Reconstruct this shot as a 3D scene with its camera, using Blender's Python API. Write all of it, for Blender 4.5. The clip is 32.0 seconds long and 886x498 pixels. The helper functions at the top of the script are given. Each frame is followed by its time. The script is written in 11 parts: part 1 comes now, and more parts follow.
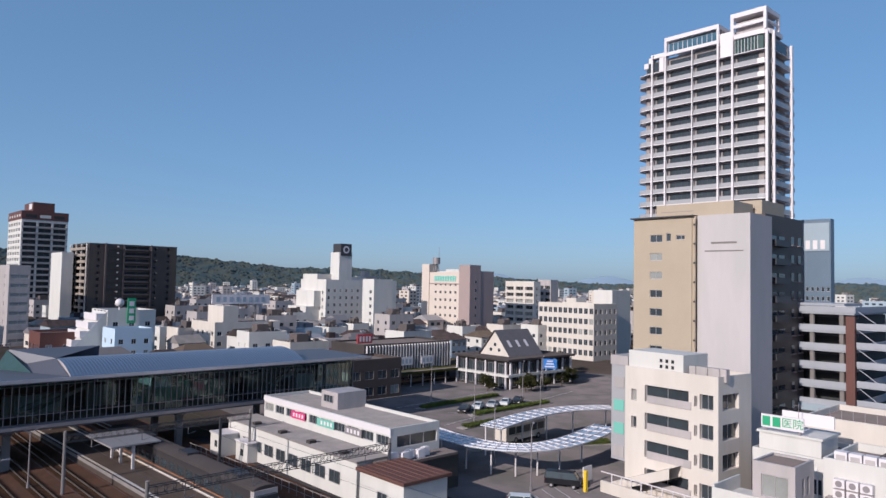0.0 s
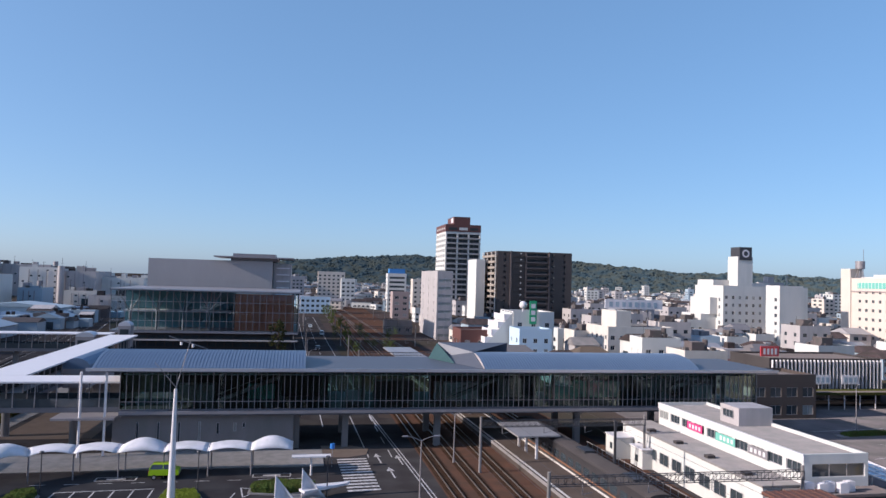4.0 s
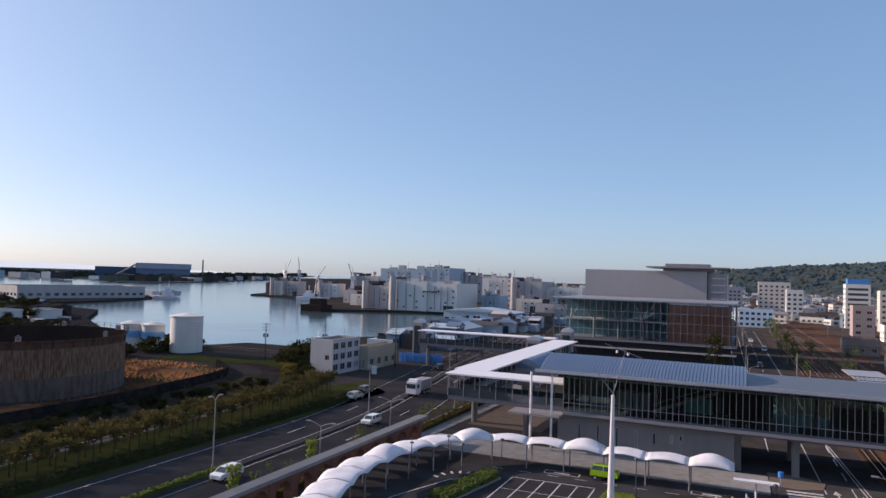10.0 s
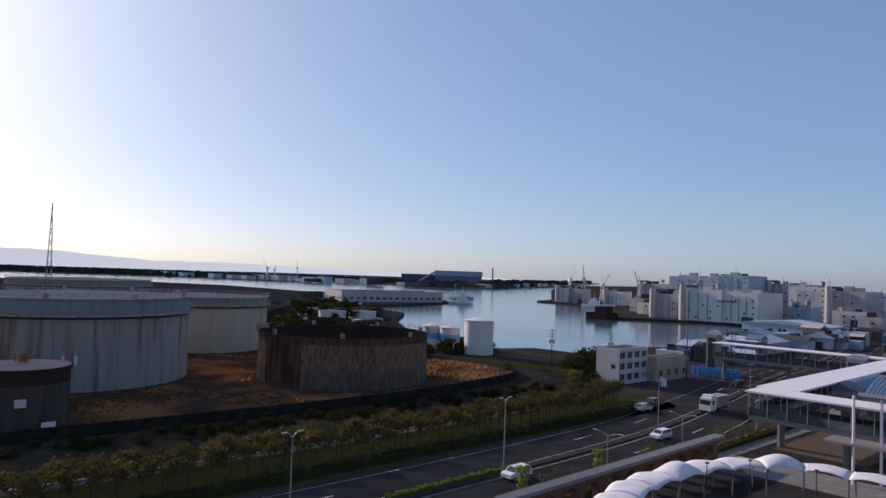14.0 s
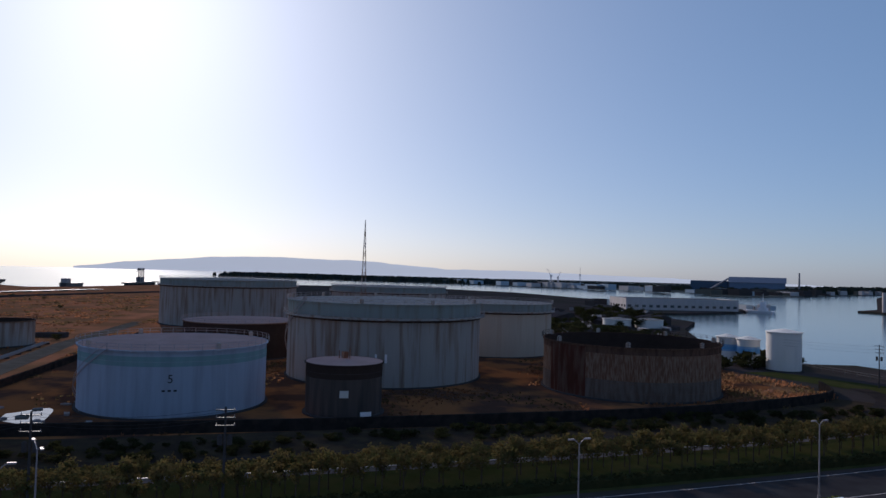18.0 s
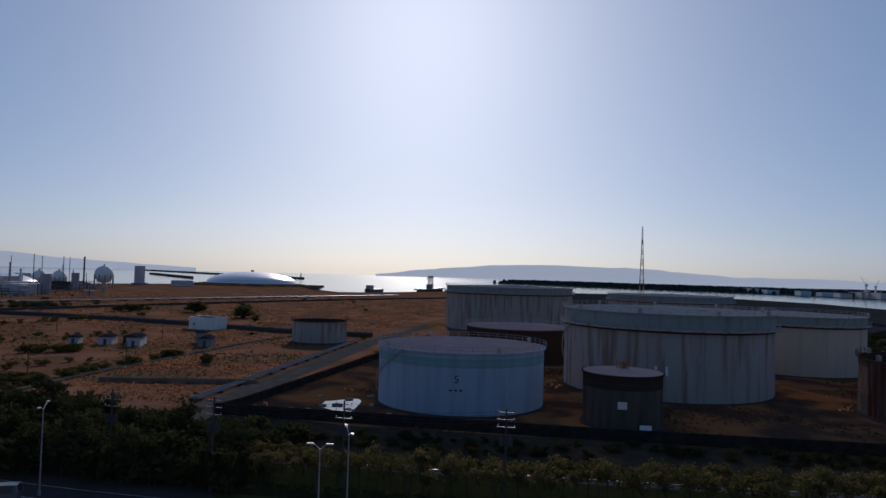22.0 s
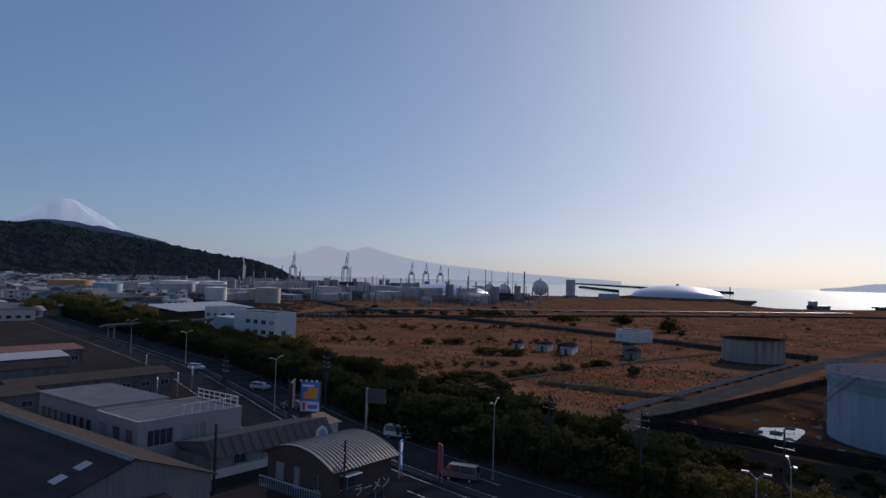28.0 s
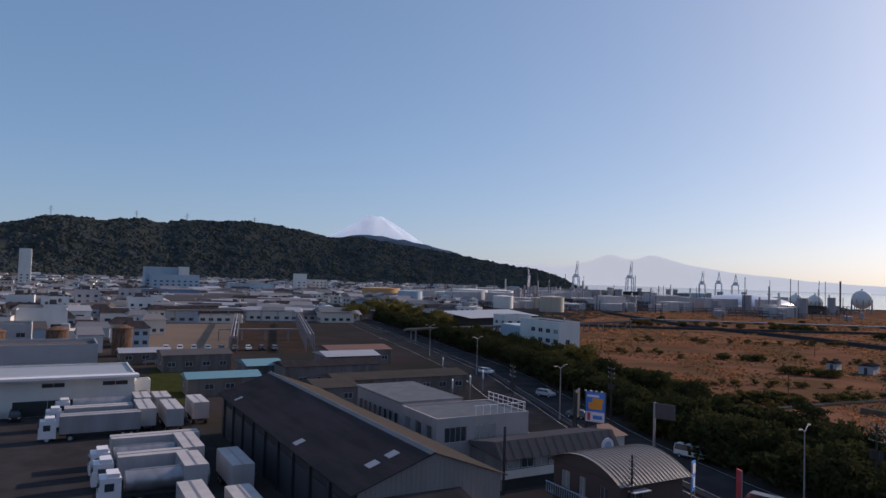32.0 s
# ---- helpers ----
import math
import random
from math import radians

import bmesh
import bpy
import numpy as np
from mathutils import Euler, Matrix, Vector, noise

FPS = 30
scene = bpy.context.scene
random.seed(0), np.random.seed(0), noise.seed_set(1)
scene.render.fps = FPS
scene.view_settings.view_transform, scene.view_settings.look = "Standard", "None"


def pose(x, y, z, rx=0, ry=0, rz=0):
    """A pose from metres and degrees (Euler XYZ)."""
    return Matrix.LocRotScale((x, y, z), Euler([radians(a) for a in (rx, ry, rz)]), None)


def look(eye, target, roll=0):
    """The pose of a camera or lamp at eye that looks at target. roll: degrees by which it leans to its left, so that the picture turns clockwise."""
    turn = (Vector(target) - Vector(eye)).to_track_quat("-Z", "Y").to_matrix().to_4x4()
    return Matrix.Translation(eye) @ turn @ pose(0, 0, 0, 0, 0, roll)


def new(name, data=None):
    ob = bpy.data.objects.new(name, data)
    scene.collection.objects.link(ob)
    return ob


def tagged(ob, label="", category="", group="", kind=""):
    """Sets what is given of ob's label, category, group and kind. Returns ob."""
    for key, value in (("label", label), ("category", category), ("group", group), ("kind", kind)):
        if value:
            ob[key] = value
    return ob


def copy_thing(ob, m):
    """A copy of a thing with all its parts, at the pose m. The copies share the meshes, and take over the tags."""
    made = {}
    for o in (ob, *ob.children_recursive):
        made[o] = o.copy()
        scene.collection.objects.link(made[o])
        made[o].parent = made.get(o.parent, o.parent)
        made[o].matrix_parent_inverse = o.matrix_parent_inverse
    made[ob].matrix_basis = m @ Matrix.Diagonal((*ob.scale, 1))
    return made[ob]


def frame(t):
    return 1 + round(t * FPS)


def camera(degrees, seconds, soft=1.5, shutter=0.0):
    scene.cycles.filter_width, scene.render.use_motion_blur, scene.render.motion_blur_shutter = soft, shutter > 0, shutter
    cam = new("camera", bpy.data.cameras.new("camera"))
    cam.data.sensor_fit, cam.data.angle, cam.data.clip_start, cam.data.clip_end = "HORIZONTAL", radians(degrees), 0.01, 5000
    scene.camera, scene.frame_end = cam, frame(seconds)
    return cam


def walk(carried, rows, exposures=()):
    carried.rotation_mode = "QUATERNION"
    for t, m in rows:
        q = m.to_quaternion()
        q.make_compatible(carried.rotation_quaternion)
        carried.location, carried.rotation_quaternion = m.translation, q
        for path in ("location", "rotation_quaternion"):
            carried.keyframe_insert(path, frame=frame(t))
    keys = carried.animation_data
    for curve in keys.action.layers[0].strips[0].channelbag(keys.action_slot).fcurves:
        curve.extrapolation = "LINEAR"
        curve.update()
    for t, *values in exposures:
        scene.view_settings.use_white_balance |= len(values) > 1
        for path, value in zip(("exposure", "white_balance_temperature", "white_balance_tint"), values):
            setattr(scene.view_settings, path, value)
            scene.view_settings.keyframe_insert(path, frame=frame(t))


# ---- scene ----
cam = camera(65.54, 32.0)
# seconds, yaw, pitch, roll
PATH = [
    (0.0, -43.00, 2.84, -1.19), (0.5, -39.00, 2.78, -1.28), (1.0, -34.97, 2.72, -1.38),
    (1.5, -30.88, 2.66, -1.47), (2.0, -26.89, 2.61, -1.55), (2.5, -22.90, 2.58, -1.62),
    (3.0, -18.85, 2.54, -1.68), (3.5, -14.86, 2.50, -1.69), (5.5, -1.97, 2.39, -1.72),
    (6.0, 0.96, 2.37, -1.73), (6.5, 3.83, 2.35, -1.74), (7.0, 6.76, 2.33, -1.76),
    (7.5, 9.71, 2.30, -1.78), (8.0, 12.63, 2.28, -1.77), (8.5, 15.51, 2.27, -1.76),
    (9.0, 17.81, 2.26, -1.75), (9.5, 20.73, 2.26, -1.75), (10.0, 23.64, 2.25, -1.75),
    (10.5, 26.57, 2.25, -1.78), (11.0, 29.52, 2.24, -1.84), (11.5, 32.46, 2.21, -1.91),
    (12.0, 35.41, 2.19, -1.97), (12.5, 38.31, 2.17, -1.99), (13.0, 41.21, 2.15, -1.99),
    (13.5, 44.10, 2.13, -1.98), (14.0, 47.01, 2.11, -1.94), (14.5, 49.89, 2.10, -1.89),
    (16.5, 61.60, 1.99, -1.65), (17.0, 64.47, 1.98, -1.60), (17.5, 67.35, 1.98, -1.56),
    (18.0, 70.24, 2.00, -1.54), (18.5, 72.55, 2.02, -1.55), (19.0, 75.47, 2.04, -1.57),
    (19.5, 78.39, 2.05, -1.59), (20.0, 81.31, 2.07, -1.60), (20.5, 84.23, 2.07, -1.61),
    (21.0, 87.14, 2.06, -1.61), (21.5, 90.01, 2.04, -1.60), (22.0, 92.89, 2.04, -1.60),
    (22.5, 95.80, 2.04, -1.60), (23.0, 98.73, 2.05, -1.61), (23.5, 101.67, 2.06, -1.61),
    (24.0, 104.54, 2.08, -1.61), (24.5, 107.36, 2.09, -1.61), (25.0, 110.30, 2.10, -1.61),
    (25.5, 113.19, 2.12, -1.61), (27.5, 124.24, 2.16, -1.65), (28.0, 127.16, 2.18, -1.67),
    (28.5, 130.05, 2.18, -1.69), (29.0, 132.97, 2.20, -1.71), (29.5, 135.89, 2.20, -1.72),
    (30.0, 138.79, 2.21, -1.74), (30.5, 141.69, 2.22, -1.75), (31.0, 144.59, 2.23, -1.75),
    (31.5, 147.47, 2.24, -1.75), (32.0, 150.39, 2.26, -1.74),
]
EXPOSURES = [(0, -0.2, 6000, 12.5), (3, 0.1, 6000, 13), (6, 0.4, 6450, 16), (10, 0.27, 6800, 18.5), (14, -0.05, 6650, 19.5), (18, -0.5, 6100, 17.5), (25, -1.0, 5900, 15.5), (28, -0.8, 6050, 17), (30, -0.45, 6450, 19), (32, -0.2, 6600, 18.5)]
walk(cam, [(t, pose(0, 0, 25, 90 + p, r, y)) for t, y, p, r in PATH], EXPOSURES)


# ---------- world, sun ----------
SUN_EL, SUN_AZ = 23.0, 95.0          # degrees up, degrees from +Y towards -X
world = bpy.data.worlds.new("sky")
scene.world = world
world.use_nodes = True
wn = world.node_tree.nodes
sky = wn.new("ShaderNodeTexSky")
sky.sky_type = "NISHITA"
sky.sun_disc = False
sky.sun_elevation = radians(SUN_EL)
sky.sun_rotation = radians(-SUN_AZ)
sky.altitude = 30
sky.air_density, sky.dust_density, sky.ozone_density = 0.7, 1.25, 4.0
wn["Background"].inputs[1].default_value = 0.25
soften = wn.new("ShaderNodeGamma")
soften.inputs[1].default_value = 0.6
world.node_tree.links.new(sky.outputs[0], soften.inputs[0])
tone = wn.new("ShaderNodeHueSaturation")
tone.inputs["Hue"].default_value, tone.inputs["Saturation"].default_value = 0.496, 1.25
haze = wn.new("ShaderNodeMix")          # an even veil of sea haze over the clear sky
haze.data_type = "RGBA"
haze.inputs[0].default_value = 0.14
haze.inputs[7].default_value = (1.7, 2.2, 3.2, 1)
world.node_tree.links.new(soften.outputs[0], haze.inputs[6])
world.node_tree.links.new(haze.outputs[2], tone.inputs["Color"])
cool = wn.new("ShaderNodeMix")
cool.data_type, cool.blend_type = "RGBA", "MULTIPLY"
cool.inputs[0].default_value = 1.0
cool.inputs[7].default_value = (0.95, 1.0, 1.02, 1)
world.node_tree.links.new(tone.outputs[0], cool.inputs[6])
world.node_tree.links.new(cool.outputs[2], wn["Background"].inputs[0])
sun_data = bpy.data.lights.new("sun", "SUN")
sun_data.energy, sun_data.angle, sun_data.color = 4.6, radians(0.6), (1.0, 0.89, 0.75)
sun = new("sun", sun_data)
sx = -math.sin(radians(SUN_AZ)) * math.cos(radians(SUN_EL))
sy = math.cos(radians(SUN_AZ)) * math.cos(radians(SUN_EL))
sun.matrix_world = look((sx * 400, sy * 400, math.sin(radians(SUN_EL)) * 400), (0, 0, 0))


# ---------- materials ----------
def mat(name, color, rough=0.7, metal=0.0, var=0.12, scale=0.6, fine=9.0, bump=0.0, tint=None, stretch=(1, 1, 1), amount=0.5, lo=0.42, hi=0.62, spread=0.0, spec=0.5):
    """Two scales of variation in world space; tint: the colour of stains of that amount; spread: change from thing to thing."""
    m = bpy.data.materials.new(name)
    m.use_nodes = True
    t = m.node_tree
    n, link = t.nodes, t.links.new
    b = n["Principled BSDF"]
    b.inputs["Roughness"].default_value = rough
    b.inputs["Metallic"].default_value = metal
    b.inputs["Specular IOR Level"].default_value = spec if rough < 0.84 else 0.0
    if rough >= 0.84:
        b.inputs["Diffuse Roughness"].default_value = 1.0
    geo = n.new("ShaderNodeNewGeometry")
    mp = n.new("ShaderNodeMapping")
    mp.inputs["Scale"].default_value = stretch
    link(geo.outputs["Position"], mp.inputs["Vector"])
    big, small = n.new("ShaderNodeTexNoise"), n.new("ShaderNodeTexNoise")
    for tex, s, d in ((big, scale, 4), (small, fine, 3)):
        tex.inputs["Scale"].default_value = s
        tex.inputs["Detail"].default_value = d
        link(mp.outputs[0], tex.inputs["Vector"])
    add = n.new("ShaderNodeMath")
    add.operation = "MULTIPLY_ADD"
    link(big.outputs["Fac"], add.inputs[0])
    add.inputs[1].default_value = 2.0 * var
    add.inputs[2].default_value = 1.0 - var
    add2 = n.new("ShaderNodeMath")
    add2.operation = "MULTIPLY_ADD"
    link(small.outputs["Fac"], add2.inputs[0])
    add2.inputs[1].default_value = var
    link(add.outputs[0], add2.inputs[2])
    off = n.new("ShaderNodeMath")
    off.operation = "SUBTRACT"
    link(add2.outputs[0], off.inputs[0])
    off.inputs[1].default_value = var * 0.5
    val = off.outputs[0]
    if spread:
        info = n.new("ShaderNodeObjectInfo")
        sp = n.new("ShaderNodeMath")
        sp.operation = "MULTIPLY_ADD"
        link(info.outputs["Random"], sp.inputs[0])
        sp.inputs[1].default_value = spread
        link(val, sp.inputs[2])
        val = sp.outputs[0]
    mul = n.new("ShaderNodeVectorMath")
    mul.operation = "SCALE"
    mul.inputs[0].default_value = color
    link(val, mul.inputs["Scale"])
    out = mul.outputs[0]
    if tint:
        ramp = n.new("ShaderNodeMapRange")
        ramp.inputs[1].default_value, ramp.inputs[2].default_value = lo, hi
        ramp.inputs[4].default_value = amount
        st = n.new("ShaderNodeTexNoise")
        st.inputs["Scale"].default_value = scale * 1.7
        st.inputs["Detail"].default_value = 6
        link(mp.outputs[0], st.inputs["Vector"])
        link(st.outputs["Fac"], ramp.inputs[0])
        mix = n.new("ShaderNodeMix")
        mix.data_type = "RGBA"
        link(ramp.outputs[0], mix.inputs[0])
        link(out, mix.inputs[6])
        mix.inputs[7].default_value = (*tint, 1)
        out = mix.outputs[2]
    link(out, b.inputs["Base Color"])
    if bump:
        bp = n.new("ShaderNodeBump")
        bp.inputs["Strength"].default_value = bump
        bp.inputs["Distance"].default_value = 0.2
        link(small.outputs["Fac"], bp.inputs["Height"])
        link(bp.outputs[0], b.inputs["Normal"])
    return m


ASPHALT = mat("asphalt", (0.05, 0.043, 0.044), 0.85, var=0.25, scale=0.12, fine=6, bump=0.1, tint=(0.076, 0.069, 0.069), amount=0.6)
LANE = mat("road_paint", (0.63, 0.572, 0.57), 0.8, var=0.25, scale=1.5, tint=(0.2, 0.19, 0.19), lo=0.42, hi=0.66, amount=0.8)
PAVING = mat("paving", (0.294, 0.262, 0.25), 0.85, var=0.2, scale=0.5, fine=5, tint=(0.2, 0.19, 0.18))
BRICKPAVE = mat("brown_paving", (0.16, 0.12, 0.1), 0.85, var=0.2, scale=0.5, fine=6)
# orange patches: dry grass, and sunlit strips put into the earth colour
EARTH = mat("earth", (0.09, 0.046, 0.033), 0.95, var=0.4, scale=0.05, fine=0.8, bump=0.4, tint=(0.3, 0.115, 0.045), amount=0.85, lo=0.45, hi=0.58)
DRYGRASS = mat("dry_grass", (0.18, 0.085, 0.054), 0.95, var=0.5, scale=0.03, fine=0.9, bump=0.6, tint=(0.1, 0.06, 0.037), amount=0.9, lo=0.4, hi=0.58)
DRYGRASS.node_tree.nodes["Principled BSDF"].inputs["Diffuse Roughness"].default_value = 0.0
GRASS = mat("grass", (0.055, 0.06, 0.02), 0.95, var=0.3, scale=0.2, fine=3, bump=0.5, tint=(0.09, 0.07, 0.03))
BALLAST = mat("ballast", (0.115, 0.06, 0.043), 0.95, var=0.3, scale=0.25, fine=5, bump=0.5, tint=(0.07, 0.05, 0.04))
TOWNFLOOR = mat("town_ground", (0.076, 0.058, 0.056), 0.9, var=0.3, scale=0.02, fine=0.4, tint=(0.045, 0.045, 0.03), amount=0.6)
CONCRETE = mat("concrete", (0.284, 0.252, 0.25), 0.85, var=0.15, scale=0.3, fine=4, tint=(0.22, 0.21, 0.2), stretch=(1, 1, 0.35))
DARKCON = mat("dark_concrete", (0.079, 0.068, 0.068), 0.85, var=0.2, scale=0.3, fine=4)
WHITEWALL = mat("white_wall", (0.64, 0.61, 0.585), 0.75, var=0.06, scale=0.25, fine=3, tint=(0.5, 0.49, 0.47), stretch=(1, 1, 0.2), amount=0.5, lo=0.5, hi=0.75)
CREAM = mat("cream_wall", (0.66, 0.59, 0.54), 0.75, var=0.06, scale=0.25, fine=3, tint=(0.56, 0.5, 0.44), stretch=(1, 1, 0.2), amount=0.4)
PINK = mat("pink_beige_wall", (0.62, 0.53, 0.47), 0.75, var=0.06, scale=0.25, fine=3)
MAUVE = mat("mauve_wall", (0.36, 0.27, 0.26), 0.75, var=0.08, scale=0.25, fine=3)
TAN = mat("tan_tile", (0.43, 0.345, 0.26), 0.6, var=0.08, scale=0.3, fine=4)
BROWN = mat("brown_tile", (0.079, 0.058, 0.052), 0.55, var=0.12, scale=0.3, fine=4)
DARKRED = mat("dark_red_tile", (0.13, 0.05, 0.042), 0.6, var=0.12, scale=0.3, fine=4)
GREYWALL = mat("grey_wall", (0.452, 0.398, 0.4), 0.7, var=0.1, scale=0.3, fine=3, tint=(0.33, 0.31, 0.3), stretch=(1, 1, 0.2))
BLUEGREY = mat("blue_grey_wall", (0.33, 0.4, 0.47), 0.7, var=0.08, scale=0.3, fine=3)
ROOFGREY = mat("grey_roof", (0.158, 0.128, 0.127), 0.9, var=0.2, scale=0.35, fine=3, tint=(0.13, 0.125, 0.12), amount=0.6)
ROOFLIGHT = mat("light_metal_roof", (0.399, 0.369, 0.38), 0.45, 0.3, var=0.1, scale=0.3, fine=3)
TILEROOF = mat("tile_roof", (0.126, 0.116, 0.125), 0.7, var=0.2, scale=0.6, fine=4, spread=0.5)
BLUEROOF = mat("blue_vault_roof", (0.12, 0.17, 0.26), 0.5, 0.2, var=0.06, scale=0.3, fine=3)
RUSTROOF = mat("rust_red_roof", (0.14, 0.06, 0.045), 0.75, var=0.25, scale=0.6, fine=4)
TEALROOF = mat("muted_teal_roof", (0.12, 0.25, 0.3), 0.6, var=0.1)
BLUESHEET = mat("blue_sheet", (0.05, 0.22, 0.55), 0.6, var=0.15)
ALU = mat("aluminium", (0.63, 0.592, 0.62), 0.4, 0.7, var=0.05)
STEEL = mat("grey_painted_steel", (0.284, 0.252, 0.265), 0.5, 0.2, var=0.1)
DARKSTEEL = mat("dark_steel", (0.063, 0.06, 0.068), 0.5, 0.3, var=0.15)
WHITEPAINT = mat("white_paint", (0.735, 0.679, 0.7), 0.5, var=0.05)
MEMBRANE = mat("white_membrane", (0.714, 0.66, 0.7), 0.6, var=0.1, scale=0.4, fine=3, tint=(0.5, 0.5, 0.5), amount=0.5)
RAIL = mat("rail_steel", (0.3, 0.25, 0.22), 0.4, 0.7, var=0.2)
RUST = mat("rust", (0.18, 0.085, 0.055), 0.85, var=0.35, scale=2.4, fine=7, tint=(0.3, 0.21, 0.155), stretch=(1, 1, 0.13), amount=0.8, lo=0.42, hi=0.6)
RUSTDARK = mat("dark_rust", (0.06, 0.04, 0.034), 0.9, var=0.25, scale=0.4, fine=2)
TANKWHITE = mat("tank_grey_white", (0.38, 0.335, 0.31), 0.86, var=0.12, scale=0.45, fine=2.5, tint=(0.23, 0.15, 0.11), stretch=(1, 1, 0.08), amount=0.85, lo=0.48, hi=0.66)
TANKBLUE = mat("tank_pale_blue", (0.38, 0.42, 0.5), 0.86, var=0.08, scale=0.4, fine=2.5, tint=(0.29, 0.31, 0.37), stretch=(1, 1, 0.08), amount=0.7, lo=0.46, hi=0.66)
TANKGREEN = mat("tank_green_band", (0.27, 0.3, 0.285), 0.86, var=0.12, scale=0.4, fine=2, tint=(0.2, 0.14, 0.09), stretch=(1, 1, 0.1), amount=0.5, lo=0.5, hi=0.7)
TANKCREAM = mat("tank_cream", (0.42, 0.35, 0.28), 0.65, var=0.1, scale=0.25, fine=2, tint=(0.3, 0.2, 0.12), stretch=(1, 1, 0.06), amount=0.6, lo=0.55, hi=0.7)
TANKTEAL = mat("tank_pale_teal_band", (0.24, 0.36, 0.37), 0.86, var=0.1, scale=0.4, fine=2, tint=(0.2, 0.27, 0.28), stretch=(1, 1, 0.1), amount=0.5)
TANKORANGE = mat("tank_orange", (0.5, 0.26, 0.1), 0.7, var=0.15, stretch=(1, 1, 0.1))
PINKROOF = mat("tank_dull_pink_roof", (0.4, 0.27, 0.25), 0.85, var=0.2, scale=0.25, fine=2)
TANKBLUEBAND = mat("tank_blue_band", (0.12, 0.33, 0.58), 0.6, var=0.1)
SILVER = mat("silver_dome", (0.63, 0.592, 0.62), 0.3, 0.75, var=0.06)
REDPANEL = mat("terracotta_panel", (0.75, 0.2, 0.1), 0.6, var=0.1)
BRICK = mat("brick_wall", (0.22, 0.1, 0.075), 0.85, var=0.2, scale=0.8, fine=6)
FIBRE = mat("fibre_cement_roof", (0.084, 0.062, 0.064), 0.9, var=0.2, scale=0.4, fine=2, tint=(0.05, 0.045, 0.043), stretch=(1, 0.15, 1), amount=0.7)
# weathered tan for workshops; on the warehouse it paints the sunlit slope
FIBREPALE = mat("weathered_and_sunlit_tan_roof", (0.13, 0.1, 0.082), 0.9, var=0.2, scale=0.4, fine=2)
BRONZEROOF = mat("brown_metal_roof", (0.22, 0.18, 0.165), 0.45, 0.2, var=0.1)
LEAF = mat("leaf_green", (0.1, 0.135, 0.038), 0.9, var=0.35, scale=0.7, fine=4, spread=0.5, tint=(0.13, 0.11, 0.04), amount=0.5)
LEAFBROWN = mat("leaf_olive_brown", (0.11, 0.08, 0.034), 0.9, var=0.35, scale=0.6, fine=4, spread=0.5, tint=(0.07, 0.085, 0.03), amount=0.7)
LEAFDARK = mat("leaf_dark", (0.037, 0.039, 0.017), 0.9, var=0.4, scale=0.5, fine=3, spread=0.4, tint=(0.08, 0.07, 0.03))
LEAFYELLOW = mat("leaf_yellow_green", (0.2, 0.24, 0.04), 0.9, var=0.3, scale=0.6, fine=4, spread=0.3)
BARK = mat("bark", (0.095, 0.068, 0.055), 0.95, var=0.3, scale=1.5, fine=8)
FOREST = mat("forest", (0.04, 0.05, 0.05), 0.95, var=0.6, scale=0.02, fine=0.14, bump=0.0, tint=(0.05, 0.048, 0.028), amount=0.8, lo=.4, hi=.6)
RED = mat("red_paint", (0.55, 0.05, 0.06), 0.45, var=0.06)
MAGENTA = mat("magenta_sign", (0.65, 0.05, 0.2), 0.5, var=0.05)
GREEN = mat("green_sign", (0.03, 0.35, 0.17), 0.5, var=0.05)
TEAL = mat("teal_glass_panel", (0.2, 0.5, 0.42), 0.2, var=0.05)
BLUE = mat("blue_sign", (0.04, 0.2, 0.6), 0.5, var=0.05)
ORANGE = mat("orange_sign", (0.8, 0.28, 0.02), 0.5, var=0.05)
YELLOW = mat("yellow_paint", (0.75, 0.5, 0.03), 0.5, var=0.06)
LIME = mat("lime_paint", (0.42, 0.6, 0.02), 0.35, var=0.04)
BLACK = mat("black_plastic", (0.02, 0.02, 0.022), 0.5, var=0.1)
RUBBER = mat("rubber", (0.025, 0.025, 0.025), 0.8, var=0.1)
# near-black colour put where unlit interiors and recesses lie in shade
SHADE = mat("interior_shade", (0.03, 0.032, 0.035), 0.7, var=0.2)


def glass_mat(name, color, rough=0.06):
    m = mat(name, color, rough, var=0.25, scale=0.35, fine=1.5, spec=0.6)
    return m


def translucent(m, share):
    """Lets part of the light through thin leaves and blades."""
    t = m.node_tree
    b = t.nodes["Principled BSDF"]
    tr_, mx = t.nodes.new("ShaderNodeBsdfTranslucent"), t.nodes.new("ShaderNodeMixShader")
    t.links.new(b.inputs["Base Color"].links[0].from_socket, tr_.inputs[0])
    mx.inputs[0].default_value = share
    t.links.new(b.outputs[0], mx.inputs[1])
    t.links.new(tr_.outputs[0], mx.inputs[2])
    t.links.new(mx.outputs[0], t.nodes["Material Output"].inputs[0])


BLADE = mat("dry_grass_blades", (0.3, 0.132, 0.07), 0.9, var=0.5, scale=0.04, fine=0.8, tint=(0.11, 0.088, 0.045), amount=0.9, lo=0.42, hi=0.58)
for leafy, share in ((LEAF, .4), (LEAFBROWN, .3), (LEAFDARK, .22), (LEAFYELLOW, .4), (BLADE, .5)):
    translucent(leafy, share)

GLASS = glass_mat("window_glass", (0.045, 0.055, 0.065), 0.08)
GLASSGREEN = glass_mat("green_tinted_glass", (0.04, 0.075, 0.07), 0.05)
GLASSBLUE = glass_mat("blue_tinted_glass", (0.06, 0.13, 0.19), 0.05)
CURTAIN = glass_mat("curtained_glass", (0.3, 0.3, 0.29), 0.25)

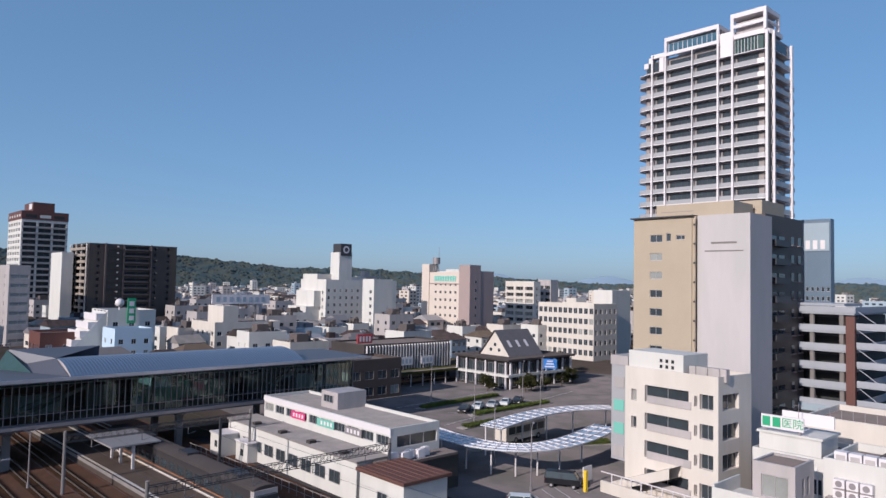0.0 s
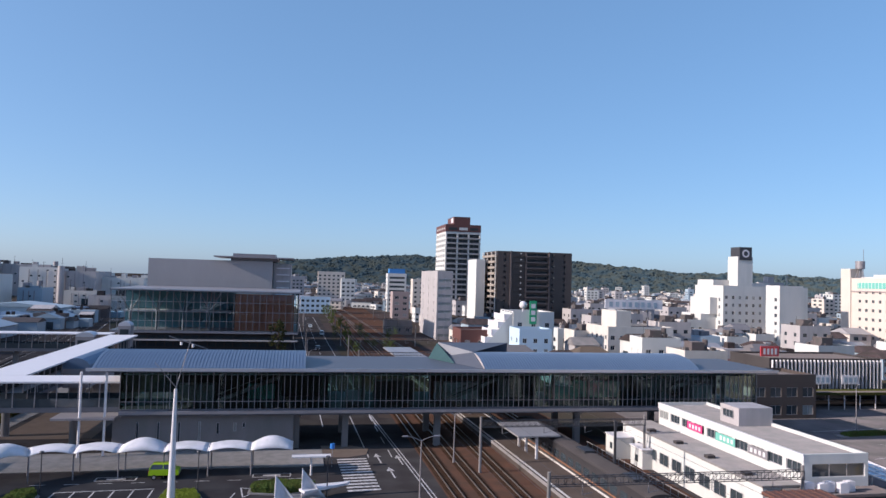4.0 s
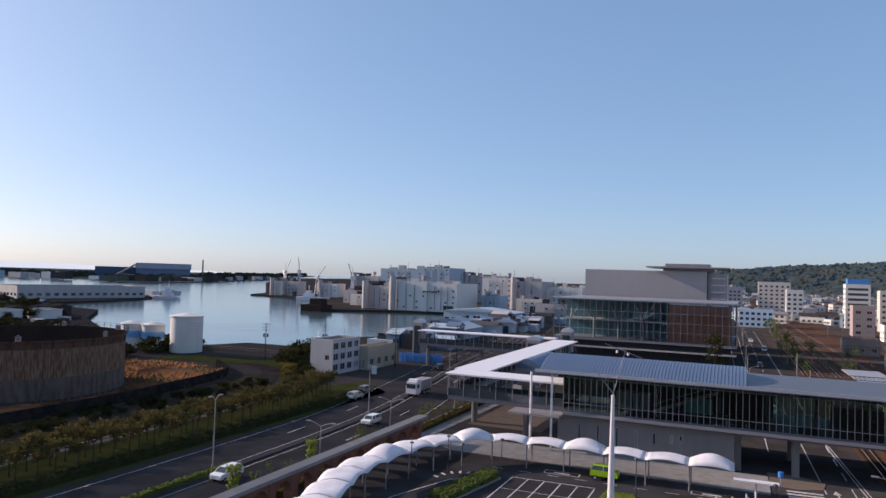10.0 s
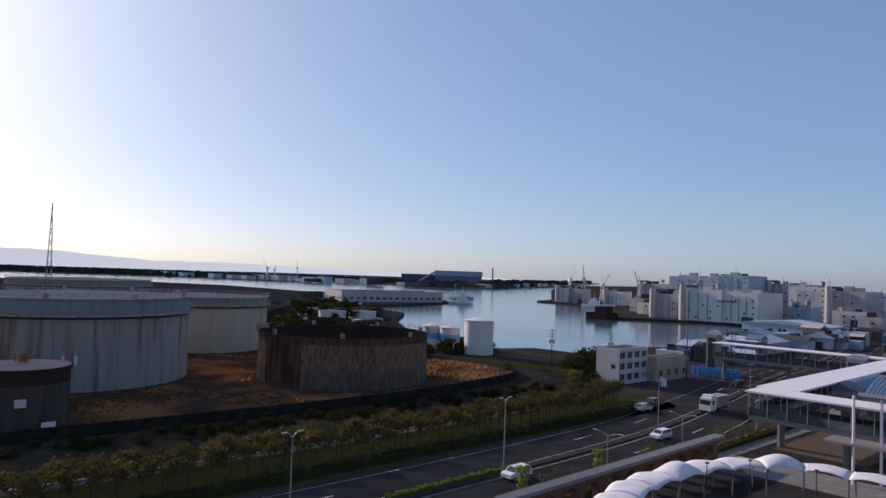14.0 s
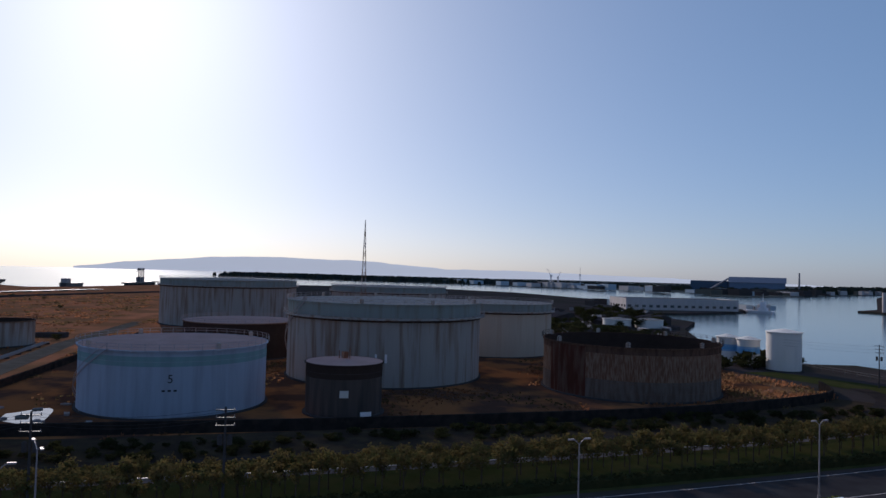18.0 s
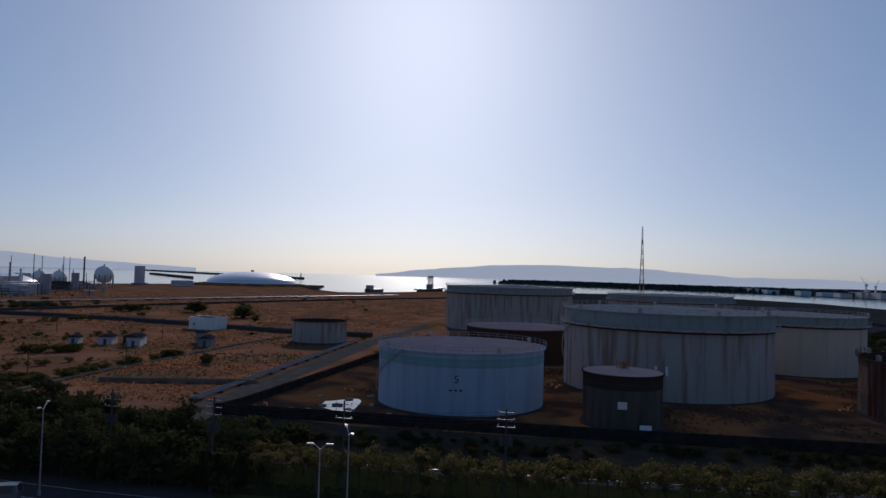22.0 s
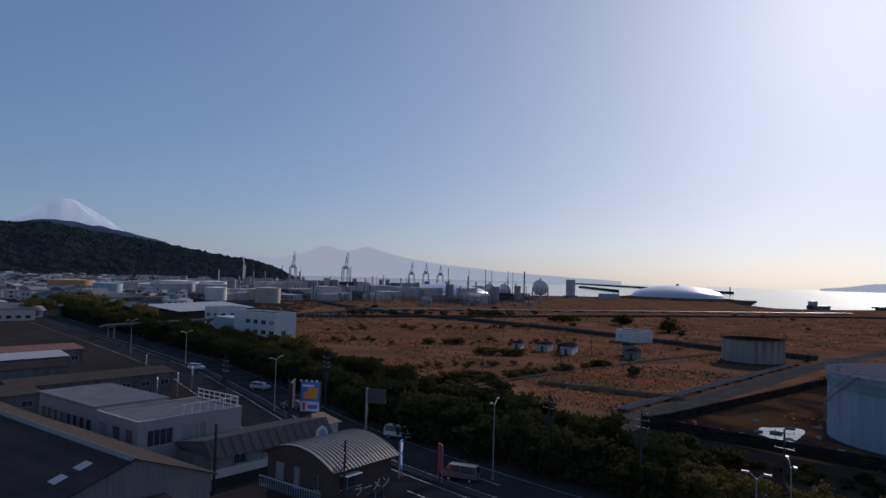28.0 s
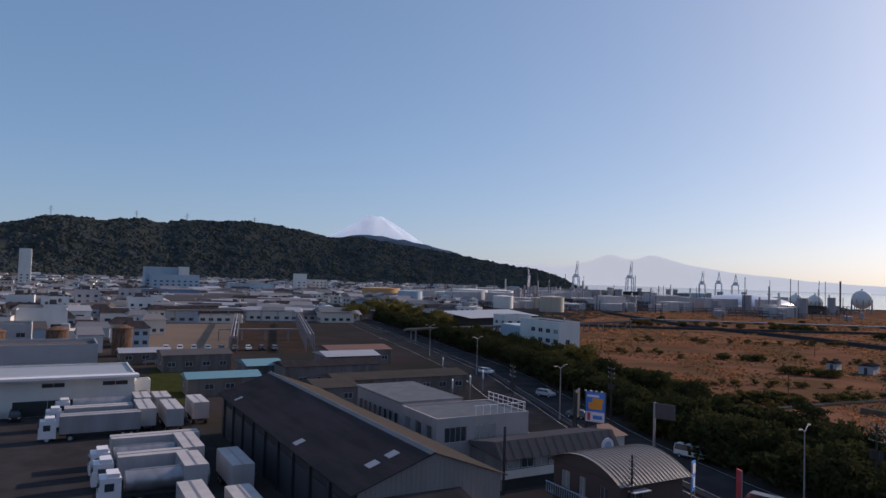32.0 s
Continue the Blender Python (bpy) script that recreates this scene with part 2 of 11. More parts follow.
WATER = bpy.data.materials.new("sea_water")
WATER.use_nodes = True
nt = WATER.node_tree
wb = nt.nodes["Principled BSDF"]
wb.inputs["Base Color"].default_value = (0.05, 0.085, 0.1, 1)
wb.inputs["Roughness"].default_value = 0.12
wpos, wmap = nt.nodes.new("ShaderNodeNewGeometry"), nt.nodes.new("ShaderNodeMapping")
wmap.inputs["Scale"].default_value = (0.5, 0.16, 1)
wtex, wtex2, wbump = nt.nodes.new("ShaderNodeTexNoise"), nt.nodes.new("ShaderNodeTexNoise"), nt.nodes.new("ShaderNodeBump")
wtex.inputs["Scale"].default_value, wtex.inputs["Detail"].default_value = 0.8, 6
wbump.inputs["Strength"].default_value, wbump.inputs["Distance"].default_value = 0.18, 0.4
nt.links.new(wpos.outputs["Position"], wmap.inputs[0])
nt.links.new(wmap.outputs[0], wtex.inputs[0])
nt.links.new(wtex.outputs["Fac"], wbump.inputs["Height"])
nt.links.new(wbump.outputs[0], wb.inputs["Normal"])


# ---------- shapes ----------
class Shape:
    """Collects faces, with a material slot each, for one mesh."""

    def __init__(self):
        self.v, self.f, self.m, self.s = [], [], [], []

    def face(self, pts, mi=0, smooth=False):
        k = len(self.v)
        self.v += [tuple(p) for p in pts]
        self.f.append(tuple(range(k, k + len(pts))))
        self.m.append(mi)
        self.s.append(smooth)
        return self

    def mesh_faces(self, verts, faces, mi=0, smooth=False):
        k = len(self.v)
        self.v += [tuple(p) for p in verts]
        for q in faces:
            self.f.append(tuple(k + i for i in q))
            self.m.append(mi)
            self.s.append(smooth)
        return self

    def box(self, x0, y0, z0, x1, y1, z1, mi=0, top=None):
        v = [(x0, y0, z0), (x1, y0, z0), (x1, y1, z0), (x0, y1, z0), (x0, y0, z1), (x1, y0, z1), (x1, y1, z1), (x0, y1, z1)]
        k = len(self.v)
        self.v += v
        for j, q in enumerate(((3, 2, 1, 0), (4, 5, 6, 7), (0, 1, 5, 4), (1, 2, 6, 5), (2, 3, 7, 6), (3, 0, 4, 7))):
            self.f.append(tuple(k + i for i in q))
            self.m.append(top if (top is not None and j == 1) else mi)
            self.s.append(False)
        return self

    def prism(self, poly, z0, z1, mi=0, top=None):
        """A counter-clockwise outline raised from z0 to z1."""
        n = len(poly)
        self.face([(x, y, z1) for x, y in poly], mi if top is None else top)
        self.face([(x, y, z0) for x, y in reversed(poly)], mi)
        for i in range(n):
            a, b = poly[i], poly[(i + 1) % n]
            self.face([(*a, z0), (*b, z0), (*b, z1), (*a, z1)], mi)
        return self

    def cyl(self, x, y, z0, z1, r, r2=None, seg=12, mi=0, cap=True, smooth=True, capmi=None):
        r2 = r if r2 is None else r2
        ring = [(math.cos(2 * math.pi * i / seg), math.sin(2 * math.pi * i / seg)) for i in range(seg)]
        verts = [(x + c * r, y + s * r, z0) for c, s in ring] + [(x + c * r2, y + s * r2, z1) for c, s in ring]
        self.mesh_faces(verts, [(i, (i + 1) % seg, seg + (i + 1) % seg, seg + i) for i in range(seg)], mi, smooth)
        if cap:
            self.face([(x + c * r2, y + s * r2, z1) for c, s in ring], mi if capmi is None else capmi)
            self.face([(x + c * r, y + s * r, z0) for c, s in reversed(ring)], mi)
        return self

    def rod(self, a, b, r=0.05, seg=6, mi=0, r2=None):
        a, b = Vector(a), Vector(b)
        d = (b - a).normalized()
        u = d.orthogonal().normalized()
        w = d.cross(u)
        r2 = r if r2 is None else r2
        ring = [u * math.cos(2 * math.pi * i / seg) + w * math.sin(2 * math.pi * i / seg) for i in range(seg)]
        verts = [a + q * r for q in ring] + [b + q * r2 for q in ring]
        self.mesh_faces(verts, [(i, (i + 1) % seg, seg + (i + 1) % seg, seg + i) for i in range(seg)], mi, seg > 4)
        self.mesh_faces(verts, [tuple(reversed(range(seg))), tuple(range(seg, 2 * seg))], mi)
        return self

    def dome(self, x, y, z, r, h, seg=24, rings=6, mi=0, full=False):
        verts, faces = [], []
        lo = -math.pi / 2 if full else 0.0
        for j in range(rings + 1):
            a = lo + (math.pi / 2 - lo) * j / rings
            for i in range(seg):
                t = 2 * math.pi * i / seg
                verts.append((x + r * math.cos(a) * math.cos(t), y + r * math.cos(a) * math.sin(t), z + h * math.sin(a)))
        for j in range(rings):
            for i in range(seg):
                faces.append((j * seg + i, j * seg + (i + 1) % seg, (j + 1) * seg + (i + 1) % seg, (j + 1) * seg + i))
        return self.mesh_faces(verts, faces, mi, True)

    def mesh(self, name, mats):
        me = bpy.data.meshes.new(name)
        if len(self.v) < 4000 and not any(self.s):
            index, order, where = {}, [], []
            for p in self.v:
                key = (round(p[0], 4), round(p[1], 4), round(p[2], 4))
                if key not in index:
                    index[key] = len(order)
                    order.append(p)
                where.append(index[key])
            self.f = [tuple(where[i] for i in q) for q in self.f]
            self.v = order
        me.from_pydata(self.v, [], self.f)
        for m in mats if isinstance(mats, (list, tuple)) else [mats]:
            me.materials.append(m)
        me.polygons.foreach_set("material_index", self.m)
        me.polygons.foreach_set("use_smooth", self.s)
        me.update()
        return me


def thing(name, label, category, x=0, y=0, z=0, rz=0, group=""):
    ob = new(name)
    ob.empty_display_size = 0.2
    ob.matrix_basis = pose(x, y, z, 0, 0, rz)
    return tagged(ob, label, category, group)


def part(name, shape, mats, parent, label="", at=None, rz=0, kind=""):
    me = shape if isinstance(shape, bpy.types.Mesh) else shape.mesh(name, mats)
    ob = new(name, me)
    ob.parent = parent
    if at is not None or rz:
        ob.matrix_basis = pose(*(at or (0, 0, 0)), 0, 0, rz)
    return tagged(ob, label, kind=kind)


def solid(name, shape, mats, label, category="", kind="", group="", at=(0, 0, 0), rz=0):
    me = shape if isinstance(shape, bpy.types.Mesh) else shape.mesh(name, mats)
    ob = new(name, me)
    ob.matrix_basis = pose(*at, 0, 0, rz)
    return tagged(ob, label, category, group, kind)


CACHE = {}


def kept(key, make, mats):
    """One mesh for alike pieces."""
    if key not in CACHE:
        CACHE[key] = make().mesh(str(key[0]), mats)
    return CACHE[key]


def bar(name, parent, x, y, z, sx, sy, sz, m, label="", rz=0):
    """A box part, its base centre at x, y, z."""
    key = (name, round(sx, 2), round(sy, 2), round(sz, 2), m.name)
    me = kept(key, lambda: Shape().box(-sx / 2, -sy / 2, 0, sx / 2, sy / 2, sz), m)
    return part(name, me, m, parent, label, (x, y, z), rz)


# ---------- buildings ----------
def facade(s, o, u, width, height, wins, depth=0.25, mi=0, sunk=None):
    """A wall from o along u (unit, to the right as seen from outside), with openings (u0, u1, z0, z1) sunk by depth."""
    ox, oy, oz = o
    ux, uy = u
    nx, ny = uy, -ux
    xs = sorted({0.0, width, *[round(w[0], 3) for w in wins], *[round(w[1], 3) for w in wins]})
    zs = sorted({0.0, height, *[round(w[2], 3) for w in wins], *[round(w[3], 3) for w in wins]})

    def p(a, z, d=0.0):
        return (ox + ux * a - nx * d, oy + uy * a - ny * d, oz + z)
    holes = set()
    for w in wins:
        i0, i1 = xs.index(round(w[0], 3)), xs.index(round(w[1], 3))
        j0, j1 = zs.index(round(w[2], 3)), zs.index(round(w[3], 3))
        holes |= {(i, j) for i in range(i0, i1) for j in range(j0, j1)}
        a0, a1, b0, b1 = (round(v, 3) for v in w[:4])
        s.face([p(a0, b0), p(a0, b1), p(a0, b1, depth), p(a0, b0, depth)], mi)
        s.face([p(a1, b1), p(a1, b0), p(a1, b0, depth), p(a1, b1, depth)], mi)
        s.face([p(a0, b1), p(a1, b1), p(a1, b1, depth), p(a0, b1, depth)], mi)
        s.face([p(a1, b0), p(a0, b0), p(a0, b0, depth), p(a1, b0, depth)], mi)
        s.face([p(a0, b0, depth), p(a1, b0, depth), p(a1, b1, depth), p(a0, b1, depth)], mi if sunk is None else sunk)
    for j in range(len(zs) - 1):
        i = 0
        while i < len(xs) - 1:
            if (i, j) in holes:
                i += 1
                continue
            k = i + 1
            s.face([p(xs[i], zs[j]), p(xs[k], zs[j]), p(xs[k], zs[j + 1]), p(xs[i], zs[j + 1])], mi)
            i = k


def window_mesh(w, h, glass, frame_m, split):
    def make():
        s = Shape()
        f = 0.06
        step = (w - f) / split
        facade(s, (-w / 2, -0.03, 0), (1, 0), w, h, [(f + step * k, step * (k + 1), f, h - f) for k in range(split)], 0.05, 1, 0)
        return s
    return kept(("window", round(w, 2), round(h, 2), glass.name, frame_m.name, split), make, [glass, frame_m])


def grid(width, cols, floors, fh, z0=1.0, wh=1.4, ww=1.4, u0=0.0, u1=None, skip=()):
    """Openings in rows and columns over a wall."""
    u1 = width if u1 is None else u1
    step = (u1 - u0) / cols
    return [(u0 + step * (c + 0.5) - ww / 2, u0 + step * (c + 0.5) + ww / 2, z0 + fh * f, z0 + fh * f + wh)
            for f in range(floors) for c in range(cols) if (c, f) not in skip]


def building(name, label, x, y, L, W, h, wall=WHITEWALL, rz=0, front=(), left=(), right=(), back=(), roof=ROOFGREY, parapet=0.7,
             glass=GLASS, frame_m=ALU, split=2, depth=0.2, category="building", group="", z=0.0, curtains=0.25):
    """A block with its corner at x, y, L along its own x and W along y. front faces -y, left -x, right +x, back +y."""
    b = thing(name, label, category, x, y, z, rz, group)
    s = Shape()
    sides = (((0, 0, 0), (1, 0), L, front, 0), ((0, W, 0), (0, -1), W, left, -90), ((L, 0, 0), (0, 1), W, right, 90), ((L, W, 0), (-1, 0), L, back, 180))
    H = h + parapet
    for o, u, width, wins, turn in sides:
        facade(s, o, u, width, H, list(wins), depth)
        if math.hypot(x, y) > 420 and wins:      # too far to pick apart
            nx, ny = u[1], -u[0]
            d = depth - 0.05
            q = Shape()
            for w in wins:
                q.face([(o[0] + u[0] * a - nx * d, o[1] + u[1] * a - ny * d, c) for a, c in ((w[0], w[2]), (w[1], w[2]), (w[1], w[3]), (w[0], w[3]))])
            part("glazing", q, glass, b, kind="stuff")
            continue
        for i, w in enumerate(wins):
            a, c = (w[0] + w[1]) / 2, w[2]
            nx, ny = u[1], -u[0]
            px, py = o[0] + u[0] * a - nx * (depth - 0.07), o[1] + u[1] * a - ny * (depth - 0.07)
            g = CURTAIN if (i * 7919 + int(a * 13)) % 100 < curtains * 100 else glass
            part("window", window_mesh(w[1] - w[0], w[3] - w[2], g, frame_m, split if w[1] - w[0] > 0.9 else 1), None, b, at=(px, py, c), rz=turn)
    t = 0.25
    for q in ((0, 0, L, t), (0, W - t, L, W), (0, t, t, W - t), (L - t, t, L, W - t)):
        s.face([(q[0], q[1], H), (q[2], q[1], H), (q[2], q[3], H), (q[0], q[3], H)])
    s.face([(t, t, h), (t, t, H), (L - t, t, H), (L - t, t, h)])
    s.face([(L - t, W - t, h), (L - t, W - t, H), (t, W - t, H), (t, W - t, h)])
    s.face([(t, W - t, h), (t, W - t, H), (t, t, H), (t, t, h)])
    s.face([(L - t, t, h), (L - t, t, H), (L - t, W - t, H), (L - t, W - t, h)])
    part("wall", s, wall, b)
    part("roof", Shape().box(t, t, h - 0.3, L - t, W - t, h), roof, b)
    return b


# ---------- sea, land ----------
solid("water", Shape().face([(4900 * math.cos(a * math.pi / 48), 4900 * math.sin(a * math.pi / 48), -1.6) for a in range(96)]), WATER, "calm blue-grey sea and harbour water with small ripples", kind="structure")


def sheet(name, pts, m, z, label, skirt=0.0):
    s = Shape()
    s.face([(x, y, z) for x, y in pts])
    if skirt:
        n = len(pts)
        for i in range(n):
            a, b = pts[i], pts[(i + 1) % n]
            s.face([(*a, z), (*a, z - skirt), (*b, z - skirt), (*b, z)])
    return solid(name, s, m, label, kind="structure")


MAIN = [(4850, -600), (4300, 2300), (2400, 4200), (0, 4850), (-1300, 4600), (-1700, 3000), (-1500, 2000), (-900, 1150), (-500, 640), (-476, 584), (-440, 578),
        (-368, 552), (-300, 470), (-268, 396), (-222, 428), (-170, 452), (-132, 333), (-147, 300), (-124, 278), (-121, 248), (-138, 240), (-139, 193), (-157, 192), (-162, 178),
        (-178, 172), (-230, 196), (-285, 232), (-335, 280), (-420, 300), (-428, 365), (-472, 462), (-530, 528), (-560, 530), (-610, 500), (-690, 432), (-900, 430), (-1120, 330),
        (-1080, 100), (-966, -50), (-818, -126), (-800, -162), (-870, -205), (-1115, -250), (-1130, -310), (-1000, -400), (-840, -500), (-810, -640), (-950, -1000), (-1250, -1500),
        (-1500, -1900), (-2400, -3000), (-3000, -3850), (-1500, -4600), (0, -4850), (2600, -4100), (4300, -2300)]
sheet("ground", MAIN, TOWNFLOOR, 0.0, "grey-brown town ground running to the horizon", 2.5)
# the haze of distance is put into this pale land colour
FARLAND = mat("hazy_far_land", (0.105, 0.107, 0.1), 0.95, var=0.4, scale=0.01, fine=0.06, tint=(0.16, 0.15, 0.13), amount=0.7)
SPIT = [(-2050, 60), (-1750, 480), (-1480, 790), (-1100, 950), (-925, 806), (-880, 840), (-945, 1000), (-1280, 1660), (-1550, 2080), (-2600, 3900), (-4000, 2700), (-4200, 2300), (-2600, 700)]
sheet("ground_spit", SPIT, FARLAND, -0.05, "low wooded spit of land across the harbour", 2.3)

# ---------- field, tank yard, roads ----------
sheet("field", [(-96, -30), (-99, -48), (-122, -95), (-140, -160), (-165, -225), (-250, -300), (-420, -430), (-640, -480), (-800, -470), (-1000, -395), (-1110, -300), (-860, -210), (-790, -162),
                (-810, -122), (-950, -45), (-600, 60), (-330, 120), (-200, 140), (-128, 140), (-108, 125), (-104, 60), (-112, 10)], DRYGRASS, 0.03, "dry orange-brown grass field on reclaimed land")
sheet("yard_margin", [(-90, -30), (-98, -50), (-112, -50), (-117, -43), (-109, 15), (-106, 50), (-104.5, 85), (-108, 112), (-113, 131), (-106, 136), (-92, 118), (-89, 60)], mat("dark_scrubby_earth", (0.05, 0.036, 0.028), 0.95, var=0.4, scale=0.2, fine=2, bump=0.4, tint=(0.085, 0.06, 0.035), amount=0.7), 0.045, "dark scrubby earth before the bund wall")
sheet("tank_yard", [(-111, -20), (-118, -42), (-245, -28), (-300, 10), (-320, 70), (-300, 160), (-190, 140), (-128, 130), (-106, 90), (-105, 50)], EARTH, 0.06, "bare brown earth of the tank yard with dry tufts")


def ribbon(pts, w0, w1):
    """Outline of a band along a line, from w0 left to w1 right of it."""
    left, right = [], []
    for i, p in enumerate(pts):
        a, b = Vector(pts[max(i - 1, 0)]), Vector(pts[min(i + 1, len(pts) - 1)])
        d = (b - a).normalized()
        n = Vector((-d.y, d.x))
        left.append(tuple(Vector(p) + n * w0))
        right.append(tuple(Vector(p) - n * w1))
    return right + left[::-1]


def strip(name, pts, w0, w1, m, z, label, h=0.0):
    """A band laid as quads, raised by h where it is a kerb or wall."""
    out = ribbon(pts, w0, w1)
    n = len(pts)
    R, L = out[:n], out[n:][::-1]
    s = Shape()
    for i in range(n - 1):
        q = [R[i], R[i + 1], L[i + 1], L[i]]
        if h:
            s.prism(q, z, z + h)
        else:
            s.face([(x, y, z) for x, y in q])
    return solid(name, s, m, label, kind="structure")


def smooth_line(pts, n=6):
    out = []
    for i in range(len(pts) - 1):
        p0, p1, p2, p3 = (Vector(pts[max(0, min(len(pts) - 1, i + k))]) for k in (-1, 0, 1, 2))
        for j in range(n):
            t = j / n
            out.append(tuple(0.5 * ((2 * p1) + (p2 - p0) * t + (2 * p0 - 5 * p1 + 4 * p2 - p3) * t * t + (3 * p1 - p0 - 3 * p2 + p3) * t ** 3)))
    return out + [tuple(pts[-1])]


ROAD = smooth_line([(-112, 420), (-84, 262), (-75.5, 195), (-65.6, 140), (-60, 102), (-59, 60), (-60, 20), (-62, -10), (-66, -45), (-75, -82), (-90, -122), (-108, -180), (-150, -376), (-190, -560)])
strip("road", ROAD, 9.5, 9.5, ASPHALT, 0.05, "grey asphalt dual carriageway along the harbour")
strip("road_median", ROAD, 0.55, 0.55, DARKCON, 0.05, "low concrete median kerb with a strip of hedge", 0.18)
lane_bits = Shape()
for off in (-8.9, -1.3, 1.3, 8.9):
    o = ribbon(ROAD, off + 0.05, -off + 0.05)
    n = len(ROAD)
    for i in range(n - 1):
        lane_bits.face([(*o[i], 0.056), (*o[i + 1], 0.056), (*o[2 * n - 2 - i], 0.056), (*o[2 * n - 1 - i], 0.056)])


def dashes(line, off, dash, gap, w=0.15, z=0.057):
    run = 0.0
    for i in range(len(line) - 1):
        a, b = Vector(line[i]), Vector(line[i + 1])
        L = (b - a).length
        d = (b - a) / L
        nrm = Vector((-d.y, d.x))
        t = -run % (dash + gap)
        while t + dash < L:
            p, q = a + d * t + nrm * off, a + d * (t + dash) + nrm * off
            lane_bits.face([(*(p - nrm * w / 2), z), (*(q - nrm * w / 2), z), (*(q + nrm * w / 2), z), (*(p + nrm * w / 2), z)])
            t += dash + gap
        run += L


for off in (-5.1, 5.1):
    dashes([ROAD[0], ROAD[9], *ROAD[12:60]], off, 5.0, 5.0)
solid("lane_marking", lane_bits, LANE, "worn white lane lines on the harbour road", kind="structure")
YARDROAD = mat("dirty_dark_asphalt", (0.042, 0.035, 0.033), 0.9, var=0.35, scale=0.15, fine=3, tint=(0.07, 0.05, 0.042), amount=0.7)
BUND = mat("blackened_concrete", (0.03, 0.026, 0.025), 0.95, var=0.4, scale=0.4, fine=3, tint=(0.055, 0.042, 0.036), amount=0.7)
PATHROAD = smooth_line([(-97, -75), (-95, -40), (-93, 0), (-92.5, 40), (-91.5, 75), (-90, 105), (-94, 118), (-104, 136), (-112, 145), (-122, 150)])
strip("service_road", PATHROAD, 2.2, 2.2, YARDROAD, 0.08, "narrow grey service road behind the hedge")
strip("yard_wall", smooth_line([(-116, -44), (-112, -12), (-108.5, 15), (-105.5, 50), (-104, 85), (-107, 112), (-112, 130), (-124, 140)]), 0.2, 0.2, BUND, 0.0, "dark concrete bund wall round the tank yard", 1.9)
strip("yard_wall_side", [(-116, -44), (-125, -41.5), (-196, -28.5), (-262, -18)], 0.3, 0.3, BUND, 0.0, "dark concrete bund wall beside the pipe track", 1.6)
TRACKBROWN = mat("worn_brown_concrete", (0.25, 0.17, 0.12), 0.9, var=0.3, scale=0.2, fine=2, tint=(0.15, 0.1, 0.07))
strip("pipe_track", [(-111, -47), (-125, -47), (-240, -37), (-330, -22)], 3.2, 3.2, TRACKBROWN, 0.07, "pale concrete track beside pipes in the field")

# ---------- station square ----------
sheet("square_paving", [(-46, 50), (60, 50), (60, 100), (0, 130), (-46, 130)], ASPHALT, 0.04, "dark grey asphalt of the station square")
sheet("street", [(9.5, 40), (16.3, 40), (16, 85), (13.8, 108), (12, 200), (8, 420), (-8, 420), (-1, 200), (3, 108), (5, 84), (5, 60)], ASPHALT, 0.06, "grey asphalt street beside the railway")
sheet("rail_bed", [(17.5, 30), (46, 30), (46, 62), (46, 100), (40, 200), (46, 600), (16, 600), (14, 200), (16.5, 100)], BALLAST, 0.05, "rust-brown ballast of the railway yard")
PALEASPHALT = mat("worn_pale_asphalt", (0.168, 0.144, 0.148), 0.85, var=0.25, scale=0.1, fine=5, tint=(0.095, 0.092, 0.09), amount=0.7)
sheet("forecourt", [(56, 40), (118, 40), (175, 100), (160, 130), (60, 130), (58, 92)], PALEASPHALT, 0.045, "grey asphalt of the bus square and car park")

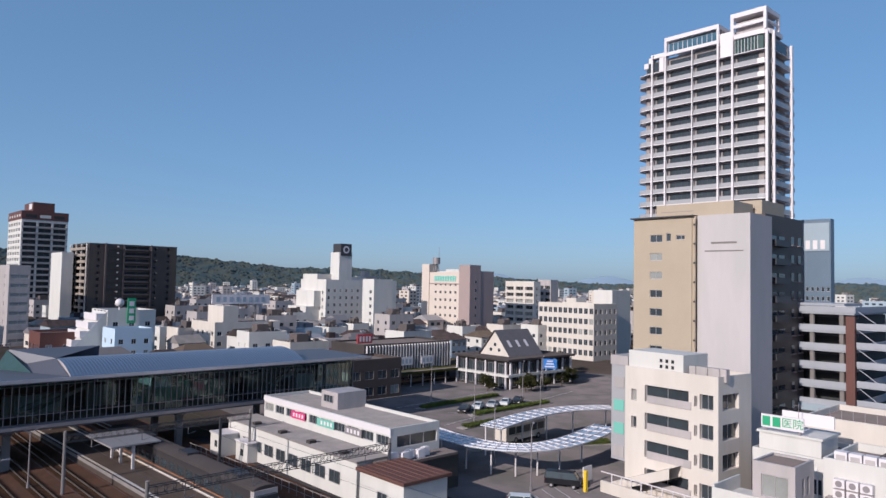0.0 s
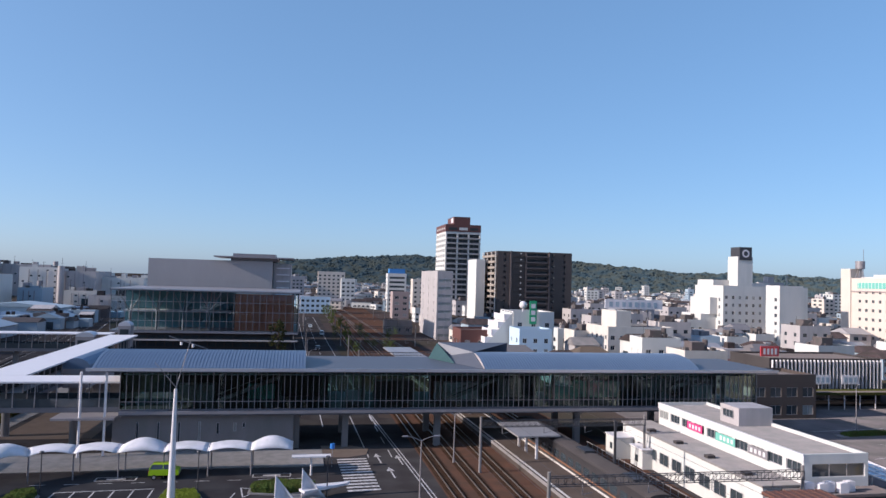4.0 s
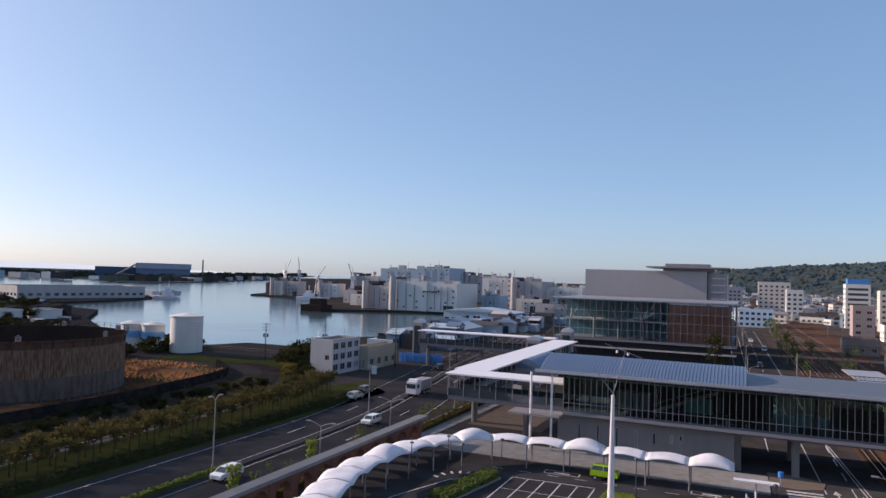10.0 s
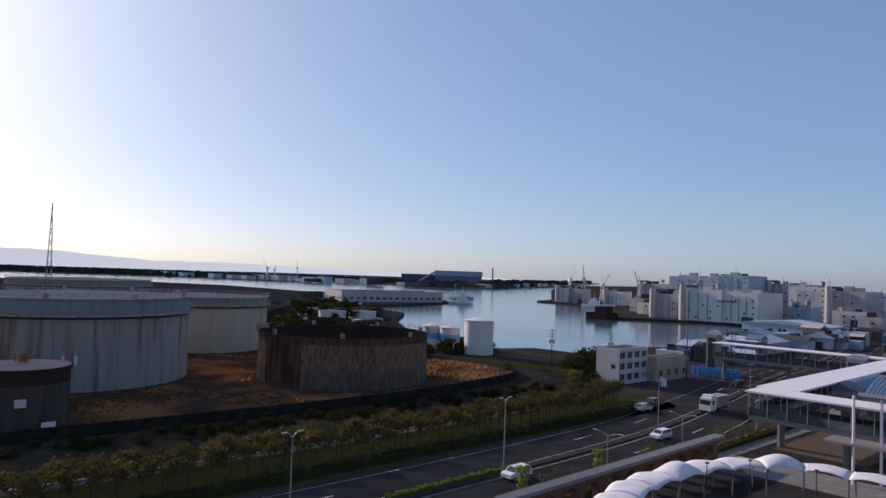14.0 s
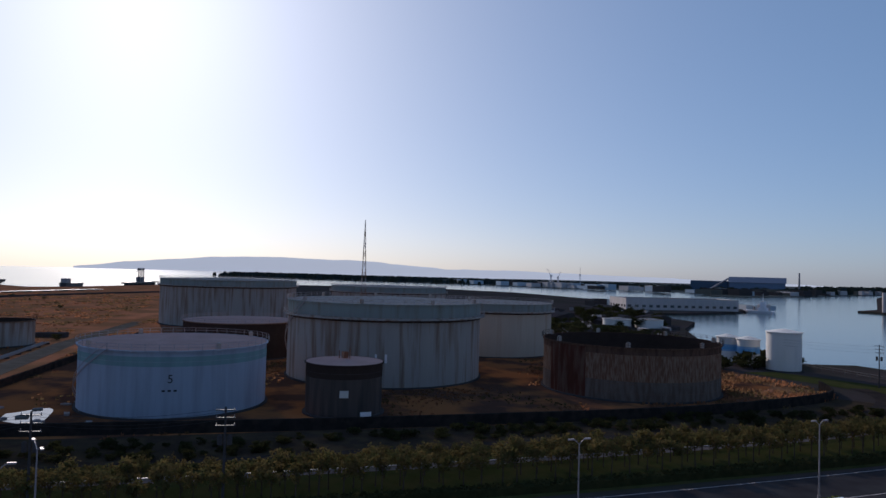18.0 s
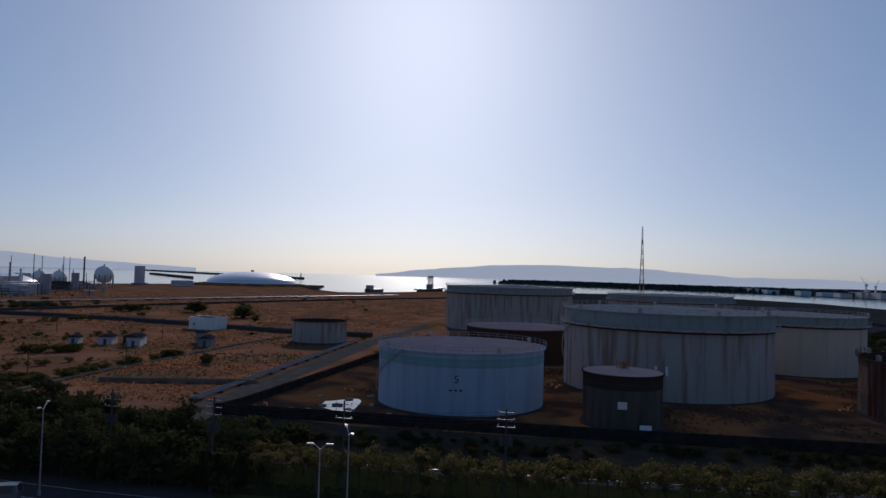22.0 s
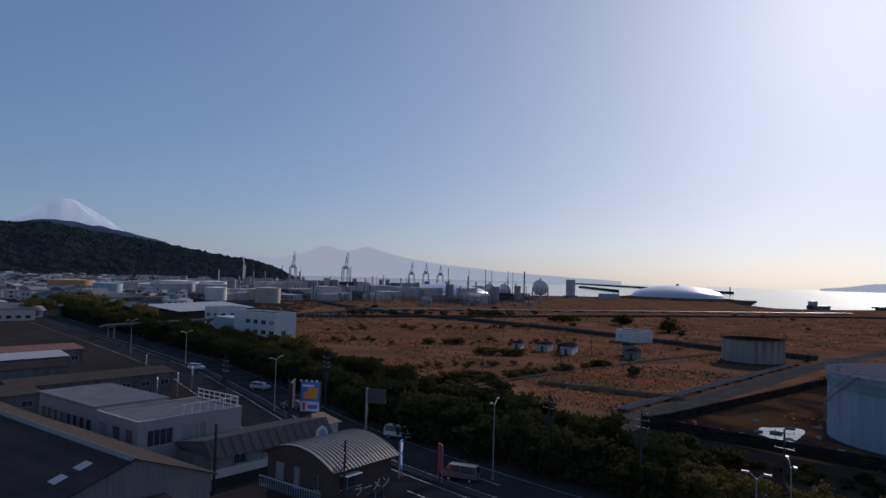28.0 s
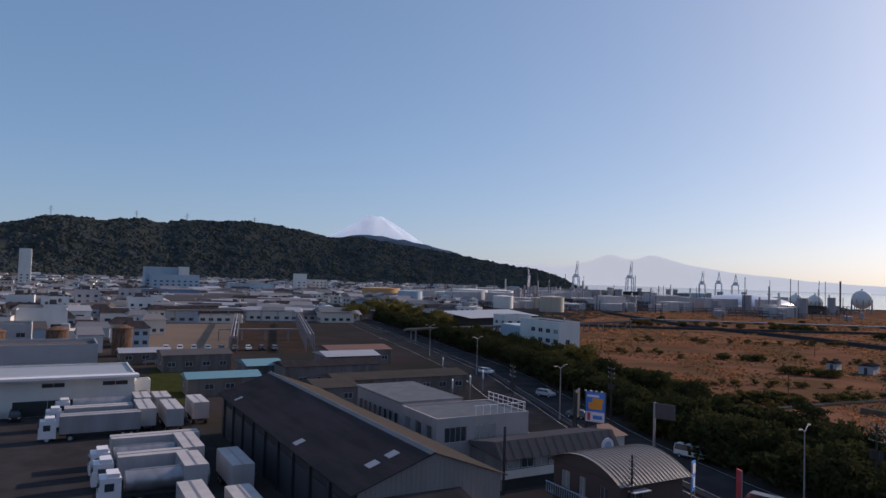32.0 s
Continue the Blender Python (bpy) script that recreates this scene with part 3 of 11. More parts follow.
# ---------- tanks ----------
def tank(name, label, x, y, r, h, body, roof=None, rim=None, band=None, open_top=False, seg=64, group="oil tanks", roof_h=0.8, girder=0.0):
    t = thing(name, label, "storage tank", x, y, 0, 0, group)
    s = Shape()
    s.cyl(0, 0, 0.3, h, r, seg=seg, cap=False)
    part("shell", s, body, t)
    part("footing", Shape().cyl(0, 0, 0, 0.35, r + 0.5, seg=seg), DARKCON, t)
    if open_top:
        s = Shape()
        ring = [(math.cos(2 * math.pi * i / seg), math.sin(2 * math.pi * i / seg)) for i in range(seg)]
        q = r - 0.15
        v = [(c * q, w * q, h) for c, w in ring] + [(c * q, w * q, 1.0) for c, w in ring]
        s.mesh_faces(v, [((i + 1) % seg, i, seg + i, seg + (i + 1) % seg) for i in range(seg)], 0, True)
        s.face([(c * q, w * q, h * 0.62) for c, w in ring])
        part("floating_roof", s, RUSTDARK, t, "dark rusted floating roof inside")
    else:
        part("roof", Shape().cyl(0, 0, h, h + roof_h, r + 0.05, 0.6, seg=seg), roof or body, t)
    s = Shape()
    for k in range(seg):
        a, b = 2 * math.pi * k / seg, 2 * math.pi * (k + 1) / seg
        for r0, r1, z0, z1 in ((r, r + 0.3, h - 0.25, h),):
            pa, pb = (math.cos(a), math.sin(a)), (math.cos(b), math.sin(b))
            s.face([(pa[0] * r1, pa[1] * r1, z1), (pb[0] * r1, pb[1] * r1, z1), (pb[0] * r0, pb[1] * r0, z1), (pa[0] * r0, pa[1] * r0, z1)])
            s.face([(pa[0] * r1, pa[1] * r1, z0), (pb[0] * r1, pb[1] * r1, z0), (pb[0] * r1, pb[1] * r1, z1), (pa[0] * r1, pa[1] * r1, z1)])
    part("rim", s, rim or body, t)
    def guard(rr, z):
        """Two rails on closely set posts round the top."""
        g = Shape()
        for dz in (0.5, 1.0):
            g.cyl(0, 0, z + dz, z + dz + 0.06, rr, seg=seg, cap=False)
        n = int(2 * math.pi * rr / 2.2)
        for k in range(n):
            a = 2 * math.pi * k / n
            g.box(rr * math.cos(a) - .04, rr * math.sin(a) - .04, z, rr * math.cos(a) + .04, rr * math.sin(a) + .04, z + 1.05)
        return g
    if group == "oil tanks" and r > 9:
        part("railing", guard(r + .45, h), RUSTDARK if open_top else STEEL, t)
    if girder:
        part("wind_girder", Shape().cyl(0, 0, girder, girder + 0.3, r + 1.2, seg=seg), TANKWHITE, t)
        part("girder_bracket", Shape().cyl(0, 0, girder - .5, girder, r + .05, r + .9, seg=seg, cap=False), RUSTDARK, t)
        part("girder_rail", guard(r + 1.1, girder + .3), STEEL, t)
    if band:
        for z0, z1, m in band:
            part("band", Shape().cyl(0, 0, z0, z1, r + 0.03, seg=seg, cap=False), m, t)
    for z in [h * k / 6 for k in range(1, 6)]:
        part("seam", Shape().cyl(0, 0, z, z + 0.05, r + 0.035, seg=seg, cap=False), body, t)
    return t


RUSTTOP = mat("brown_rust_rim", (0.15, 0.085, 0.062), 0.85, var=0.3, scale=0.8, fine=4, tint=(0.07, 0.04, 0.032), stretch=(1, 1, 0.2), amount=0.7)
RUSTBASE = mat("rust_stained_grey_paint", (0.185, 0.14, 0.118), 0.85, var=0.25, scale=0.8, fine=4, tint=(0.11, 0.07, 0.055), stretch=(1, 1, 0.2), amount=0.7)
BROWNTANK = mat("brown_streaked_tank", (0.12, 0.09, 0.08), 0.85, var=0.2, scale=0.4, fine=2, tint=(0.06, 0.05, 0.045), stretch=(1, 1, 0.08), amount=0.7)
five = tank("oil_tank", "large pale blue oil tank with a teal band, numbered five", -136.4, -2.8, 16.1, 11.2, TANKBLUE, PINKROOF, TANKBLUE, [(8.6, 10.2, TANKTEAL)])
tank("oil_tank", "small dark rust-brown oil tank beside two larger ones", -121.3, 25.5, 6.7, 9.0, BROWNTANK, PINKROOF, RUSTDARK, [(6.6, 8.9, RUSTDARK)], seg=40, roof_h=.25)
big = tank("oil_tank", "very large weathered grey oil tank with a green rim", -164.6, 44.3, 23.3, 18.0, TANKWHITE, TANKWHITE, TANKGREEN, [(15.0, 17.7, TANKGREEN)], roof_h=1.0, girder=14.6)
rusty = tank("oil_tank", "large open-topped oil tank with peeling rust-streaked sides", -133.8, 93.8, 19.4, 11.0, RUST, None, RUSTTOP, [(0.35, 4.2, RUSTBASE), (9.5, 10.85, RUSTTOP)], open_top=True)
tank("oil_tank", "large cream-grey oil tank with rust streaks and a green rim", -206, 92, 18.5, 16.1, TANKCREAM, TANKWHITE, TANKGREEN, [(13.9, 15.8, TANKGREEN)], girder=13.5)
tank("oil_tank", "large grey oil tank standing behind the others", -327, 15, 29.5, 19.6, TANKWHITE, TANKWHITE, TANKGREEN, [(17.0, 19.2, TANKGREEN)], girder=16.8)
tank("oil_tank", "rust-red oil tank with a dull pink roof", -207.7, 13, 15.8, 10.0, RUSTDARK, PINKROOF, RUST)
tank("oil_tank", "small white oil tank with an open rusty top", -239.1, -54.7, 9.4, 7.5, TANKWHITE, None, RUST, open_top=True, seg=40)
fh_ = building("pump_house", "white box-shaped pump house in the dry field", -280, -112, 9.5, 11, 4.6, WHITEWALL, rz=-18, right=[(2.0, 3.0, 1.6, 2.6)], parapet=.3, category="pump house")
part("roof_vent", Shape().cyl(4, 5, 4.6, 5.6, .8, .5, 10).box(6, 2, 4.6, 7.5, 4, 5.4), STEEL, fh_)
tank("oil_tank", "wide grey-green oil tank at the far edge of the yard", -365, 100, 31, 17.0, TANKWHITE, TANKWHITE, TANKGREEN, [(14.4, 16.6, TANKGREEN)], girder=14)
tank("oil_tank", "tall white tank beside the harbour", -151.5, 157.6, 4.6, 11.0, WHITEWALL, WHITEWALL, seg=40, group="harbour tanks")
tank("oil_tank", "short white tank with a blue band beside the harbour", -163.4, 156.3, 3.2, 7.8, WHITEWALL, WHITEWALL, band=[(3.6, 5.6, TANKBLUEBAND)], seg=32, group="harbour tanks")
tank("oil_tank", "short white tank with a blue band beside the harbour", -171, 155.5, 3.2, 7.8, WHITEWALL, WHITEWALL, band=[(3.6, 5.6, TANKBLUEBAND)], seg=32, group="harbour tanks")
for tx, ty in ((-298, 201), (-293, 216.5)):
    tank("oil_tank", "low white tank on the far quay", tx, ty, 7, 4.4, WHITEWALL, TANKWHITE, seg=32, group="harbour tanks")
for tx, ty, tr, th, tm, tl in ((-270, -592, 17.5, 12.3, TANKORANGE, "orange-brown"), (-260, -512, 10.2, 12.0, BLUEGREY, "pale blue-green"), (-341, -548, 16.5, 13.4, WHITEWALL, "white"), (-322, -466, 8.3, 10.2, WHITEWALL, "white"),
                               (-335, -419, 9.3, 11.7, TANKCREAM, "rust-streaked cream"), (-328, -572, 11.5, 10.2, WHITEWALL, "white"), (-388, -568, 13.5, 12.7, WHITEWALL, "white"), (-360, -470, 5, 9, TANKCREAM, "cream"),
                               (-560, -700, 14, 11, TANKWHITE, "grey"), (-620, -760, 14, 12, TANKWHITE, "grey"), (-680, -720, 14, 12, TANKWHITE, "grey"), (-600, -620, 10, 9, TANKWHITE, "grey")):
    tank("oil_tank", tl + " storage tank in the far refinery", tx, ty, tr, th, tm, tm, seg=40, group="refinery tanks")

# ---------- station bridge ----------
FRAMEBLUE = mat("bridge_grey_steel", (0.126, 0.126, 0.15), 0.5, 0.3, var=0.08)
br = thing("station_bridge", "long glazed station concourse bridge of grey steel over the railway", "station building", 0, 100, 0)
X0, X1, Y1 = -24.0, 72.0, 14.0
part("floor_slab", Shape().box(X0, 0, 5.2, X1, Y1, 6.1), FRAMEBLUE, br)
part("floor_edge", Shape().box(X0, -0.35, 5.45, X1, -0.003, 5.85), STEEL, br)
part("roof_slab", Shape().box(X0 - 3.5, -1.3, 11.3, X1 + 3, Y1 + 1, 11.75), FRAMEBLUE, br)
part("roof_edge", Shape().box(X0 - 4, -1.42, 11.42, X1 + 3, -1.305, 11.85), ALU, br)
CLEAR = bpy.data.materials.new("clear_tinted_glass")
CLEAR.use_nodes = True
cn_ = CLEAR.node_tree
see, shine, blend, fres = (cn_.nodes.new("ShaderNode" + k) for k in ("BsdfTransparent", "BsdfGlossy", "MixShader", "Fresnel"))
see.inputs[0].default_value = (0.6, 0.7, 0.67, 1)
shine.inputs[0].default_value, shine.inputs["Roughness"].default_value = (0.8, 0.85, 0.85, 1), 0.03
fres.inputs[0].default_value = 1.45
cn_.links.new(fres.outputs[0], blend.inputs[0])
cn_.links.new(see.outputs[0], blend.inputs[1])
cn_.links.new(shine.outputs[0], blend.inputs[2])
cn_.links.new(blend.outputs[0], cn_.nodes["Material Output"].inputs[0])


HALLGLASS = CLEAR.copy()
HALLGLASS.name = "clear_blue_glass"
HALLGLASS.node_tree.nodes["Transparent BSDF"].inputs[0].default_value = (0.84, 0.93, 0.96, 1)
HALLGLASS.node_tree.nodes["Fresnel"].inputs[0].default_value = 1.5


def pane(name, key, box, parent, at=(0, 0, 0), m=CLEAR):
    q = part(name, kept(key, lambda: Shape().box(*box), m), None, parent, at=at)
    q.visible_shadow = False
    return q


part("ceiling", Shape().box(X0 + .3, .3, 10.7, X1, Y1 - .3, 10.9), WHITEPAINT, br)
part("inner_wall", Shape().box(-18, 10.2, 6.1, 4, 10.5, 9.6).box(20, 9.5, 6.1, 38, 9.8, 10.7).box(44, 9.5, 6.1, X1 - 1, 9.8, 10.7), DARKCON, br)
for ix, iy, iw, id_, ih, im in ((-15, 7, 5, 2, 2.4, GREYWALL), (-6, 8.5, 4, 1.2, 2.2, TEAL), (8, 6, 3, 1, 1.6, WHITEPAINT), (14, 8, 6, 1.5, 2.8, DARKSTEEL), (24, 7.5, 7, 1.5, 2.6, WHITEPAINT), (33, 8.6, 4, .8, 3.0, GREYWALL),
                                (41, 6.5, 5, 2, 2.2, TEAL), (48, 8.4, 8, 1, 2.6, TEAL), (58, 7.6, 5, 1.6, 3.0, GREYWALL), (66, 7, 4, 2, 2.2, WHITEPAINT)):
    bar("kiosk", br, ix, iy, 6.1, iw, id_, ih, im)
for k in range(16):
    bar("inner_column", br, X0 + 3 + 6 * k, 4.5, 6.1, .4, .4, 4.6, CONCRETE)
for q in range(3):
    part("stair_run", kept(("brstair",), lambda: Shape().rod((0, 0, 0), (9, 0, 3.6), .35, 4).rod((0, 0, 1), (9, 0, 4.6), .08, 4), GREYWALL), None, br, at=(-12 + 34 * q, 5.5, 6.2))
for gx in range(int(X0), int(X1), 6):
    pane("pane", ("pane", 6), (0.08, 0.1, 6.15, 5.92, 0.14, 11.25), br, (gx, 0, 0))
    pane("rear_pane", ("pane", 6), (0.08, 0.1, 6.15, 5.92, 0.14, 11.25), br, (gx, Y1 - .3, 0))
for k in range(int((X1 - X0) / 0.8) + 1):
    bar("mullion", br, X0 + 0.8 * k, -0.02, 6.1, 0.07, 0.14, 5.2, STEEL)
for z in (7.1,):
    part("transom", Shape().box(X0, -0.06, z, X1, 0.05, z + 0.07), STEEL, br)
pane("end_glazing", ("brend",), (X0 - 0.02, 0.3, 6.15, X0 + 0.04, Y1, 11.25), br)


def ribbed_vault(x0, x1, y0, y1, z, rise):
    """A shallow vault with raised standing seams, as one skin."""
    s, n = Shape(), 14
    xs, k = [], x0
    while k < x1 - .5:
        xs += [(k, 0.0), (k + .37, 0.0), (k + .39, .05), (k + .43, .05), (k + .45, 0.0)]
        k += .45
    verts = []
    for x, up in xs:
        for j in range(n + 1):
            q = j / n
            verts.append((x, y0 + (y1 - y0) * q, z + rise * (1 - (1 - 2 * q) ** 2) + up))
    m = n + 1
    s.mesh_faces(verts, [(i * m + j, (i + 1) * m + j, (i + 1) * m + j + 1, i * m + j + 1) for i in range(len(xs) - 1) for j in range(n)])
    for x in (xs[0][0], xs[-1][0]):
        s.face([(x, y0 + (y1 - y0) * j / n, z + rise * (1 - (1 - 2 * j / n) ** 2)) for j in range(n + 1)], 1)
    return s


for vx0, vx1 in ((-27.5, 0.5), (26.5, 62.0)):
    part("vault_roof", ribbed_vault(vx0, vx1, -0.6, 13.8, 11.75, 1.7), [BLUEROOF, GREYWALL], br, "blue-grey ribbed vault roof")
part("roof_hip", Shape().mesh_faces([(20.5, 12.8, 11.76), (26.4, -0.4, 11.76), (26.4, 13.5, 11.76), (22.0, 13.0, 14.4), (26.4, 6.5, 13.5), (34, 13.2, 14.4), (34, 13.9, 11.76)], [(0, 1, 4, 3), (3, 4, 5), (0, 3, 5, 6), (1, 2, 4)]), FRAMEBLUE, br, "grey hipped end of the vault roof")
part("roof_gable", Shape().mesh_faces([(20.3, 12.9, 11.78), (23.3, 5.6, 11.78), (21.8, 13.1, 14.3)], [(0, 1, 2)]), GLASSGREEN, br)
for px in (-0.6, 6.4, 20.1, 42.3, 60):
    for py in (2.5, 12):
        part("pier", kept(("pier",), lambda: Shape().box(-0.45, -0.45, 0, 0.45, 0.45, 5.2).box(-0.7, -0.7, 4.6, 0.7, 0.7, 5.2), CONCRETE), None, br, at=(px, py, 0))
base = building("station_wing", "grey concrete ground floor below the station concourse", -25, 101, 24, 12, 5.0, CONCRETE, front=[(3 + 2.7 * k, 3.35 + 2.7 * k, 1.2, 4.2) for k in range(4)] + [(13.5, 13.9, 2.4, 4.0), (15.8, 16.2, 2.8, 4.0), (17, 17.4, 3.3, 4.0)], parapet=0.05, split=1)

# ---------- museum behind the station ----------
HALLGREY = mat("hall_grey_panel", (0.378, 0.344, 0.35), 0.75, var=0.06, scale=0.3, fine=2, stretch=(1, 1, 0.3))
HALLWALL = mat("teal_inner_wall", (0.1, 0.2, 0.23), 0.6, var=0.4, scale=0.15, fine=1.0)
mu = thing("culture_hall", "glass-fronted hall with a terracotta wall inside and a grey block above", "public building", -59, 229.6)
part("floor_slab", Shape().box(0, 0, 5.4, 57, 40, 6.2), STEEL, mu)
part("roof_slab", Shape().box(-.1, -.25, 18.6, 57.2, 40, 19.2), STEEL, mu)
part("base_wall", Shape().box(2, 3, 0, 55, 38, 5.0), DARKCON, mu)
part("inner_wall", Shape().box(37, .6, 6.3, 55.5, .9, 18.1), REDPANEL, mu, "terracotta red wall behind the glass")
part("back_wall", Shape().box(1, 14, 6.2, 36, 14.4, 18.2), HALLWALL, mu, "dark teal inner wall")
for k in range(29):
    bar("mullion", mu, 57 * k / 28, 0, 6.2, 0.12, 0.3, 12.6, STEEL)
for z in (9.2, 12.2, 15.2):
    part("transom", Shape().box(0, -0.05, z, 57, 0.08, z + 0.08), ALU, mu)
for k in range(4):
    pane("pane", ("mpane",), (0, 0.1, 6.25, 14.2, 0.14, 18.6), mu, (0.05 + 14.25 * k, 0, 0), HALLGLASS)
for k, (x, h) in enumerate(((5, 11), (13, 12), (21, 11.5), (29, 12))):
    part("branch_column", kept(("branch", h), lambda: Shape().rod((0, 3, 0), (0, 3, h * .55), .35, 8).rod((0, 3, h * .5), (3.2, 3, h), .22, 6).rod((0, 3, h * .5), (-3.2, 3, h), .22, 6).rod((0, 3, h * .5), (0, 6, h), .22, 6), STEEL), None, mu, at=(x, 0, 6.2))
part("gallery", Shape().box(2, 6, 11.6, 35, 13.9, 12.2), GREYWALL, mu)
part("roof_fascia", Shape().box(-.2, -.4, 18.9, 57.3, -.253, 19.3), ALU, mu)
for k in range(20):
    bar("base_pane", mu, 4 + 2.6 * k, 2.9, 1.0, 2.3, .1, 3.4, GLASS)
part("base_ledge", Shape().box(0, -.5, 3.0, 57, 2.8, 3.35), GREYWALL, mu)
part("side_wall", Shape().box(56.6, 0.4, 6.2, 57, 40, 18.6), GLASSGREEN, mu)
part("upper_block", Shape().box(0, 49, 6, 46, 72, 29.6), HALLGREY, mu, "blank pale grey upper block")
part("stair_block", Shape().box(46.2, 52, 6, 53, 70, 29.0), GREYWALL, mu)
part("plant_roof", Shape().box(24, 46, 30.8, 54, 72, 31.3).box(30, 50, 29.6, 48, 70, 30.8).box(31, 47, 31.3, 47, 60, 32.4), STEEL, mu)
for k in range(6):
    bar("balcony_slab", mu, 50, 51.0, 14 + 2.6 * k, 5, 1.8, 0.4, WHITEPAINT)

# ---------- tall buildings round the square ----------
# panes here take the shade of the rooms as their colour
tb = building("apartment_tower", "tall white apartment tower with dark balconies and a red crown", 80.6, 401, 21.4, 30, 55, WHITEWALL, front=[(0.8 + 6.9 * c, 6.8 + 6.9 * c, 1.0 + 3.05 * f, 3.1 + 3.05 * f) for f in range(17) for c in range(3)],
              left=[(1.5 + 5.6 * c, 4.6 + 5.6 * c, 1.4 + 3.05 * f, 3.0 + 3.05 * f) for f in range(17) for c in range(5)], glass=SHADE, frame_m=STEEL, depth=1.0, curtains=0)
part("crown", Shape().box(-0.15, -0.15, 53.2, 21.55, 30.15, 57.6), DARKRED, tb, "dark red crown")
part("lift_house", Shape().box(5.5, 3, 57.6, 15.5, 22, 62.5), DARKRED, tb)
for k in range(3):
    bar("crown_opening", tb, 4.2 + 6.5 * k, -.18, 54.2, 5.0, .08, 1.6, (SHADE, WHITEWALL, SHADE)[k])
for k in range(5):
    bar("crown_opening", tb, -.18, 3.5 + 5.6 * k, 54.6, .08, 2.2, 1.2, WHITEWALL)
part("roof_sign", Shape().box(5.3, 5, 59.0, 5.47, 11, 61.8), WHITEPAINT, tb, "white square sign on the lift house")
for f in range(17):
    bar("balcony_ledge", tb, 10.7, -.35, .45 + 3.05 * f, 21.4, .6, .5, GREYWALL)
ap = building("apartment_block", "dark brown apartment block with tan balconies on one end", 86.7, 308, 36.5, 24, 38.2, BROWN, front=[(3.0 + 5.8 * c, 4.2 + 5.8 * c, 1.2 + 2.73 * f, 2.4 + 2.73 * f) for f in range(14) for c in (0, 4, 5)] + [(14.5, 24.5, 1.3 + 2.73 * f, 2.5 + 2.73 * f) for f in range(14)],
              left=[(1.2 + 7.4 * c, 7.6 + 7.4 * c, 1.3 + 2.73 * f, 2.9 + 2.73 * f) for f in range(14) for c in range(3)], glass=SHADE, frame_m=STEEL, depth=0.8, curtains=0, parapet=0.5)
part("end_panel", Shape().box(-0.9, 0.2, 0, -0.6, 0.9, 38.4).box(-0.9, 7.6, 0, -0.6, 8.3, 38.4).box(-0.9, 15.2, 0, -0.6, 15.9, 38.4).box(-0.9, 23.2, 0, -0.6, 23.9, 38.4), CREAM, ap)
APSLAB = mat("brown_grey_slab", (0.126, 0.097, 0.095), .7, var=.1)
APBEIGE = mat("beige_grey_balcony", (0.33, 0.27, 0.23), .7, var=.1)
part("front_pier", Shape().box(6.2, -.5, 0, 6.9, -.003, 38.9).box(24.9, -.7, 0, 25.5, -.003, 38.9).box(13.6, -.5, 0, 14.1, -.003, 38.6), APSLAB, ap)
for f in range(14):
    bar("front_slab", ap, 19.4, -.45, .7 + 2.73 * f, 10.4, .9, .45, APSLAB)
    bar("front_slab", ap, 10.2, -.35, .9 + 2.73 * f, 6.0, .6, .22, BROWN)
    bar("gallery_lamp", ap, 11.2, -.72, 1.9 + 2.73 * f, .7, .12, .5, CREAM)
    if f % 2:
        bar("gallery_lamp", ap, 27.6, -.08, 2.0 + 2.73 * f, .6, .12, .45, TAN)
for f in range(14):
    part("balcony", kept(("apbalc",), lambda: Shape().box(-1.2, 0.9, 0, -0.003, 23.2, 0.2).box(-1.2, 0.9, 0.2, -1.08, 23.2, 1.1), APBEIGE), None, ap, at=(0, 0, 0.3 + 2.73 * f))
building("office_block", "slim pale grey office block with ribbed walls", 52.7, 276.7, 6.5, 40, 27.5, GREYWALL, front=grid(6.5, 1, 8, 3.2, 1.2, 1.3, 5.5), left=grid(40, 3, 8, 3.2, 1.2, 1.5, 0.8), glass=CURTAIN, curtains=0)
building("apartment_block", "narrow blank white slab block beside the brown flats", 79.7, 320, 4.4, 17, 34, WHITEWALL)
hw = building("hotel", "white stepped hotel with a tall sign tower", 170, 258, 40, 21, 25, WHITEWALL, left=grid(21, 4, 6, 3.2, 3, 1.5, 1.2), front=grid(40, 7, 6, 3.2, 4, 1.4, 1.2, 0, 22), parapet=0.6)
part("sign_tower", Shape().box(8, 2, 25, 15, 9, 38), WHITEWALL, hw)
part("sign_board", Shape().box(8.6, 1.7, 36.5, 14.4, 8, 42.0), DARKSTEEL, hw, "dark roof sign with a white ring")
part("sign_ring", Shape().rod((11.5, 1.66, 39.3), (11.5, 1.69, 39.3), 1.7, 20), WHITEPAINT, hw)
part("sign_ring_core", Shape().rod((11.5, 1.62, 39.3), (11.5, 1.65, 39.3), 1.0, 20), DARKSTEEL, hw)
part("terrace_block", Shape().box(-7, 5, 0, -.003, 20, 13.5).box(-3.5, 4, 13.5, -.003, 19, 20.5), WHITEWALL, hw, "stepped white end terraces")
for q in range(6):
    part("terrace_window", window_mesh(1.4, 1.3, GLASS, ALU, 2), None, hw, at=(-7.05, 7 + 4.5 * (q % 3), 3.5 + 4.5 * (q // 3)), rz=-90)
part("roof_plant", Shape().box(24, 6, 25, 33, 12, 27.5).box(26, 7, 27.5, 29, 10, 30).rod((36, 8, 25), (36, 8, 31), .2, 5), GREYWALL, hw)
part("step_block", Shape().box(0.5, 8, 25, 8, 20, 28).box(15, 3, 25, 24, 18, 27), WHITEWALL, hw)
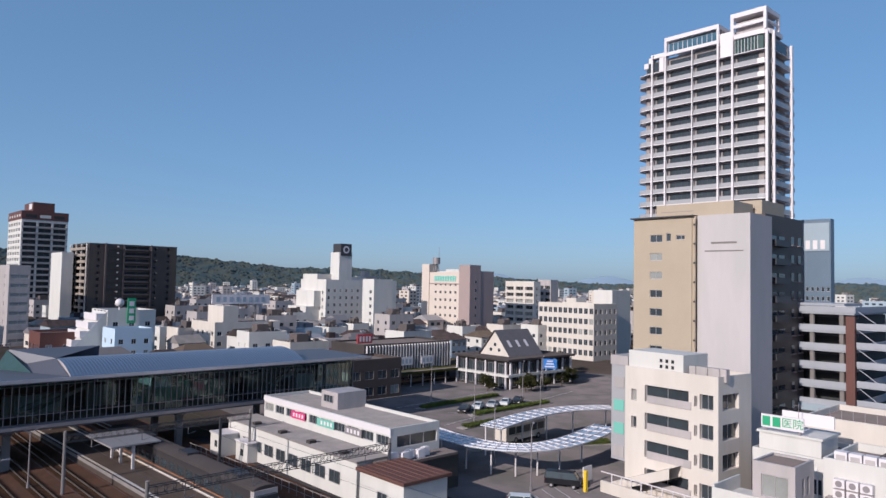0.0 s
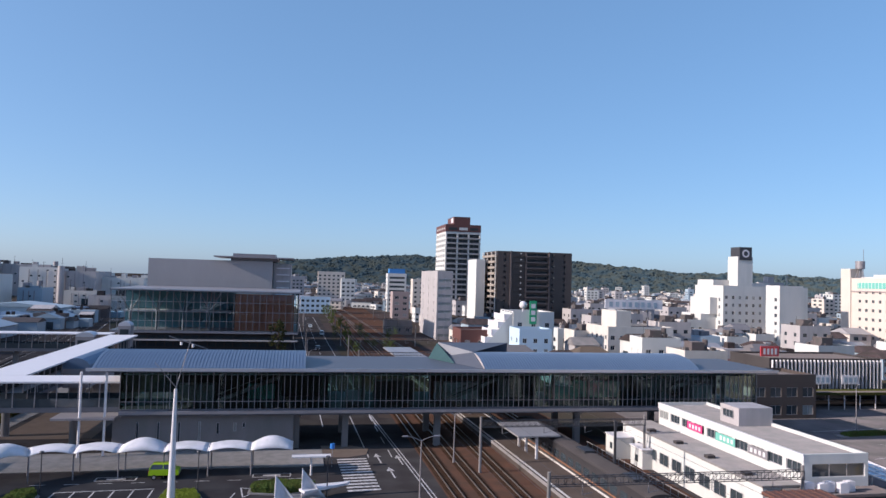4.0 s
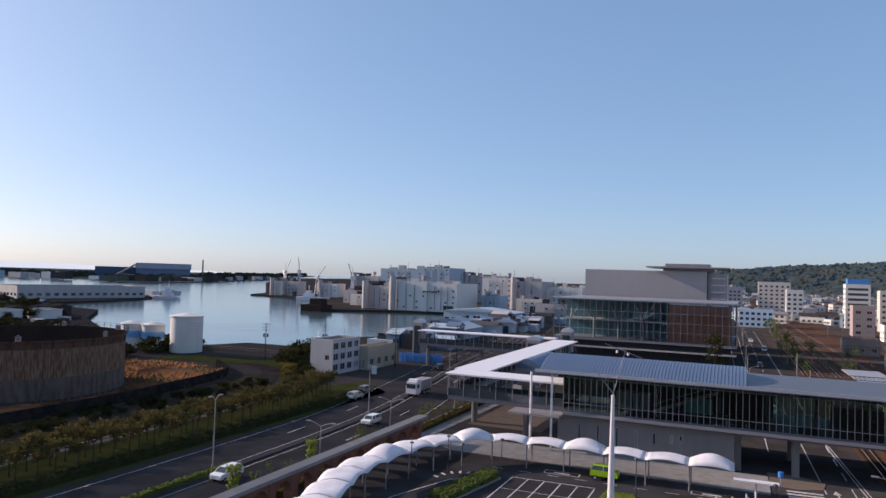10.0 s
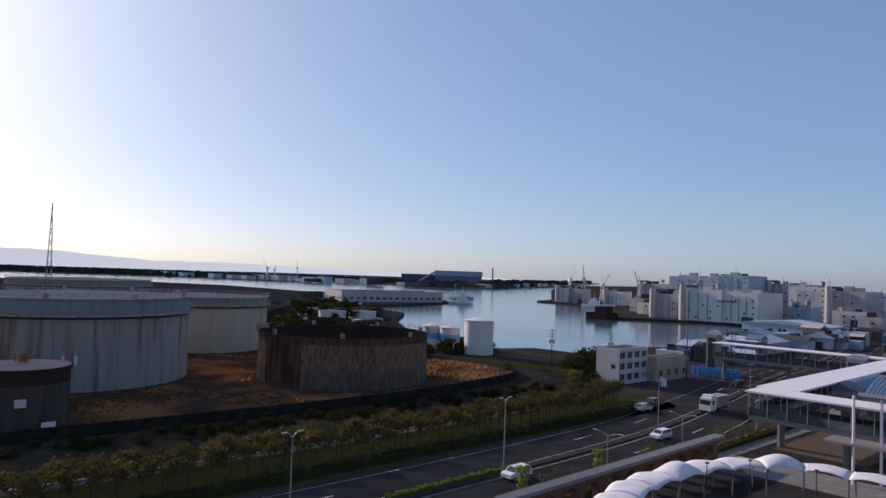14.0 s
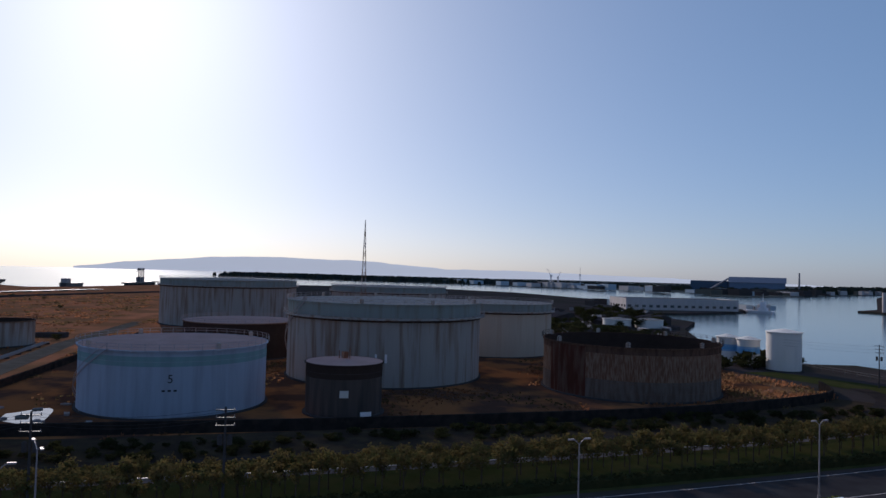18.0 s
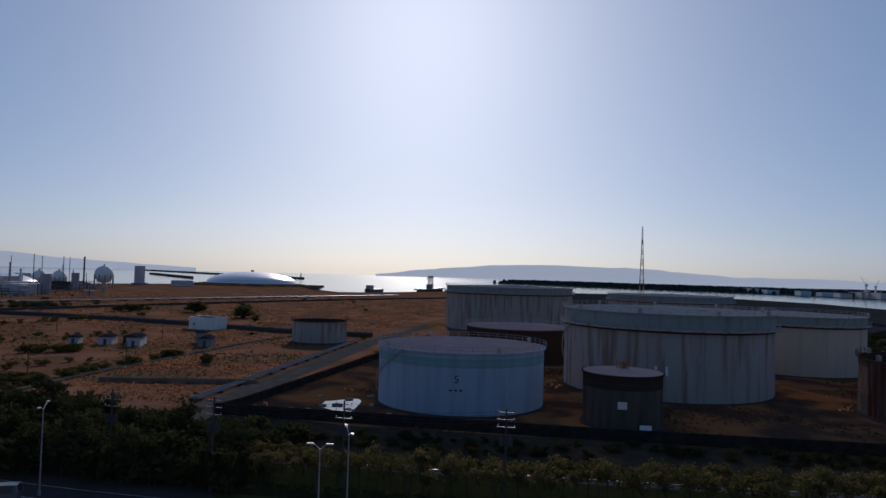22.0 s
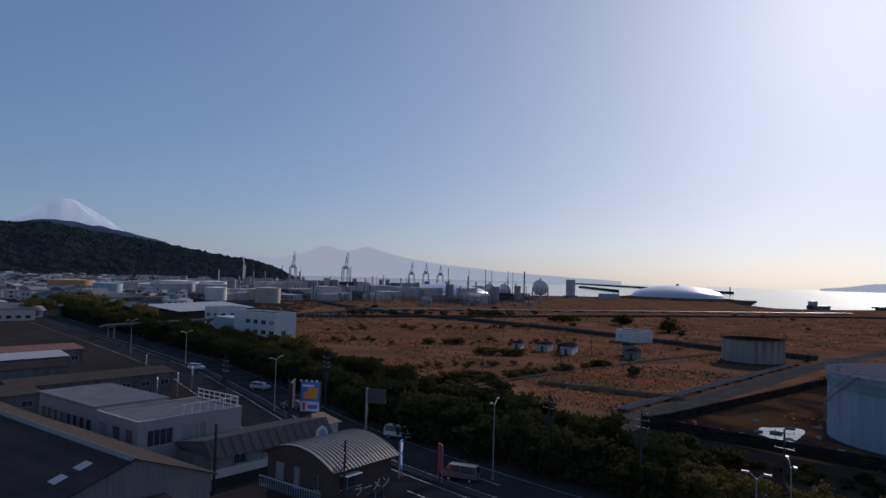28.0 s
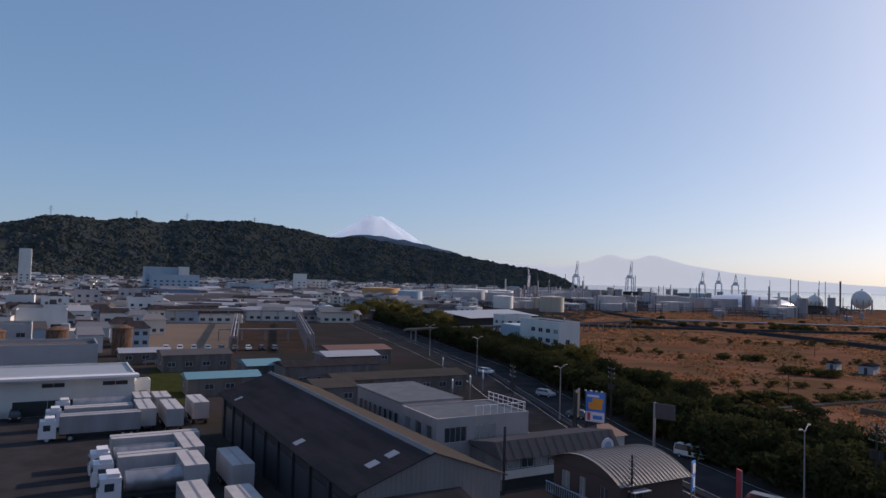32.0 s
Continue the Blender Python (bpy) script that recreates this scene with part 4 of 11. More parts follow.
building("hotel", "tall white slab with bluish side wall", 175.7, 230.7, 10, 8, 25.4, WHITEWALL, right=(), left=[(5.0, 6.5, 2 + 3 * f, 3.4 + 3 * f) for f in range(7)])
pk = building("hotel", "pale pink hotel with small square windows", 208, 206.3, 14, 30, 29, PINK, left=grid(30, 6, 7, 3.4, 3.5, 1.2, 1.2, 7, 26), front=(), parapet=0.9, curtains=0)
part("corner_tower", Shape().box(-0.6, -0.6, 0, 6, 6, 33.0), MAUVE, pk, "dusky mauve corner tower")
part("end_wall", Shape().box(6.1, -0.4, 0, 14.4, 0.3, 30.5), MAUVE, pk)
part("corner_tower", Shape().box(-0.5, 25.5, 0, 5, 30.4, 33.5), PINK, pk)
part("glazed_band", Shape().box(-.12, 8.5, 25.9, -.003, 22.5, 28.2), TEAL, pk, "pale glazed sign band")
for q in range(9):
    bar("band_mullion", pk, -.16, 9.2 + 1.6 * q, 25.9, .06, .14, 2.3, WHITEPAINT)
part("cornice", Shape().box(-.35, 6.2, 24.6, -.003, 25.4, 25.0), MAUVE, pk)
part("roof_plant", Shape().box(2, 9, 29.0, 10, 17, 31.2).box(3, 18, 29.0, 8, 24, 30.4), WHITEWALL, pk)
part("water_tower", Shape().cyl(2.5, 24, 33.5, 36.5, 1.7, seg=12).rod((1.2, 23, 29), (2, 24, 33.6), .15, 5).rod((4, 23, 29), (3, 24, 33.6), .15, 5).rod((1.2, 25, 29), (2, 24.4, 33.6), .15, 5).rod((2.5, 22.4, 29), (2.5, 22.4, 41), .08, 4), STEEL, pk, "grey water tank on a steel frame")
for f in range(7):
    part("end_window", window_mesh(1.2, 1.4, GLASS, ALU, 1), None, pk, at=(3.0, -.66, 3.5 + 3.6 * f))
bg = building("apartment_block", "beige apartment block with stacked balconies", 254.7, 209.8, 5, 18, 26, CREAM, left=grid(18, 3, 8, 3.0, 1.4, 1.7, 4.6), front=grid(5, 1, 8, 3, 1.5, 1.3, 1.2), glass=SHADE, depth=0.9)
building("apartment_block", "dark-sided apartment block with pale balconies", 267.5, 209.8, 6, 8, 27, GREYWALL, left=grid(8, 2, 8, 3.1, 1.4, 1.7, 3), glass=SHADE, depth=0.8)
building("office_block", "long cream office block with rows of dark windows", 194.3, 134.2, 14, 23.6, 18.4, CREAM, left=grid(23.6, 11, 5, 3.5, 1.6, 1.9, 1.5), front=grid(14, 5, 5, 3.5, 1.6, 1.6, 1.3), curtains=0.1)
building("office_block", "blank white slab building with a grey side", 214, 140, 12, 8, 23, WHITEWALL)
SLABGREY = mat("pale_grey_render", (0.525, 0.475, 0.48), 0.8, var=0.06, scale=0.15, fine=2, tint=(0.42, 0.41, 0.4), stretch=(1, 1, 0.25), amount=0.5)
tn = building("apartment_block", "tan tiled apartment block joined to a white slab", 102, 51.6, 12, 11, 35.8, TAN, left=[(3.0, 5.2, 2.4 + 3.0 * f, 3.6 + 3.0 * f) for f in range(11)] + [(5.9, 6.7, 32.5, 33.8), (7.6, 9.3, 32.7, 33.4)], parapet=0.5)
part("slab", Shape().box(0.4, -8.2, 0, 8.3, -.003, 36.4), SLABGREY, tn, "plain white slab wall")
part("rear_wing", Shape().box(8.3, -7.2, 0, 24, 10.5, 37), BROWN, tn, "dark brown rear wing")
for f in range(11):
    bar("balcony", tn, 13.0, -7.7, 2 + 3.0 * f, 6.0, 1.0, 1.0, DARKSTEEL)
    for ux in (19.2, 22.2):
        bar("window_shade", tn, ux, -7.4, 2.4 + 3.0 * f, 1.5, .4, .12, MAUVE)
        bar("dark_window", tn, ux, -7.24, 2.4 + 3.0 * f, 1.2, 0.08, 1.5, GLASS)
    for ux in (11.3, 14.6):
        bar("dark_window", tn, ux, -7.24, 2.2 + 3.0 * f, 2.4, 0.08, 1.5, GLASS)
part("stair_shaft", Shape().box(-0.25, 0.0, 0, 1.1, 0.5, 35.9).box(-0.45, 0.5, 0, 1.1, 1.7, 35.9), TAN, tn)
part("drain_pipe", Shape().box(-0.35, 0.05, 0, -0.26, 0.2, 35.6), TAN, tn)
for f in range(12):
    bar("landing_lamp", tn, -0.4, 0.1, 1.8 + 3.0 * f, 0.2, 0.25, 0.3, BLACK)
part("wall_bars", Shape().box(.37, -6.2, 31.9, .399, -2.2, 32.2).box(.37, -7.2, 30.7, .399, -1.2, 30.9), CONCRETE, tn, "faint lettering on the white wall")
part("eave", Shape().box(-0.6, 0.3, 36.3, 5, 11.4, 36.5), DARKSTEEL, tn)
part("roof_rail", Shape().box(-0.1, 0.5, 37.1, 0, 6, 37.2), STEEL, tn)
part("roof_house", Shape().box(2, -5, 36.4, 9, 8, 38.6).box(10, -6, 37, 19, 6, 39.4), TAN, tn)

# ---------- the residential tower ----------
tw = thing("residential_tower", "tall white residential tower with stacked balconies and pale vertical fins", "tower", 188.5, 74.6)
FL, FH, ZT = 24, 3.72, 90.8                     # floors, storey height, top balcony slab
TWGLASS = mat("tower_balcony_glass", (0.378, 0.369, 0.39), 0.3, var=0.08, scale=0.4)
TWWALL = mat("tower_grey_tile", (0.315, 0.272, 0.27), 0.6, var=0.1, scale=0.4)
CORNER = [(0.0, 3.2), (0.35, 1.6), (1.3, 0.5), (2.6, 0.05)]


def corner_strip(z0, z1, t=0.1):
    """A rounded corner panel from the long face to the narrow one."""
    s = Shape()
    for (x0, y0), (x1, y1) in zip(CORNER, CORNER[1:]):
        s.face([(x0, y0, z0), (x1, y1, z0), (x1, y1, z1), (x0, y0, z1)])
        s.face([(x1 + t, y1 + t, z0), (x0 + t, y0 + t, z0), (x0 + t, y0 + t, z1), (x1 + t, y1 + t, z1)])
        s.face([(x0, y0, z1), (x1, y1, z1), (x1 + t, y1 + t, z1), (x0 + t, y0 + t, z1)])
    return s


part("core", Shape().box(1.7, 1.8, 0, 15.0, 38.0, ZT + 4.0).box(15.0, 5.0, 0, 22.0, 38.0, ZT - 6.0), TWWALL, tw)
# block in the shade colour fills the recess
part("service_recess", Shape().box(0.75, 0.35, 0, 2.3, 1.75, ZT + 2.5), SHADE, tw)
OUT = CORNER[::-1][::-1] + [(14.8, 0.05), (14.8, 2.0), (17.5, 2.0), (22.8, 2.6), (22.8, 40.0), (3.0, 41.1), (0.6, 39.4), (0.0, 37.0)]
for f in range(FL):
    z = ZT - FH * f
    part("floor_slab", kept(("twslab", f < 2), lambda: Shape().prism(OUT if f > 1 else OUT[:4] + [(14.8, 0.05), (14.8, 38.2), (3.0, 41.1), (0.6, 39.4), (0.0, 37.0)], -0.22, 0.0), WHITEPAINT), None, tw, at=(0, 0, z))
    for y0, y1, n in ((3.3, 9.8, 2), (10.5, 14.0, 1), (14.7, 21.8, 2), (22.3, 30.2, 2), (31.0, 34.7, 1), (35.4, 37.0, 1)):
        if f == 0 and not 14 < y0 < 31:
            continue
        part("balcony_rail", kept(("twrail", round(y1 - y0, 1)), lambda: Shape().box(0.02, 0, 0.0, 0.1, y1 - y0, 1.2), TWGLASS), None, tw, at=(0, y0, z))
        part("window", window_mesh(y1 - y0 - 0.5, 3.0, GLASS, DARKSTEEL, 2 * n), None, tw, at=(1.66, (y0 + y1) / 2, z + 0.1), rz=-90)
    if f == 0:
        continue
    part("corner_rail", kept(("twcorner",), lambda: corner_strip(0, 1.2), TWGLASS), None, tw, at=(0, 0, z))
    part("end_rail", kept(("twend",), lambda: Shape().face([(0.0, 37.0, 0), (0.0, 37.0, 1.2), (0.6, 39.4, 1.2), (0.6, 39.4, 0)]).face([(0.6, 39.4, 0), (0.6, 39.4, 1.2), (3.0, 41.1, 1.2), (3.0, 41.1, 0)]).box(2.95, 38.2, 0, 3.05, 41.1, 1.2), TWGLASS), None, tw, at=(0, 0, z))
    part("balcony_rail", kept(("twrailf",), lambda: Shape().box(3.4, 0.02, 0.0, 14.4, 0.1, 1.2), TWGLASS), None, tw, at=(0, 0, z))
    part("window", window_mesh(9.0, 2.5, GLASS, ALU, 4), None, tw, at=(8.8, 1.76, z + 0.1))
    if f > 1:
        part("side_rail", kept(("twrails",), lambda: Shape().box(15.3, 2.0, 0, 22.8, 2.1, 1.2), TWGLASS), None, tw, at=(0, 0, z))
for y, zt in ((35.0, 96.3), (30.6, 99.4), (22.05, 94.9), (14.3, 98.6), (10.1, 96.2)):
    bar("fin", tw, -0.2, y, 0, 0.55, 0.5 if y != 22.05 else 0.3, zt, WHITEPAINT)
for x, y, w, zt in ((0.4, 0.9, 0.6, 95.6), (2.75, 0.0, 0.6, 95.9), (14.9, -0.1, 0.7, 94.6)):
    bar("fin", tw, x, y, 0, w, 0.7, zt, WHITEPAINT)
# top floor: glazed rounded corner, framed terrace, stepped shoulder
part("corner_glazing", Shape().box(0.55, 3.2, 90.9, 0.65, 10.0, 95.0).mesh_faces([(x + .5, y + .45, z) for x, y in CORNER for z in (90.9, 95.0)], [(2 * i, 2 * i + 2, 2 * i + 3, 2 * i + 1) for i in range(3)]), GLASSGREEN, tw, "glazed rounded corner of the top floor")
for k in range(8):
    bar("mullion", tw, 0.5, 3.4 + .9 * k, 90.9, 0.12, 0.1, 4.1, WHITEPAINT)
part("corner_cornice", Shape().prism(CORNER + [(9.0, 0.05), (9.0, 10.3), (0.0, 10.3)], 95.0, 96.3), WHITEPAINT, tw)
part("top_wall", Shape().box(0.6, 10.3, 91, 6.0, 14.0, 97.8).box(3.0, 30.9, 91, 8.0, 37.4, 94.2), WHITEPAINT, tw)
part("roof_frame", Shape().box(-0.3, 14.0, 99.4, 9.0, 30.9, 100.6).box(-0.3, 14.0, 95.0, 0.6, 30.9, 96.0).box(-0.25, 14.0, 96.0, 0.6, 14.7, 99.4).box(-0.25, 30.2, 96.0, 0.6, 30.9, 99.4).box(8.0, 14.0, 91, 9.0, 30.9, 99.4), WHITEPAINT, tw)
part("roof_glazing", Shape().box(0.8, 14.8, 96.1, 0.95, 30.1, 98.9), GLASSBLUE, tw, "blue-tinted glass screen of the roof terrace")
for k in range(11):
    bar("glazing_post", tw, 0.7, 15.0 + 1.5 * k, 96.0, 0.1, 0.12, 2.9, WHITEPAINT)
part("shoulder", Shape().box(0.3, 30.95, 95.3, 2.5, 35.2, 96.5).box(0.3, 35.3, 94.0, 2.5, 36.5, 95.7).box(0.3, 36.6, 92.6, 2.5, 38.1, 94.3).box(0.35, 31.5, 91, 2.4, 33.0, 95.2), WHITEPAINT, tw)
part("shoulder_window", Shape().box(0.4, 33.1, 91.1, 0.6, 37.0, 94.0), GLASS, tw)
part("crown_frame", Shape().box(0.3, 1.0, 101.2, 9.8, 10.9, 102.5).box(0.3, 1.0, 96.31, 1.2, 1.8, 101.19).box(0.3, 10.0, 96.31, 1.2, 10.9, 101.19).box(0.35, 1.81, 98.3, 0.9, 9.99, 99.2)
     .box(9.0, 1.0, 94.0, 9.8, 1.8, 101.19).box(1.21, 1.05, 98.6, 8.99, 1.5, 99.2), WHITEPAINT, tw)
part("plant_room", Shape().box(2.0, 2.4, 96.31, 9.0, 10.0, 100.2), GREYWALL, tw)
part("front_top", Shape().box(3.1, 0.4, 91, 14.5, 1.7, 94.4), TWWALL, tw)
part("front_top_window", Shape().box(3.8, 0.3, 91.1, 13.5, 0.39, 93.4), GLASS, tw)
ot = building("office_tower", "blue-grey office tower with a pale top sign band beside the flats", 214, 68, 3, 14, 45, mat("dark_blue_cladding", (0.13, 0.18, 0.25), 0.4, var=0.1, scale=0.3, fine=2), left=grid(14, 10, 8, 2.7, 6, 1.2, .8), curtains=0)
part("sign_band", Shape().box(-.25, .3, 36.5, -.003, 13.8, 44.6), BLUEGREY, ot, "pale sign band")
for k in range(4):
    bar("sign_bar", ot, -.3, 2.0 + 2.0 * k, 37, .06, 1.2, 2.6, WHITEPAINT)

# ---------- hills and far mountains ----------
def ridge(name, label, line, depth, m, step=14.0, rough=6.0, grain=0.02, base=-2.0, seed=0.0, front=0.55, kind="structure", trees=0):
    """A ridge of hills along (x, y, height) points; its slope falls towards the camera over depth metres."""
    pts = []
    for (x0, y0, h0), (x1, y1, h1) in zip(line, line[1:]):
        n = max(2, int(math.hypot(x1 - x0, y1 - y0) / step))
        pts += [(x0 + (x1 - x0) * k / n, y0 + (y1 - y0) * k / n, h0 + (h1 - h0) * (k / n)) for k in range(n)]
    pts.append(line[-1])
    hs = [p[2] for p in pts]
    for _ in range(3):
        hs = [(hs[max(i - 1, 0)] + 2 * hs[i] + hs[min(i + 1, len(hs) - 1)]) / 4 for i in range(len(hs))]
    rows = max(6, int(depth / step))
    verts, faces = [], []
    for i, (x, y, _) in enumerate(pts):
        d = math.hypot(x, y)
        for j in range(rows + 3):
            t = (rows - j) / rows
            r = d - depth * front * t if t >= 0 else d - depth * 0.5 * t
            px, py = x / d * r, y / d * r
            k = max(0.0, 1 - abs(t)) if t >= 0 else 1 + t * 1.5
            prof = k * k * (3 - 2 * k) if t >= 0 else k
            nz = noise.noise((px * 0.004 + seed, py * 0.004, 0)) * 0.35 + noise.noise((px * 0.012 + seed, py * 0.012, 3)) * 0.15
            z = base + (hs[i] - base) * prof * (1 + nz * (1 - prof) * 1.6)
            z += rough * (noise.noise((px * grain, py * grain, seed)) + 0.6 * noise.noise((px * grain * 2.7, py * grain * 2.7, seed + 5))) * min(1, prof * 4)
            verts.append((px, py, z))
    R = rows + 3
    for i in range(len(pts) - 1):
        for j in range(R - 1):
            faces.append((i * R + j, i * R + j + 1, (i + 1) * R + j + 1, (i + 1) * R + j))
    s = Shape().mesh_faces(verts, faces, 0, True)
    if trees:
        rw_, w = random.Random(len(verts)), Shape()
        for _ in range(trees):
            f = faces[rw_.randrange(len(faces))]
            u, v = rw_.random(), rw_.random()
            p = Vector(verts[f[0]]).lerp(Vector(verts[f[1]]), u).lerp(Vector(verts[f[3]]).lerp(Vector(verts[f[2]]), u), v)
            if p.z < 6:
                continue
            r, hgt, k = rw_.uniform(4, 9), rw_.uniform(1, 4), 6
            a = rw_.uniform(0, 1)
            ring = [(p.x + r * math.cos(1.047 * i + a) * rw_.uniform(.7, 1.15), p.y + r * math.sin(1.047 * i + a) * rw_.uniform(.7, 1.15), p.z - 3) for i in range(k)]
            mid = [(x * .6 + p.x * .4, y * .6 + p.y * .4, p.z + hgt * rw_.uniform(.6, .9)) for x, y, _ in ring]
            b0 = len(w.v)
            w.v += ring + mid + [(p.x, p.y, p.z + hgt)]
            for i in range(k):
                w.f += [(b0 + i, b0 + (i + 1) % k, b0 + k + (i + 1) % k, b0 + k + i), (b0 + k + i, b0 + k + (i + 1) % k, b0 + 2 * k)]
            w.m += [0] * (2 * k)
            w.s += [True] * (2 * k)
        solid("hill_wood", w, m, "crowded tree tops on the wooded hill", "wood", kind="stuff")
    return solid(name, s, m, label, kind=kind)


FOREST2 = mat("hill_forest", (0.053, 0.06, 0.063), 0.95, var=0.6, scale=0.025, fine=0.14, tint=(0.075, 0.072, 0.05), amount=0.6, lo=.42, hi=.6)
# far woods: haze mixed into the base colours as a paler blue
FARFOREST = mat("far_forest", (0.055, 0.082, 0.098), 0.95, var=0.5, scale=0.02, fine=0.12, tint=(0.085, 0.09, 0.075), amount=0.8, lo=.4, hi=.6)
HAZEHILL = mat("haze_blue_forest", (0.12, 0.155, 0.2), 0.95, var=0.3, scale=0.02, fine=0.12)
ridge("hill_east", "long wooded hill with dark green trees", [(900, -1950, 90), (500, -1990, 100), (115, -1997, 118), (8, -2000, 147), (-60, -1999, 146), (-107, -1997, 140), (-187, -1991, 152), (-225, -1987, 148), (-257, -1983, 140), (-313, -1975, 154), (-400, -1960, 154), (-488, -1940, 158),
      (-593, -1910, 143), (-699, -1874, 120), (-774, -1844, 128), (-864, -1804, 110), (-1009, -1727, 88), (-1148, -1638, 58), (-1213, -1590, 50), (-1264, -1550, 30), (-1310, -1510, 0)], 1100, FOREST2, 11, 8, 0.045, seed=2.0, trees=15000)
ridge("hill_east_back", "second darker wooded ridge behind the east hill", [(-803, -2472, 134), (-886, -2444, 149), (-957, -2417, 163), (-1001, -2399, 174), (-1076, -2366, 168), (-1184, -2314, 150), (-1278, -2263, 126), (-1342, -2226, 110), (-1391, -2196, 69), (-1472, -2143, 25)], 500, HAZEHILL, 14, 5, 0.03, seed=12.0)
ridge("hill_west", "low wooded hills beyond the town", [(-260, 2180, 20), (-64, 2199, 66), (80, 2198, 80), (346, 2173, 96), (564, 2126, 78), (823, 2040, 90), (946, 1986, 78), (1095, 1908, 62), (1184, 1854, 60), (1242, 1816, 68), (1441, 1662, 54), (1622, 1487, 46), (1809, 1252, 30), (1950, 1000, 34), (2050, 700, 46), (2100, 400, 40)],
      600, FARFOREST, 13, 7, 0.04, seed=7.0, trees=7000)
# pale blue of the haze painted as the hill's own colour
HAZE1 = mat("haze_blue_hill", (0.2, 0.27, 0.36), 1.0, var=0.1, scale=0.002, fine=0.02)
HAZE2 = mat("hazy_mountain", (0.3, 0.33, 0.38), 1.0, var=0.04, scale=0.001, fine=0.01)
hz = HAZE2.node_tree.nodes["Principled BSDF"]   # emission on the slopes stands in for the haze of distance
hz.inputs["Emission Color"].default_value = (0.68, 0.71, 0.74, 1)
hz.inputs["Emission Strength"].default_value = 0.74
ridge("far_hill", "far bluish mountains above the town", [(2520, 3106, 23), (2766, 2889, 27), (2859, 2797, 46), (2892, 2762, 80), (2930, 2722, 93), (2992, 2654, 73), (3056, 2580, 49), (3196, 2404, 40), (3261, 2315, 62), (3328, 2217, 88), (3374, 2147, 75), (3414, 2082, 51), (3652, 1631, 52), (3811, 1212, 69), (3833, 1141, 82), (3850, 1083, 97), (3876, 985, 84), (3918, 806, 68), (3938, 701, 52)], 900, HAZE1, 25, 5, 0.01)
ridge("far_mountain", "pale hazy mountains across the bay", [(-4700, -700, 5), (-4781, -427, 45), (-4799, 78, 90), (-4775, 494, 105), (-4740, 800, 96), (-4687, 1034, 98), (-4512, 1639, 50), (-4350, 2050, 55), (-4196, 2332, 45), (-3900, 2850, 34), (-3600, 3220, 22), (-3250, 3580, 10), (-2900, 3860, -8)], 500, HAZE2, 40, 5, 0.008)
# same haze glow, copied for the mountains beyond the port
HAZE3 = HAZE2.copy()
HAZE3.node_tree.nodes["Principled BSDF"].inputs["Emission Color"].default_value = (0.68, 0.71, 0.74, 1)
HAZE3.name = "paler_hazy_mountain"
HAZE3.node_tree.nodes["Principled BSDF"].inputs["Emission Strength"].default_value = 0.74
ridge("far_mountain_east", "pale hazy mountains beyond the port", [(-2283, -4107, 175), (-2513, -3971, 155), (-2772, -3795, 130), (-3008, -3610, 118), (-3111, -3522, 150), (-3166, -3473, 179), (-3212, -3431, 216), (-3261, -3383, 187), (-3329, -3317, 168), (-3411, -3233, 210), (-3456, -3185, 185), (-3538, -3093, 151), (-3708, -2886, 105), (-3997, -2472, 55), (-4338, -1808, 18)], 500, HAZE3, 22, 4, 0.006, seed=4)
SNOW = mat("glowing_snow_peak", (0.8, 0.82, 0.86), 0.9, var=0.05, scale=0.004, fine=0.03, tint=(0.45, 0.53, 0.66), amount=0.7, lo=0.45, hi=0.6)
# glow added to the snow in place of bright distance haze
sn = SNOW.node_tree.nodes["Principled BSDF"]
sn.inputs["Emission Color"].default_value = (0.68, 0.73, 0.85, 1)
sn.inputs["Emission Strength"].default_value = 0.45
fx, fy = -1900, -4302
s = Shape()
fv, ff = [], []
for j in range(15):
    t = j / 14
    for i in range(40):
        a = 2 * math.pi * i / 40
        r = 62 + 1150 * t
        z = 415 * (1 - t) ** 1.35 * (1 + 0.05 * noise.noise((math.cos(a) * 3, math.sin(a) * 3, t * 4)))
        if j == 0:
            z += 6 * noise.noise((math.cos(a) * 2, math.sin(a) * 2, 9))
        fv.append((fx + r * math.cos(a) * 0.85, fy + 300 * math.sin(a) * (0.1 + t), z))
for j in range(14):
    ff += [(j * 40 + i, (j + 1) * 40 + i, (j + 1) * 40 + (i + 1) % 40, j * 40 + (i + 1) % 40) for i in range(40)]
ff.append(tuple(range(40)))
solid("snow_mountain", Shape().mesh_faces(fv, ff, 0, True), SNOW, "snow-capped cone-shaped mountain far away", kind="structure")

# ---------- kit: plants, vehicles, lamps ----------
def leaf_cloud(s, rnd, cx, cy, cz, rx, ry, rz, n, size, mi=0):
    """Many small leaf quads round a centre, more of them near the surface."""
    for _ in range(n):
        u, v = rnd.uniform(-1, 1), rnd.uniform(0, 2 * math.pi)
        q = math.sqrt(1 - u * u)
        k = rnd.uniform(0.55, 1.0) * (1 + 0.25 * math.sin(3 * v + 5 * u))
        c = Vector((cx + rx * k * q * math.cos(v), cy + ry * k * q * math.sin(v), cz + rz * k * u))
        a = Vector((rnd.gauss(0, 1), rnd.gauss(0, 1), rnd.gauss(0, 1))).normalized()
        b = a.orthogonal().normalized()
        d = size * rnd.uniform(0.6, 1.4)
        a, b = a * d, b * d * 0.6
        s.face([c - a, c - b, c + a, c + b], mi)


